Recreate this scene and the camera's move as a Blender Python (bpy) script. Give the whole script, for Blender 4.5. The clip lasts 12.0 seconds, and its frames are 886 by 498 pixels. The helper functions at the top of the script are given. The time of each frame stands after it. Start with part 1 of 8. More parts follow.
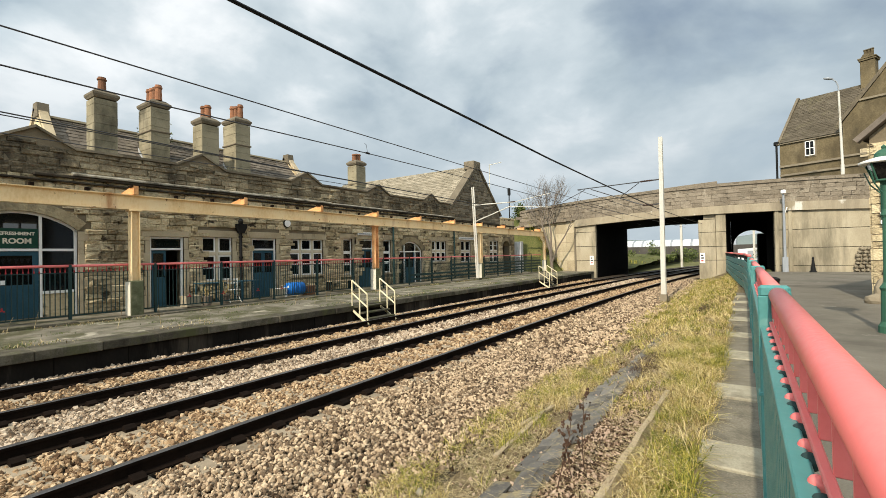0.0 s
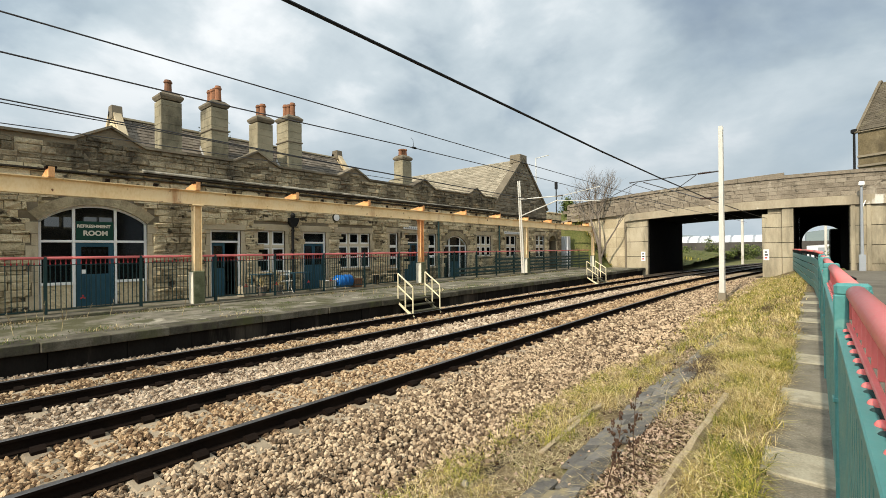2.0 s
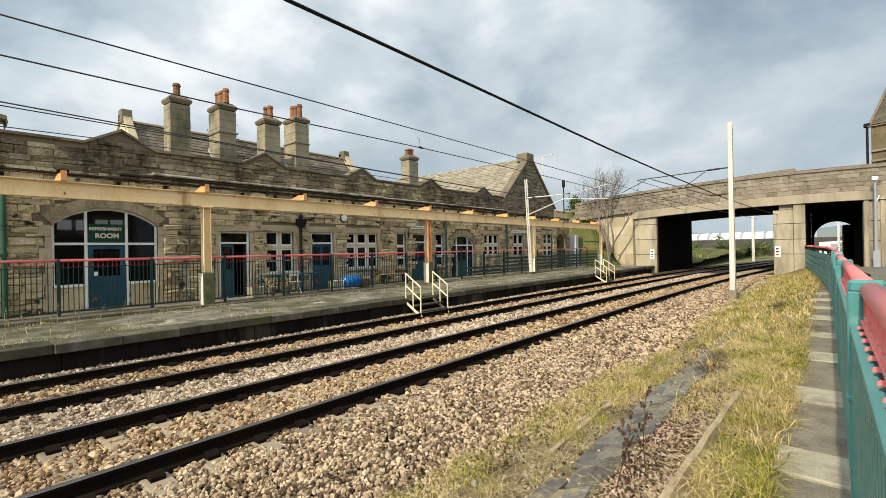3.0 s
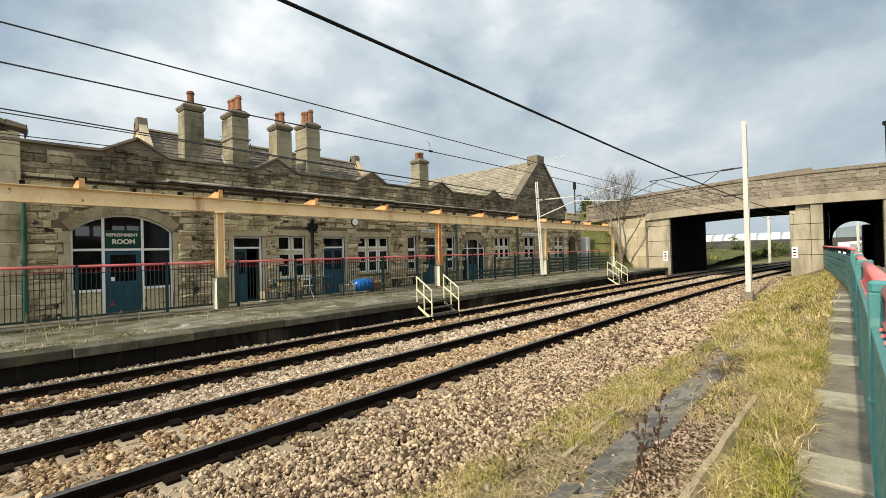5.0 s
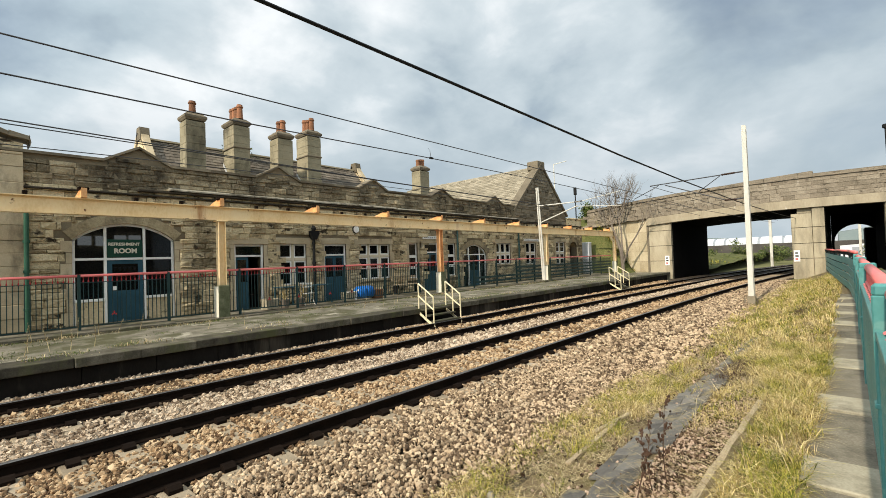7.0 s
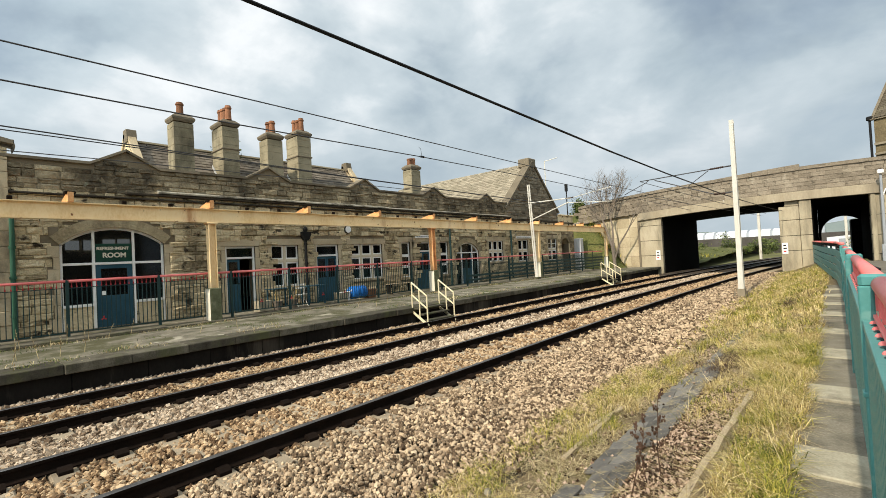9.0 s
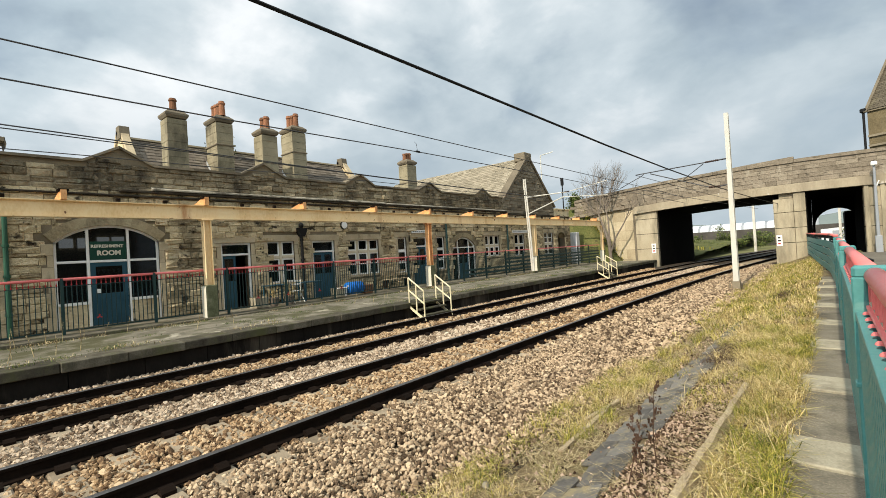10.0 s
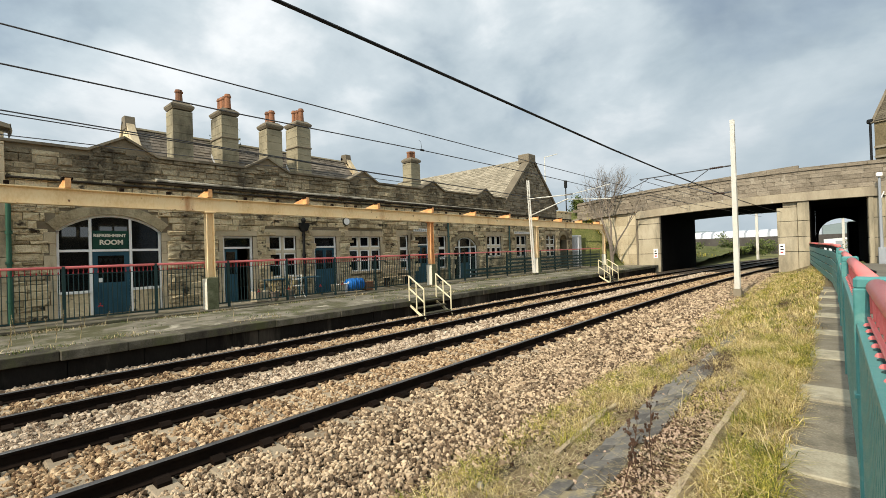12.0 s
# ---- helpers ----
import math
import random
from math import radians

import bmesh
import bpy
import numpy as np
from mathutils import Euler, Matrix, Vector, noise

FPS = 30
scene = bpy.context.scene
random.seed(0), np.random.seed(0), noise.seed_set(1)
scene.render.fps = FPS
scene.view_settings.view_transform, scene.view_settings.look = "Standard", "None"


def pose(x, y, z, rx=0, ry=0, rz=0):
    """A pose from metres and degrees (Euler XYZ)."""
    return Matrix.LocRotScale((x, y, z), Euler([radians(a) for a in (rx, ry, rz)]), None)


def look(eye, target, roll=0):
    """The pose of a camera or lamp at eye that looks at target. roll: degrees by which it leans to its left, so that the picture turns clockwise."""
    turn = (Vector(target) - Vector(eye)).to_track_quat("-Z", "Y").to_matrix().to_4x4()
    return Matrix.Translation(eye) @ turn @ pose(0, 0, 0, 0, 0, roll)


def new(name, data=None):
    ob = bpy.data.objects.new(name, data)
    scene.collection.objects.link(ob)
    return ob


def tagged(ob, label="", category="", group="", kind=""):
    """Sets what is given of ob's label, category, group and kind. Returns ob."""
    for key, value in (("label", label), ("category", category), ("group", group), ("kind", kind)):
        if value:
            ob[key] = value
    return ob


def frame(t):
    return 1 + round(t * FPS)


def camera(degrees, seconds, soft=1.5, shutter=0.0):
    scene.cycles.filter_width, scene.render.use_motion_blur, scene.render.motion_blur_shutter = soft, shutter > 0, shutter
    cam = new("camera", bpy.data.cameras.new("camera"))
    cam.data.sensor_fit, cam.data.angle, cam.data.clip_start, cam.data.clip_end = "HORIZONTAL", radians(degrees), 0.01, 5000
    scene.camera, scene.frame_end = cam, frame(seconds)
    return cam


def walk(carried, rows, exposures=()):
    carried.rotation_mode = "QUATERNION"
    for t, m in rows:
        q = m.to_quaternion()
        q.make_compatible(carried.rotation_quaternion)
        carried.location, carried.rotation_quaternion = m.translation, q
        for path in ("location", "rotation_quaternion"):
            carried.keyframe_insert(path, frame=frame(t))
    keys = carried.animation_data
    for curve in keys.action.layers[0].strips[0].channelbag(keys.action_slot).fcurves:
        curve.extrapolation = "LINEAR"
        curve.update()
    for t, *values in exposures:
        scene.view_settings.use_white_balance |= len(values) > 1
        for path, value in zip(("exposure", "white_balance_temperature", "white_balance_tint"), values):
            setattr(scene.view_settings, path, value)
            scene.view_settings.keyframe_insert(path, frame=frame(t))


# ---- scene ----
cam = camera(89.64, 12.0, soft=0.55)

# the camera is held by hand and turns, with a small sway at the start: seconds, yaw, pitch, roll
EYE = Vector((0.0, 0.0, 1.85))
SWAY = {0: Vector((0.017, 0.011, 0.010)), 0.5: Vector((0.007, 0.004, 0.006)), 1: Vector((0, 0, -0.003)), 1.5: Vector((-0.004, 0, -0.004))}
TURNS = [
    (0, 34.064, 0.852, 1.098), (0.5, 36.417, 0.642, 1.096), (1, 38.062, 0.559, 0.711),
    (1.5, 39.078, 0.420, 0.524), (2, 39.783, 0.228, 0.629), (2.5, 40.357, 0.136, 0.929),
    (3, 40.730, 0.174, 1.098), (5, 42.113, 0.626, 1.516), (5.5, 42.373, 0.768, 1.676),
    (6, 42.515, 0.948, 1.832), (6.5, 42.495, 1.201, 1.905), (7, 42.288, 1.465, 1.995),
    (9, 41.360, 1.233, 3.017), (9.5, 41.136, 0.940, 3.214), (10, 40.912, 0.564, 3.489),
    (10.5, 40.725, 0.357, 3.653), (11, 40.532, 0.261, 3.646), (11.5, 40.584, 0.338, 3.119),
    (12, 41.096, 0.455, 1.845),
]
walk(cam, [(t, pose(*(EYE + SWAY.get(t, Vector())), 90 + p, r, w)) for t, w, p, r in TURNS])

# ---- light ----
SUN_AZ, SUN_EL = radians(178.2), radians(38)   # azimuth clockwise from +y


def node(nt, kind, **props):
    n = nt.nodes.new(kind)
    for k, v in props.items():
        if k in n.inputs:
            n.inputs[k].default_value = v
    return n


def ramp(nt, fac, stops):
    n = nt.nodes.new("ShaderNodeValToRGB")
    els = n.color_ramp.elements
    while len(els) < len(stops):
        els.new(0.5)
    for e, (p, c) in zip(els, stops):
        e.position, e.color = p, (*c, 1) if len(c) == 3 else c
    nt.links.new(fac, n.inputs["Fac"])
    return n.outputs["Color"]


def mix(nt, fac, a, b, mode="MIX"):
    n = nt.nodes.new("ShaderNodeMix")
    n.data_type, n.blend_type = "RGBA", mode
    for sock, v in ((n.inputs["Factor"], fac), (n.inputs[6], a), (n.inputs[7], b)):
        if isinstance(v, (int, float)):
            sock.default_value = v
        elif isinstance(v, tuple):
            sock.default_value = (*v, 1)
        else:
            nt.links.new(v, sock)
    return n.outputs[2]


def noise_tex(nt, vec, scale, detail=4.0, rough=0.55, distort=0.0):
    n = nt.nodes.new("ShaderNodeTexNoise")
    n.inputs["Scale"].default_value = scale
    n.inputs["Detail"].default_value = detail
    n.inputs["Roughness"].default_value = rough
    n.inputs["Distortion"].default_value = distort
    if vec is not None:
        nt.links.new(vec, n.inputs["Vector"])
    return n.outputs["Fac"]


def stretch(nt, vec, s, loc=(0, 0, 0)):
    n = nt.nodes.new("ShaderNodeMapping")
    n.inputs["Scale"].default_value = s
    n.inputs["Location"].default_value = loc
    nt.links.new(vec, n.inputs["Vector"])
    return n.outputs["Vector"]


world = bpy.data.worlds.new("sky")
scene.world = world
world.use_nodes = True
wt = world.node_tree
wt.nodes.clear()
sky = wt.nodes.new("ShaderNodeTexSky")
sky.sky_type, sky.sun_disc = "NISHITA", False
sky.sun_elevation, sky.sun_rotation = SUN_EL, SUN_AZ
sky.air_density, sky.dust_density = 1.0, 2.0
sky_dim = mix(wt, 1.0, sky.outputs["Color"], (0.10, 0.10, 0.10), "MULTIPLY")
wco = wt.nodes.new("ShaderNodeTexCoord").outputs["Generated"]
# project the clouds on a flat layer overhead, so that they gather towards the horizon
sep = wt.nodes.new("ShaderNodeSeparateXYZ")
wt.links.new(wco, sep.inputs[0])
zed = wt.nodes.new("ShaderNodeMath")
zed.operation = "MAXIMUM"
wt.links.new(sep.outputs["Z"], zed.inputs[0])
zed.inputs[1].default_value = 0.0
zadd = wt.nodes.new("ShaderNodeMath")
zadd.operation = "ADD"
wt.links.new(zed.outputs[0], zadd.inputs[0])
zadd.inputs[1].default_value = 0.42
lay = wt.nodes.new("ShaderNodeVectorMath")
lay.operation = "DIVIDE"
wt.links.new(wco, lay.inputs[0])
comb = wt.nodes.new("ShaderNodeCombineXYZ")
for i in range(3):
    wt.links.new(zadd.outputs[0], comb.inputs[i])
wt.links.new(comb.outputs[0], lay.inputs[1])
big = noise_tex(wt, stretch(wt, lay.outputs[0], (1, 1, 1), (3.1, 1.7, 0)), 1.5, 7.0, 0.5, 0.2)
small = noise_tex(wt, stretch(wt, lay.outputs[0], (1, 1, 1), (7.3, 2.2, 0)), 3.6, 6.0, 0.55, 0.2)
shade = mix(wt, 0.35, big, small)
cloud = ramp(wt, shade, [(0.30, (0.36, 0.44, 0.50)), (0.43, (0.50, 0.60, 0.665)), (0.52, (0.69, 0.78, 0.83)), (0.60, (1.02, 1.06, 1.08))])
cover = ramp(wt, big, [(0.30, (0.35, 0.35, 0.35)), (0.44, (0.97, 0.97, 0.97))])
hazed = ramp(wt, sep.outputs["Z"], [(0.0, (0.8, 0.8, 0.8)), (0.18, (0.55, 0.55, 0.55)), (0.34, (0.0, 0.0, 0.0))])
skycol = mix(wt, hazed, mix(wt, cover, sky_dim, cloud), (0.50, 0.59, 0.65))
# the cloud layer grows brighter towards the hidden sun
glow = wt.nodes.new("ShaderNodeVectorMath")
glow.operation = "DOT_PRODUCT"
wt.links.new(wco, glow.inputs[0])
glow.inputs[1].default_value = (math.sin(SUN_AZ) * math.cos(SUN_EL), math.cos(SUN_AZ) * math.cos(SUN_EL), math.sin(SUN_EL))
glow_ramp = ramp(wt, glow.outputs["Value"], [(0.0, (1.0, 1.0, 1.0)), (0.45, (1.4, 1.42, 1.42)), (1.0, (2.4, 2.42, 2.4))])
skycol = mix(wt, 1.0, skycol, glow_ramp, "MULTIPLY")
bgd = wt.nodes.new("ShaderNodeBackground")
bgd.inputs["Strength"].default_value = 0.95
wt.links.new(skycol, bgd.inputs["Color"])
wout = wt.nodes.new("ShaderNodeOutputWorld")
wt.links.new(bgd.outputs[0], wout.inputs["Surface"])

sun_data = bpy.data.lights.new("sun", "SUN")
sun_data.energy, sun_data.angle, sun_data.color = 4.4, radians(1.0), (1.0, 0.89, 0.72)
sun = new("sun", sun_data)
to_sun = Vector((math.sin(SUN_AZ) * math.cos(SUN_EL), math.cos(SUN_AZ) * math.cos(SUN_EL), math.sin(SUN_EL)))
sun.matrix_world = look(to_sun * 60, (0, 0, 0))
scene.view_settings.exposure = 0.02

# ---- materials ----


def surface(name, stops, scale=1.0, fine=18.0, rough=0.85, bump=0.3, grain=0.35, metal=0.0, island=0.0, piece=0.0,
            stain=None, stain_scale=0.5, stain_at=(0.5, 0.7), spec=0.14, vec_scale=(1, 1, 1), bump_dist=0.01, dirt=None, dirt_scale=3.0, dirt_at=(0.54, 0.64)):
    """Colour over coarse noise, mixed with fine grain, with stains and fine relief, in world coordinates."""
    m = bpy.data.materials.new(name)
    m.use_nodes = True
    nt = m.node_tree
    bsdf = nt.nodes["Principled BSDF"]
    geo = nt.nodes.new("ShaderNodeNewGeometry")
    vec = stretch(nt, geo.outputs["Position"], vec_scale)
    coarse = noise_tex(nt, vec, scale, 5.0, 0.6)
    small_n = noise_tex(nt, vec, fine, 4.0, 0.6)
    fac = mix(nt, grain, coarse, small_n)
    if island:
        fac = mix(nt, island, fac, geo.outputs["Random Per Island"])
    if piece:
        info = nt.nodes.new("ShaderNodeObjectInfo")
        fac = mix(nt, piece, fac, info.outputs["Random"])
    n = len(stops)
    col = ramp(nt, fac, [(0.3 + 0.4 * i / max(1, n - 1), c) for i, c in enumerate(stops)])
    if stain:
        sn = noise_tex(nt, stretch(nt, vec, (1, 1, 0.45), (9, 4, 2)), stain_scale, 6.0, 0.65)
        mask = ramp(nt, sn, [(stain_at[0], (0, 0, 0)), (stain_at[1], (1, 1, 1))])
        col = mix(nt, mask, col, stain)
    if dirt:
        dn = noise_tex(nt, stretch(nt, vec, (1, 1, 1.6), (2, 7, 5)), dirt_scale, 5.0, 0.6)
        col = mix(nt, ramp(nt, dn, [(dirt_at[0], (0, 0, 0)), (dirt_at[1], (1, 1, 1))]), col, dirt)
    nt.links.new(col, bsdf.inputs["Base Color"])
    rr = ramp(nt, small_n, [(0.3, (rough - 0.08,) * 3), (0.7, (min(1, rough + 0.08),) * 3)])
    nt.links.new(rr, bsdf.inputs["Roughness"])
    bsdf.inputs["Metallic"].default_value = metal
    bsdf.inputs["Specular IOR Level"].default_value = spec
    if bump:
        b = nt.nodes.new("ShaderNodeBump")
        b.inputs["Strength"].default_value = bump
        b.inputs["Distance"].default_value = bump_dist
        nt.links.new(small_n, b.inputs["Height"])
        nt.links.new(b.outputs[0], bsdf.inputs["Normal"])
    return m


M = {}
M["ballast_bed"] = surface("ballast_bed", [(0.022, 0.017, 0.012), (0.06, 0.047, 0.034), (0.12, 0.095, 0.07)], 6, 30, 0.95, 0.9, 0.6, bump_dist=0.04)
M["stone_grey"] = surface("ballast_stone", [(0.078, 0.052, 0.032), (0.285, 0.205, 0.13), (0.54, 0.415, 0.275)], 1.2, 40, 0.9, 0.3, 0.3, island=0.5)
M["stone_rust"] = surface("ballast_stone_rusty", [(0.10, 0.06, 0.033), (0.31, 0.205, 0.113), (0.5, 0.372, 0.232)], 1.2, 40, 0.9, 0.3, 0.3, island=0.5)
M["stone_pale"] = surface("ballast_stone_pale", [(0.12, 0.083, 0.054), (0.34, 0.26, 0.18), (0.56, 0.455, 0.34)], 1.2, 40, 0.9, 0.3, 0.3, island=0.45)
M["rail"] = surface("rail_steel_rust", [(0.006, 0.0045, 0.0035), (0.017, 0.011, 0.008)], 3, 40, 0.85, 0.2, spec=0.04)
M["rail_head"] = surface("rail_head_steel", [(0.10, 0.09, 0.085), (0.2, 0.19, 0.18)], 3, 40, 0.4, 0.1, metal=0.8)
M["sleeper"] = surface("sleeper_concrete", [(0.16, 0.125, 0.085), (0.28, 0.225, 0.155), (0.37, 0.305, 0.22)], 3, 60, 0.9, 0.3, piece=0.3)
M["tarmac"] = surface("tarmac_worn", [(0.105, 0.094, 0.074), (0.155, 0.14, 0.112), (0.21, 0.192, 0.157)], 0.7, 70, 0.92, 0.4, 0.45, stain=(0.085, 0.076, 0.06), stain_scale=0.35, dirt=(0.26, 0.24, 0.2), dirt_scale=2.2, dirt_at=(0.66, 0.72))
M["platform"] = surface("platform_tarmac", [(0.075, 0.068, 0.052), (0.18, 0.163, 0.125), (0.32, 0.29, 0.225)], 2.2, 40, 0.92, 0.6, 0.4, stain=(0.085, 0.082, 0.045), stain_scale=1.1, stain_at=(0.47, 0.6), dirt=(0.36, 0.33, 0.26), dirt_scale=1.7, dirt_at=(0.6, 0.68), bump_dist=0.02)
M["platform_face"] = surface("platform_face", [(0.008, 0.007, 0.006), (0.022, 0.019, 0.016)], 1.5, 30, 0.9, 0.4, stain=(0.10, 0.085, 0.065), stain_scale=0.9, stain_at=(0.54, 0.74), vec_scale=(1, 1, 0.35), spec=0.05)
M["coping"] = surface("stone_coping", [(0.028, 0.025, 0.019), (0.07, 0.063, 0.046), (0.17, 0.153, 0.115)], 3.5, 40, 0.9, 0.4, piece=0.2, stain=(0.07, 0.072, 0.034), stain_scale=1.8, stain_at=(0.5, 0.64))
M["mortar"] = surface("mortar_dark", [(0.13, 0.105, 0.07), (0.25, 0.205, 0.135)], 2, 40, 0.95, 0.4)
M["sandstone"] = surface("sandstone_block", [(0.25, 0.195, 0.113), (0.57, 0.465, 0.285), (0.74, 0.615, 0.395)], 1.6, 11, 0.92, 1.0, 0.45, island=0.32, stain=(0.12, 0.096, 0.062), stain_scale=0.45, stain_at=(0.53, 0.73), bump_dist=0.08, dirt=(0.05, 0.04, 0.028), dirt_scale=2.6, dirt_at=(0.575, 0.66))
M["sandstone_piece"] = surface("sandstone_single_block", [(0.25, 0.195, 0.113), (0.57, 0.465, 0.285), (0.74, 0.615, 0.395)], 1.6, 11, 0.92, 1.0, 0.45, piece=0.32, stain=(0.12, 0.096, 0.062), stain_scale=0.45, stain_at=(0.53, 0.73), bump_dist=0.08, dirt=(0.05, 0.04, 0.028), dirt_scale=2.6, dirt_at=(0.575, 0.66))
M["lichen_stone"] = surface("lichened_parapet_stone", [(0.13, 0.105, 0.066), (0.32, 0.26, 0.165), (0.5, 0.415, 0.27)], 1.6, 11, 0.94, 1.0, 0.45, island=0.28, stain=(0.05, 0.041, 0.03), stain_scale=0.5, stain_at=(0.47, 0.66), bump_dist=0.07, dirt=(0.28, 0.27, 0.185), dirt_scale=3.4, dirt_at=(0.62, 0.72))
M["cream_stone"] = surface("cream_painted_stone", [(0.52, 0.45, 0.32), (0.64, 0.56, 0.41), (0.70, 0.62, 0.47)], 1.5, 40, 0.85, 0.2, stain=(0.3, 0.25, 0.17), stain_scale=1.5, stain_at=(0.56, 0.72))
M["ashlar"] = surface("ashlar_dressed", [(0.34, 0.275, 0.175), (0.48, 0.395, 0.26), (0.58, 0.49, 0.34)], 1.2, 40, 0.9, 0.4, stain=(0.12, 0.1, 0.07), stain_scale=1.1, stain_at=(0.54, 0.7))
M["stack_stone"] = surface("chimney_stone", [(0.14, 0.122, 0.08), (0.27, 0.235, 0.155), (0.38, 0.33, 0.225)], 0.9, 30, 0.92, 0.35, stain=(0.055, 0.05, 0.036), stain_scale=0.7)
M["ledge_stone"] = surface("pale_ledge_stone", [(0.16, 0.145, 0.11), (0.31, 0.285, 0.225), (0.43, 0.4, 0.33)], 3.0, 25, 0.9, 0.5, 0.5, stain=(0.09, 0.08, 0.06), stain_scale=1.6, stain_at=(0.5, 0.62))
M["wing_stone"] = surface("wing_wall_stone", [(0.32, 0.26, 0.165), (0.46, 0.39, 0.26), (0.58, 0.5, 0.35)], 1.2, 16, 0.92, 0.5, 0.45, piece=0.2, stain=(0.2, 0.165, 0.11), stain_scale=0.9, stain_at=(0.52, 0.7))
M["ring_stone"] = surface("arch_ring_stone", [(0.22, 0.175, 0.105), (0.36, 0.295, 0.18), (0.46, 0.38, 0.24)], 1.5, 12, 0.92, 0.9, 0.45, piece=0.12, stain=(0.09, 0.072, 0.048), stain_scale=0.9, stain_at=(0.5, 0.68), bump_dist=0.04)
M["black_stone"] = surface("near_black_stone", [(0.018, 0.015, 0.012), (0.05, 0.042, 0.032), (0.10, 0.085, 0.062)], 1.4, 30, 0.95, 0.4, spec=0.05)
M["dark_stone"] = surface("weathered_dark_stone", [(0.085, 0.07, 0.05), (0.17, 0.142, 0.1), (0.26, 0.22, 0.155)], 1.0, 30, 0.92, 0.5, island=0.3)
M["slate"] = surface("roof_slate", [(0.095, 0.08, 0.062), (0.158, 0.133, 0.104), (0.23, 0.197, 0.155)], 1.2, 30, 0.9, 0.3, island=0.28, stain=(0.19, 0.17, 0.10), stain_scale=0.6, stain_at=(0.55, 0.75))
M["slate_pale"] = surface("roof_stone_slate_pale", [(0.17, 0.148, 0.105), (0.26, 0.225, 0.163), (0.35, 0.305, 0.228)], 0.8, 20, 0.9, 0.4, island=0.25, stain=(0.2, 0.18, 0.12), stain_scale=0.5, stain_at=(0.55, 0.75))
M["lead"] = surface("lead_flashing", [(0.33, 0.33, 0.32), (0.48, 0.48, 0.47)], 2, 20, 0.6, 0.15)
M["terracotta"] = surface("terracotta_pot", [(0.15, 0.075, 0.042), (0.33, 0.15, 0.08)], 3, 30, 0.85, 0.2, piece=0.3)
M["cream"] = surface("cream_paint_rusty", [(0.74, 0.5, 0.235), (0.88, 0.66, 0.37), (0.9, 0.72, 0.45)], 1.3, 20, 0.6, 0.15, stain=(0.40, 0.155, 0.05), stain_scale=1.3, stain_at=(0.57, 0.76), vec_scale=(1, 1, 0.5), dirt=(0.2, 0.09, 0.045), dirt_scale=5.0, dirt_at=(0.64, 0.7))
M["rust_paint"] = surface("rusty_orange_paint", [(0.45, 0.17, 0.06), (0.72, 0.36, 0.15), (0.85, 0.56, 0.29)], 2, 20, 0.7, 0.2)
M["concrete"] = surface("bridge_concrete", [(0.29, 0.245, 0.165), (0.40, 0.345, 0.24), (0.47, 0.41, 0.30)], 1.1, 20, 0.9, 0.3, stain=(0.18, 0.157, 0.11), stain_scale=0.8, stain_at=(0.48, 0.66), vec_scale=(1, 1, 0.45))
M["concrete_beam"] = surface("deck_edge_concrete", [(0.26, 0.215, 0.145), (0.42, 0.365, 0.265)], 0.9, 20, 0.9, 0.2, stain=(0.2, 0.168, 0.12), stain_scale=0.6, dirt=(0.6, 0.57, 0.5), dirt_scale=0.7, dirt_at=(0.65, 0.7), vec_scale=(1, 1, 0.25))
M["parapet_stone"] = surface("parapet_stone", [(0.14, 0.117, 0.085), (0.235, 0.197, 0.147), (0.33, 0.285, 0.215)], 1.5, 14, 0.92, 0.9, 0.55, island=0.2, stain=(0.38, 0.34, 0.265), stain_scale=1.4, stain_at=(0.6, 0.72), bump_dist=0.05, dirt=(0.08, 0.068, 0.05), dirt_scale=2.4, dirt_at=(0.57, 0.68))
# near-black base colour stands for the deep shade under the bridge
M["shade_black"] = surface("painted_bridge_shade", [(0.003, 0.0028, 0.0025), (0.008, 0.0072, 0.0065)], 1, 20, 0.95, 0.2, spec=0.03)
M["teal"] = surface("teal_paint", [(0.048, 0.185, 0.18), (0.068, 0.235, 0.225), (0.095, 0.285, 0.27)], 1.2, 40, 0.45, 0.06, spec=0.4, dirt=(0.12, 0.28, 0.26), dirt_scale=6.0, dirt_at=(0.6, 0.7))
M["dark_teal"] = surface("dark_teal_paint", [(0.018, 0.038, 0.036), (0.032, 0.062, 0.058)], 2, 40, 0.5, 0.08)
M["red"] = surface("red_paint_faded", [(0.74, 0.15, 0.14), (0.84, 0.22, 0.20)], 2, 60, 0.42, 0.05, spec=0.5)
M["dark_red"] = surface("red_paint_dull", [(0.35, 0.03, 0.035), (0.46, 0.05, 0.05)], 2, 60, 0.5, 0.05)
M["white"] = surface("white_paint", [(0.78, 0.76, 0.71), (0.88, 0.87, 0.83)], 3, 40, 0.5, 0.05)
M["mast_paint"] = surface("galvanised_mast", [(0.50, 0.48, 0.42), (0.64, 0.62, 0.55)], 1.2, 30, 0.6, 0.1, stain=(0.36, 0.32, 0.25), stain_scale=1.2, stain_at=(0.55, 0.72))
M["black"] = surface("black_cable", [(0.008, 0.008, 0.008), (0.016, 0.016, 0.016)], 3, 40, 0.6, 0.05)
M["grey_wire"] = surface("grey_wire", [(0.05, 0.05, 0.055), (0.09, 0.09, 0.09)], 3, 40, 0.5, 0.05, metal=0.4)
M["insulator"] = surface("brown_insulator", [(0.03, 0.018, 0.014), (0.06, 0.035, 0.025)], 3, 40, 0.35, 0.05)
M["blue_door"] = surface("blue_door_paint", [(0.02, 0.06, 0.085), (0.035, 0.095, 0.13)], 2, 40, 0.45, 0.08)
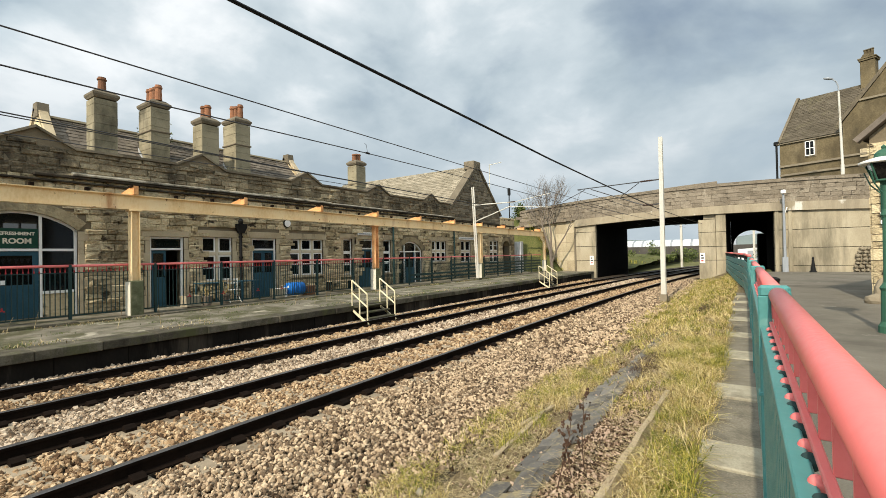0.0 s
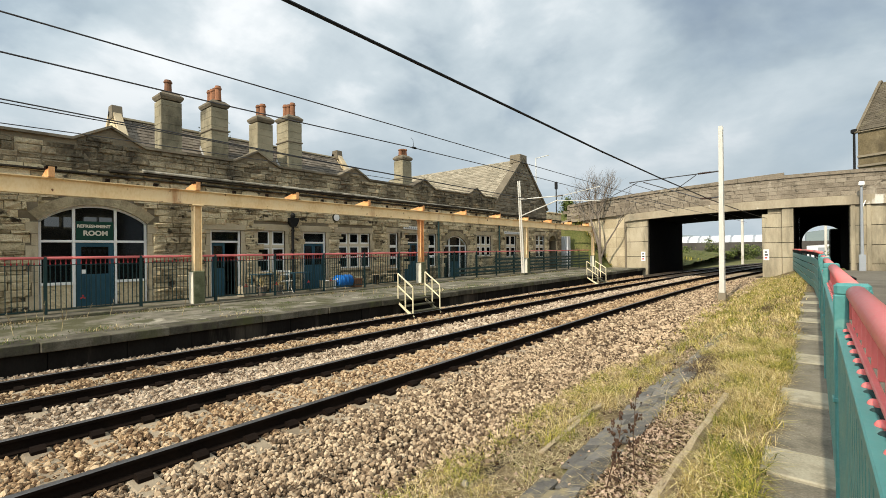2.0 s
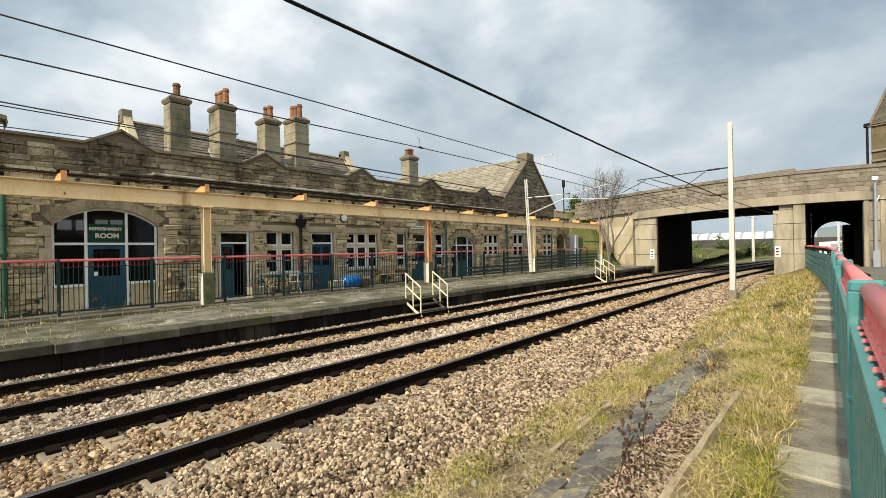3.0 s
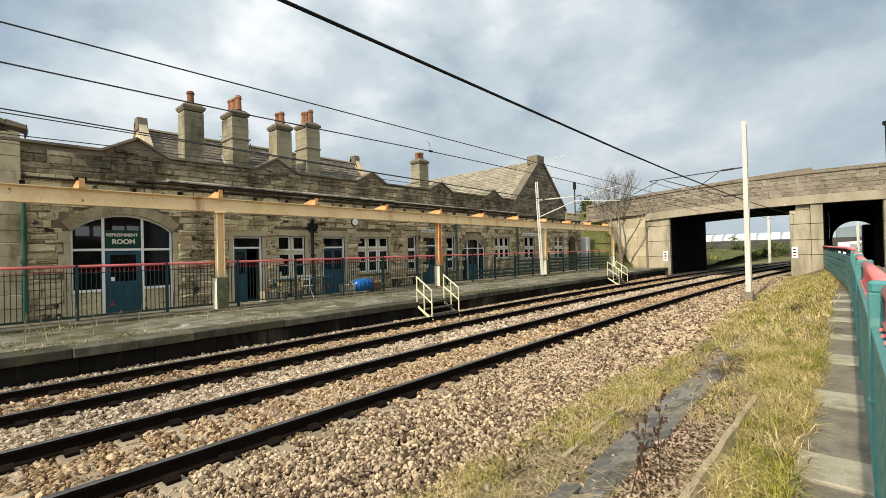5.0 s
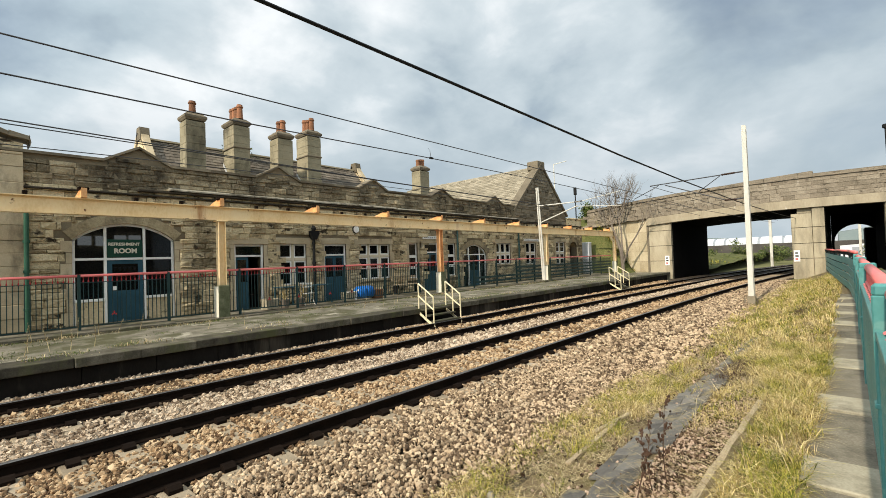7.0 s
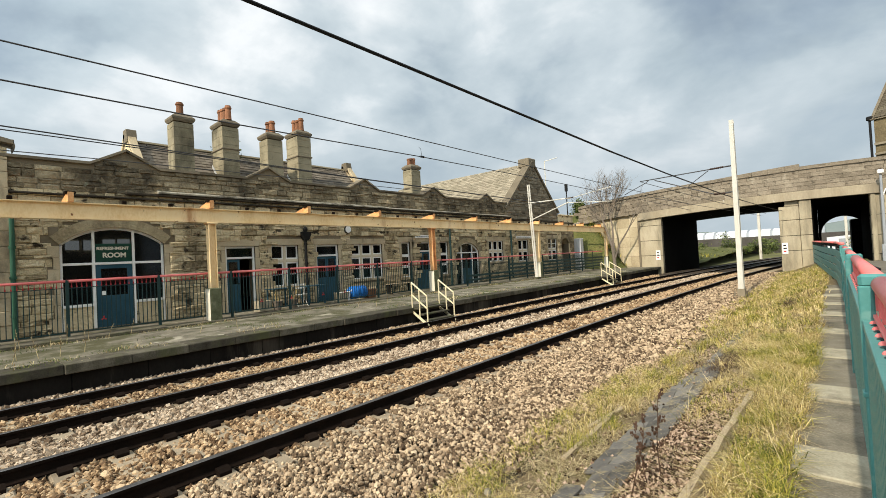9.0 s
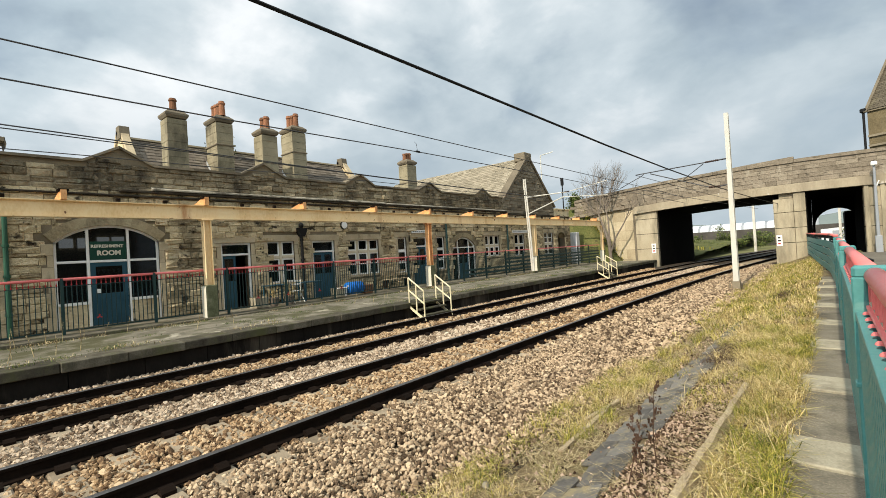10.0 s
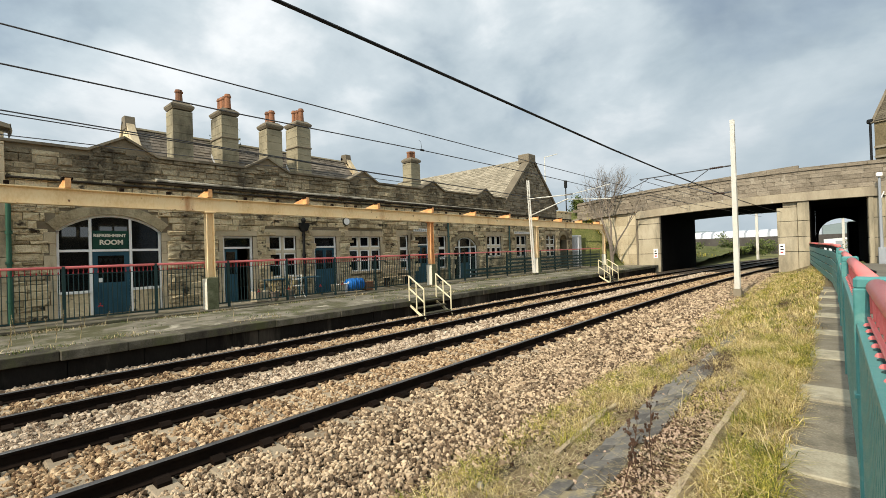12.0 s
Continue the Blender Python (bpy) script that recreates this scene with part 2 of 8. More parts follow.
M["earth"] = surface("bank_soil", [(0.05, 0.037, 0.022), (0.16, 0.118, 0.066), (0.33, 0.255, 0.15)], 3.0, 45, 0.95, 0.9, 0.5, stain=(0.15, 0.14, 0.045), stain_scale=1.6, stain_at=(0.54, 0.68), bump_dist=0.04, dirt=(0.40, 0.32, 0.19), dirt_scale=9.0, dirt_at=(0.58, 0.68))
M["meadow"] = surface("rough_ground", [(0.09, 0.085, 0.04), (0.15, 0.15, 0.06), (0.2, 0.19, 0.09)], 0.25, 6, 0.95, 0.4)
M["grass_dry"] = surface("dry_grass", [(0.20, 0.14, 0.05), (0.47, 0.355, 0.135), (0.74, 0.60, 0.31)], 0.8, 8, 0.8, 0.0, island=0.65)
M["grass_green"] = surface("green_grass", [(0.085, 0.10, 0.014), (0.235, 0.225, 0.035), (0.46, 0.385, 0.09)], 1.0, 8, 0.75, 0.0, island=0.6)
M["slab"] = surface("concrete_slab", [(0.10, 0.088, 0.066), (0.19, 0.168, 0.127), (0.30, 0.268, 0.205)], 2.5, 60, 0.92, 0.35, 0.5, stain=(0.07, 0.062, 0.046), stain_scale=1.5, dirt=(0.42, 0.39, 0.32), dirt_scale=14.0, dirt_at=(0.68, 0.72))
M["slab_pale"] = surface("pale_concrete_slab", [(0.25, 0.22, 0.155), (0.36, 0.325, 0.24), (0.46, 0.42, 0.32)], 3.5, 60, 0.92, 0.35, 0.5, stain=(0.16, 0.14, 0.10), stain_scale=2.5)
M["mat_grey"] = surface("weathered_sheeting", [(0.06, 0.056, 0.05), (0.12, 0.112, 0.1), (0.2, 0.187, 0.165)], 5, 50, 0.9, 0.4, piece=0.3, stain=(0.24, 0.2, 0.12), stain_scale=4.0, stain_at=(0.52, 0.64))
M["timber"] = surface("old_timber", [(0.2, 0.15, 0.09), (0.36, 0.285, 0.18), (0.55, 0.47, 0.33)], 3, 30, 0.9, 0.6, 0.5, vec_scale=(4, 0.8, 4), dirt=(0.09, 0.06, 0.04), dirt_scale=7.0, dirt_at=(0.58, 0.66))
M["bark"] = surface("bark", [(0.12, 0.10, 0.08), (0.22, 0.185, 0.15)], 4, 30, 0.9, 0.4)
# near-black base colour gives the room its dimness
M["interior"] = surface("interior_painted_dim", [(0.02, 0.018, 0.016), (0.035, 0.032, 0.03)], 1, 10, 0.9, 0.0)
M["dead_weed"] = surface("dead_weed_brown", [(0.05, 0.028, 0.018), (0.10, 0.06, 0.04)], 8, 60, 0.9, 0.0)
M["blue_plastic"] = surface("blue_plastic", [(0.015, 0.12, 0.42), (0.02, 0.17, 0.55)], 3, 40, 0.35, 0.03)
M["green_pipe"] = surface("green_pipe_paint", [(0.03, 0.09, 0.06), (0.05, 0.13, 0.085)], 2, 40, 0.5, 0.06)
M["sign_green"] = surface("dark_green_sign", [(0.01, 0.045, 0.03), (0.016, 0.06, 0.04)], 2, 40, 0.5, 0.0)
M["sign_letter"] = surface("cream_lettering", [(0.66, 0.62, 0.5), (0.72, 0.68, 0.56)], 2, 40, 0.6, 0.0)
M["yellow_paint"] = surface("pale_yellow_handrail_paint", [(0.62, 0.54, 0.34), (0.74, 0.67, 0.46)], 2, 40, 0.6, 0.06)
M["warehouse"] = surface("white_cladding", [(0.58, 0.59, 0.60), (0.70, 0.71, 0.72)], 0.3, 4, 0.5, 0.0)
M["grey_clad"] = surface("grey_cladding", [(0.25, 0.27, 0.29), (0.33, 0.35, 0.37)], 0.3, 4, 0.6, 0.0)


def glass_mat():
    m = bpy.data.materials.new("window_glass")
    m.use_nodes = True
    b = m.node_tree.nodes["Principled BSDF"]
    b.inputs["Base Color"].default_value = (0.004, 0.0045, 0.005, 1)
    b.inputs["Roughness"].default_value = 0.06
    b.inputs["Specular IOR Level"].default_value = 0.3
    b.inputs["Alpha"].default_value = 0.7
    return m


def day_pane():
    """An outside window on the back wall of the room; its own emission stands in for daylight."""
    m = bpy.data.materials.new("glowing_pane")
    m.use_nodes = True
    b = m.node_tree.nodes["Principled BSDF"]
    b.inputs["Base Color"].default_value = (0.5, 0.55, 0.55, 1)
    b.inputs["Emission Color"].default_value = (0.75, 0.83, 0.85, 1)
    b.inputs["Emission Strength"].default_value = 1.1
    return m


M["glowing_pane"] = day_pane()
M["glass"] = glass_mat()
M["parapet_mortar"] = surface("parapet_mortar", [(0.13, 0.108, 0.078), (0.2, 0.168, 0.125)], 2, 30, 0.95, 0.3)
M["house_slate"] = surface("brown_house_slate", [(0.06, 0.05, 0.034), (0.095, 0.079, 0.055), (0.13, 0.11, 0.08)], 0.7, 30, 0.85, 0.3, island=0.18, stain=(0.14, 0.125, 0.07), stain_scale=0.5, stain_at=(0.55, 0.75))
M["gravel_brown"] = surface("brown_gravel", [(0.035, 0.02, 0.012), (0.17, 0.11, 0.07), (0.46, 0.34, 0.25)], 1.2, 40, 0.92, 0.3, 0.3, island=0.7)
M["house_stone"] = surface("brown_house_stone", [(0.085, 0.066, 0.036), (0.16, 0.127, 0.072), (0.23, 0.187, 0.113)], 0.5, 8, 0.92, 0.5, 0.4, stain=(0.06, 0.048, 0.03), stain_scale=0.3, stain_at=(0.5, 0.7), bump_dist=0.05)
M["leaf"] = surface("leaf_green", [(0.035, 0.055, 0.014), (0.08, 0.11, 0.03), (0.16, 0.18, 0.055)], 1.0, 8, 0.7, 0.0, island=0.5)
M["weed_dry"] = surface("dry_weed", [(0.16, 0.115, 0.055), (0.34, 0.26, 0.13), (0.58, 0.48, 0.28)], 1.0, 8, 0.85, 0.0, island=0.65)
M["moss_concrete"] = surface("mossy_concrete", [(0.06, 0.066, 0.035), (0.12, 0.125, 0.07), (0.22, 0.215, 0.14)], 4, 40, 0.9, 0.3)

# ---- mesh helpers ----


def box(bm, x0, x1, y0, y1, z0, z1, bevel=0.0):
    made = bmesh.ops.create_cube(bm, size=1.0)["verts"]
    bmesh.ops.transform(bm, verts=made, matrix=Matrix.Translation(((x0 + x1) / 2, (y0 + y1) / 2, (z0 + z1) / 2))
                        @ Matrix.Diagonal((abs(x1 - x0), abs(y1 - y0), abs(z1 - z0), 1)))
    if bevel:
        edges = list({e for v in made for e in v.link_edges})
        bmesh.ops.bevel(bm, geom=edges, offset=bevel, segments=1, affect="EDGES", profile=0.5)
    return made


def rod(bm, a, b, r0, r1=None, seg=10, caps=True):
    a, b = Vector(a), Vector(b)
    d = b - a
    m = Matrix.Translation((a + b) / 2) @ d.to_track_quat("Z", "Y").to_matrix().to_4x4()
    bmesh.ops.create_cone(bm, cap_ends=caps, segments=seg, radius1=r0, radius2=r0 if r1 is None else r1, depth=d.length, matrix=m)


def prism(bm, outline, axis, lo, hi):
    """Extrude a closed outline of (u, v) between lo and hi along axis; u, v are the other two axes in order."""
    def at(u, v, w):
        return {"x": (w, u, v), "y": (u, w, v), "z": (u, v, w)}[axis]
    a = [bm.verts.new(at(u, v, lo)) for u, v in outline]
    b = [bm.verts.new(at(u, v, hi)) for u, v in outline]
    n = len(outline)
    bm.faces.new(a)
    bm.faces.new(b[::-1])
    for i in range(n):
        bm.faces.new((a[i], b[i], b[(i + 1) % n], a[(i + 1) % n]))
    bmesh.ops.recalc_face_normals(bm, faces=bm.faces)


def lathe(bm, profile, seg=16, at=(0, 0, 0)):
    rings = []
    for r, z in profile:
        rings.append([bm.verts.new((at[0] + r * math.cos(2 * math.pi * i / seg), at[1] + r * math.sin(2 * math.pi * i / seg), at[2] + z)) for i in range(seg)])
    for p, q in zip(rings, rings[1:]):
        for i in range(seg):
            bm.faces.new((p[i], p[(i + 1) % seg], q[(i + 1) % seg], q[i]))
    bm.faces.new(rings[0][::-1])
    bm.faces.new(rings[-1])


def mesh_of(name, bm, material, smooth=False):
    me = bpy.data.meshes.new(name)
    bm.to_mesh(me)
    bm.free()
    for mm in material if isinstance(material, (list, tuple)) else [material]:
        me.materials.append(mm)
    if smooth:
        for p in me.polygons:
            p.use_smooth = True
    return me


def part(name, bm, material, parent=None, label="", smooth=False):
    ob = new(name, mesh_of(name, bm, material, smooth))
    ob.parent = parent
    if label:
        ob["label"] = label
    return ob


def thing(name, label, category, group="", at=(0, 0, 0), kind=""):
    ob = new(name)
    ob.location = at
    ob.empty_display_size = 0.1
    return tagged(ob, label, category, group, kind)


def bulk_mesh(name, verts, faces, material):
    """A mesh from numpy arrays of vertices (n, 3) and equal-sided faces (m, k)."""
    me = bpy.data.meshes.new(name)
    k = faces.shape[1]
    me.vertices.add(len(verts))
    me.vertices.foreach_set("co", verts.astype(np.float32).ravel())
    me.loops.add(faces.size)
    me.loops.foreach_set("vertex_index", faces.astype(np.int32).ravel())
    me.polygons.add(len(faces))
    me.polygons.foreach_set("loop_start", np.arange(0, faces.size, k, dtype=np.int32))
    me.update(calc_edges=True)
    me.validate()
    me.shade_flat()
    me.materials.append(material)
    return me


def wall_with_openings(name, x0, x1, ya, yb, za, zb, holes, material):
    """A wall along y between x0 and x1, of blocks round the rectangular holes (y0, y1, z0, z1)."""
    ys = sorted({ya, yb, *[h[0] for h in holes], *[h[1] for h in holes]})
    bm = bmesh.new()
    for a, b in zip(ys, ys[1:]):
        inside = sorted([(h[2], h[3]) for h in holes if h[0] <= a and h[1] >= b])
        z = za
        for lo, hi in inside + [(zb, zb)]:
            if lo - z > 0.001:
                box(bm, x0, x1, a, b, z, lo)
            z = max(z, hi)
    bmesh.ops.remove_doubles(bm, verts=bm.verts, dist=0.0005)
    return part(name, bm, material)


rng = random.Random(5)


def bend(y):
    """Sideways sweep of the tracks, which curve away beyond the platforms."""
    return 0.0014 * max(0.0, y - 9.0) ** 2


# ---- ground, tracks and platforms ----
PROFILE = [(-10.52, -0.23), (-10.1, -0.25), (-9.7, -0.30), (-7.5, -0.29), (-6.8, -0.17), (-4.0, -0.165), (-3.4, -0.19), (-2.7, -0.24), (-2.2, -0.20),
           (-1.6, -0.05), (-1.15, 0.12), (-0.75, 0.27), (-0.35, 0.34), (-0.05, 0.345)]


def bank_z(x):
    for (xa, za), (xb, zb) in zip(PROFILE, PROFILE[1:]):
        if x <= xb:
            return za + (zb - za) * max(0.0, x - xa) / (xb - xa)
    return PROFILE[-1][1]


def make_ground():
    bm = bmesh.new()
    bmesh.ops.create_grid(bm, x_segments=2, y_segments=2, size=3000, matrix=Matrix.Translation((0, 0, -0.6)))
    tagged(part("ground", bm, M["meadow"]), "rough grassy ground reaching to the horizon", "ground", kind="structure")
    # track bed and bank in strips, with small unevenness
    xs = [-10.52 + 0.2 * i for i in range(53)] + [0.02]
    ys = [-14.2 + 0.4 * i for i in range(100)] + [26 + 2.0 * i for i in range(6)]
    for name, lo, hi, mat_key, label in (("ballast_bed", -10.6, -2.3, "ballast_bed", "brown stone ballast bed under the railway tracks"),
                                         ("bank", -2.5, 0.1, "earth", "earth bank rising from the ballast to the slab path")):
        cols = [x for x in xs if lo <= x <= hi]
        bm = bmesh.new()
        rows = []
        for y in ys:
            rows.append([bm.verts.new((x, y, bank_z(x) + 0.03 * noise.noise((x * 2.1, y * 1.7, 3)) - (0.02 if lo > -3 else 0.05))) for x in cols])
        for p, q in zip(rows, rows[1:]):
            for i in range(len(cols) - 1):
                bm.faces.new((p[i], p[i + 1], q[i + 1], q[i]))
        tagged(part(name, bm, M[mat_key], smooth=True), label, "ground", kind="structure")
    # the bed goes on under the bridge and round the curve
    bm = bmesh.new()
    prev = None
    for i in range(50):
        y = 35 + 3.0 * i
        row = [bm.verts.new((x + bend(y), y, -0.24)) for x in (-11.5, -2.0)]
        if prev:
            bm.faces.new((prev[0], prev[1], row[1], row[0]))
        prev = row
    tagged(part("ballast_bed_far", bm, M["ballast_bed"]), "far ballast bed curving away beyond the bridge", "ground", kind="structure")


make_ground()

RAIL_SECTION = [(-0.07, -0.159), (0.07, -0.159), (0.07, -0.147), (0.012, -0.128), (0.010, -0.045), (0.036, -0.036), (0.036, -0.006), (0.028, 0.0),
                (-0.028, 0.0), (-0.036, -0.006), (-0.036, -0.036), (-0.010, -0.045), (-0.012, -0.128), (-0.07, -0.147)]
RAIL_Y = [-14.0 + 2.0 * i for i in range(90)]


def make_track(x_left, x_right, z, label, shift):
    track = thing("railway_track", label, "railway track", "pair of railway tracks", ((x_left + x_right) / 2, 0, z))
    cx = (x_left + x_right) / 2
    for x in (x_left, x_right):
        bm = bmesh.new()
        rings = [[bm.verts.new((x - cx + u + bend(y), y, v)) for u, v in RAIL_SECTION] for y in RAIL_Y]
        n = len(RAIL_SECTION)
        for p, q in zip(rings, rings[1:]):
            for i in range(n):
                f = bm.faces.new((p[i], p[(i + 1) % n], q[(i + 1) % n], q[i]))
                f.material_index = 1 if i in (6, 7, 8) else 0
        bm.faces.new(rings[0])
        bm.faces.new(rings[-1][::-1])
        part("rail", bm, [M["rail"], M["rail_head"]], track, "dark rusty steel rail with a worn head")
    # one sleeper with its clips, repeated
    bm = bmesh.new()
    box(bm, -1.25, 1.25, -0.125, 0.125, -0.36, -0.165, 0.02)
    sl = mesh_of("sleeper", bm, M["sleeper"])
    bm = bmesh.new()
    prism(bm, [(-0.19, -0.167), (0.19, -0.167), (0.19, -0.13), (0.14, -0.10), (0.085, -0.10), (0.08, -0.152), (-0.08, -0.152), (-0.085, -0.10), (-0.14, -0.10), (-0.19, -0.13)], "y", -0.06, 0.06)
    cl = mesh_of("rail_clip", bm, M["rail"])
    y = -14.0 + shift
    count = 0
    while y < 84:
        s = new("sleeper", sl)
        s.parent = track
        s.location = (bend(y) + rng.uniform(-0.03, 0.03), y, 0)
        s.rotation_euler = (0, 0, -0.0028 * max(0, y - 9) + rng.uniform(-0.006, 0.006))
        if y < 36:
            for x in (x_left - cx, x_right - cx):
                c = new("rail_clip", cl)
                c.parent = s
                c.location = (x, 0, 0)
        y += 0.5 if y < 40 else 1.0
        count += 1
    return track


make_track(-6.27, -4.77, 0.0, "ballasted track with dark rusty rails on pale concrete sleepers", 0.34)
make_track(-9.82, -8.32, -0.13, "ballasted track beside the platform, rusty rails on concrete sleepers", 0.12)


def make_far_platform():
    bm = bmesh.new()
    box(bm, -16.5, -10.75, -14, 38.0, -0.6, 0.30)
    tagged(part("platform_far", bm, M["platform"]), "cracked grey tarmac platform with weeds", "platform", kind="structure")
    pw = thing("platform_wall", "black platform retaining wall of concrete panels", "platform", kind="structure")
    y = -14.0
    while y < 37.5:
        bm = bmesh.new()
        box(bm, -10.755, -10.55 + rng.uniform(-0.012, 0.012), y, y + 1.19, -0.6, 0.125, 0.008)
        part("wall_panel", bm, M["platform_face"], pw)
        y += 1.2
    edge = thing("platform_edging", "worn stone platform edging stones", "platform edging", kind="structure")
    y = -14.0
    while y < 37.5:
        ln = rng.uniform(0.85, 1.1)
        bm = bmesh.new()
        box(bm, -11.15, -10.44 + rng.uniform(-0.03, 0.02), y, y + ln - 0.008, 0.13, 0.305 + rng.uniform(-0.008, 0.006), 0.012)
        part("coping_stone", bm, M["coping"], edge)
        y += ln
    bm = bmesh.new()
    box(bm, -14.75, -14.0, -14, 4.2, 0.30, 0.385, 0.015)
    box(bm, -14.75, -14.05, 4.2, 37.5, 0.30, 0.345, 0.01)
    tagged(part("fence_kerb", bm, M["coping"]), "mossy low kerb under the platform fence", "kerb", kind="structure")


make_far_platform()


def make_near_side():
    bm = bmesh.new()
    box(bm, 0.02, 60, -30, 37.9, -0.6, 0.335)
    tagged(part("pavement", bm, M["tarmac"]), "worn grey tarmac station forecourt", "pavement", kind="structure")
    path = thing("slab_path", "row of dark and pale concrete slabs beside the fence", "path", kind="structure")
    pale_at = [(-13.0, -12.5), (-11.1, -10.6), (-9.3, -8.8), (-7.4, -6.9), (-5.5, -5.0), (-3.6, -3.1), (-1.8, -1.3), (0.0, 0.5), (1.78, 2.3), (3.65, 4.15), (5.42, 5.95), (7.4, 8.0), (9.3, 9.8), (11.4, 12.0), (13.3, 13.8), (15.2, 15.8), (17.1, 17.7), (19.0, 19.6)]
    spans = []
    for (a, b), (c, d) in zip(pale_at, pale_at[1:]):
        spans += [(a, b, True), (b, c, False)]
    for a, b, pale in spans:
        bm = bmesh.new()
        box(bm, -0.30 + rng.uniform(-0.02, 0.02), 0.13, a, b - 0.015, 0.25, 0.350 + (0.014 if pale else 0) + rng.uniform(-0.004, 0.004), 0.01)
        part("slab", bm, M["slab_pale"] if pale else M["slab"], path)


make_near_side()


# ---- bridge ----
BY = 38.0


def make_bridge():
    # pieces that carry the deck: left abutment, middle pier, right wing wall
    def panelled(name, x0, x1, y0, y1, z0, z1, joints, label):
        ob = thing(name, label, "bridge wall", kind="structure")
        zs = [z0, *joints, z1]
        for a, b in zip(zs, zs[1:]):
            bm = bmesh.new()
            box(bm, x0, x1, y0, y1, a + 0.015, b - 0.015, 0.012)
            part("concrete_panel", bm, M["concrete"], ob)
        bm = bmesh.new()
        box(bm, x0 + 0.03, x1 - 0.03, y0 + 0.03, y1 - 0.03, z0, z1)
        part("core", bm, M["shade_black"], ob)
        return ob
    panelled("wall_abutment", -11.9, -10.25, BY, BY + 12, -0.5, 4.45, (1.2, 2.4, 3.6), "tan concrete bridge abutment beside the track")
    panelled("wall_pier", -2.77, -1.69, BY, BY + 12, -0.5, 4.14, (1.15, 2.15, 3.2), "tan concrete bridge pier with panel joints")
    panelled("wall_pier_pilaster", -1.67, -1.05, BY - 0.05, BY + 12, -0.5, 4.49, (1.15, 2.15, 3.2), "tan concrete pilaster of the bridge pier")
    bm = bmesh.new()
    box(bm, -2.45, -1.70, BY + 0.12, BY + 11.9, 4.142, 4.5, 0.02)
    tagged(part("trim_bearing", bm, M["concrete"]), "concrete bearing block on the pier", "trim", kind="structure")
    panelled("wall_wing", 1.75, 9.0, BY, BY + 1.2, 0.2, 5.2, (0.75, 1.93, 3.16, 4.42), "tan concrete wing wall of the bridge")
    west = thing("wall_wing_west", "tan stone wing wall falling away behind a bare tree", "bridge wall", kind="structure")
    foot = lambda z: -13.3 - max(0.0, z - 0.4) / 1.48
    zs = [-0.5, 0.4, 1.2, 2.0, 2.8, 3.6, 4.4, 5.06]
    for a, b in zip(zs, zs[1:]):
        cuts = [-11.9] + [-11.9 - w for w in (0.9, 1.9, 2.8, 3.7) if -11.9 - w > foot(a) + 0.4]
        for xa, xb in zip(cuts, cuts[1:] + [None]):
            lo, hi = (xb, xb) if xb is not None else (foot(a), foot(b))
            bm = bmesh.new()
            prism(bm, [(xa - 0.008, a + 0.008), (xa - 0.008, b - 0.008), (hi + 0.008, b - 0.008), (lo + 0.008, a + 0.008)], "y", BY + 0.25 + rng.uniform(0, 0.02), BY + 1.0)
            part("wall_block", bm, M["wing_stone"], west)
    bm = bmesh.new()
    prism(bm, [(-11.9, -0.5), (-11.9, 5.06), (foot(5.06), 5.06), (foot(0.4), 0.4), (foot(0.4), -0.5)], "y", BY + 0.29, BY + 0.98)
    part("core", bm, M["mortar"], west)
    # thin black sheets paint the deck's shade onto the inner faces
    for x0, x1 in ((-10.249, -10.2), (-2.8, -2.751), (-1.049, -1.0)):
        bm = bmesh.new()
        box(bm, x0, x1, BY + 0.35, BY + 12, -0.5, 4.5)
        tagged(part("wall_shade", bm, M["shade_black"]), "black inner face under the bridge, shade put into its colour", "wall", kind="structure")
    # deck and edge beam, gently humped
    def crown(x):
        return -0.0035 * (x + 1) ** 2
    xs = [-17 + 1.0 * i for i in range(38)]
    def strip(name, lo, hi, y0, y1, mat_key, label, x_from=-17, x_to=20):
        bm = bmesh.new()
        pts = [x for x in xs if x_from <= x <= x_to]
        for a, b in zip(pts, pts[1:]):
            va = [bm.verts.new((a, y, z + crown(a))) for y, z in ((y0, lo), (y1, lo), (y1, hi), (y0, hi))]
            vb = [bm.verts.new((b, y, z + crown(b))) for y, z in ((y0, lo), (y1, lo), (y1, hi), (y0, hi))]
            for i in range(4):
                bm.faces.new((va[i], va[(i + 1) % 4], vb[(i + 1) % 4], vb[i]))
            bm.faces.new(va)
            bm.faces.new(vb)
        bmesh.ops.remove_doubles(bm, verts=bm.verts, dist=0.0005)
        bmesh.ops.recalc_face_normals(bm, faces=bm.faces)
        return tagged(part(name, bm, M[mat_key]), label, "bridge", kind="structure")
    strip("bridge_edge_beam", 4.5, 5.08, BY - 0.18, BY + 0.45, "concrete_beam", "stained pale concrete bridge edge beam", -12, 9)
    # the shade below the deck is in this near-black colour
    strip("bridge_deck", 4.55, 5.4, BY + 0.5, BY + 11.5, "shade_black", "near-black underside of the bridge deck, shade put into its colour", -12, 20)
    strip("bridge_parapet_core", 5.09, 6.72, BY + 0.06, BY + 0.44, "parapet_mortar", "mortar core of the bridge parapet")
    stones_v, stones_f = [], []
    courses = [5.10, 5.40, 5.66, 5.95, 6.22, 6.48]
    for k, (za, zb) in enumerate(zip(courses, courses[1:])):
        x = -17 - rng.random()
        while x < 19:
            w = rng.uniform(0.4, 0.95)
            d = rng.uniform(0.0, 0.035)
            c = crown(x + w / 2)
            stone_box(stones_v, stones_f, x + 0.008, x + w - 0.008, BY - d, BY + 0.3, za + c + 0.008, zb + c - 0.008)
            x += w
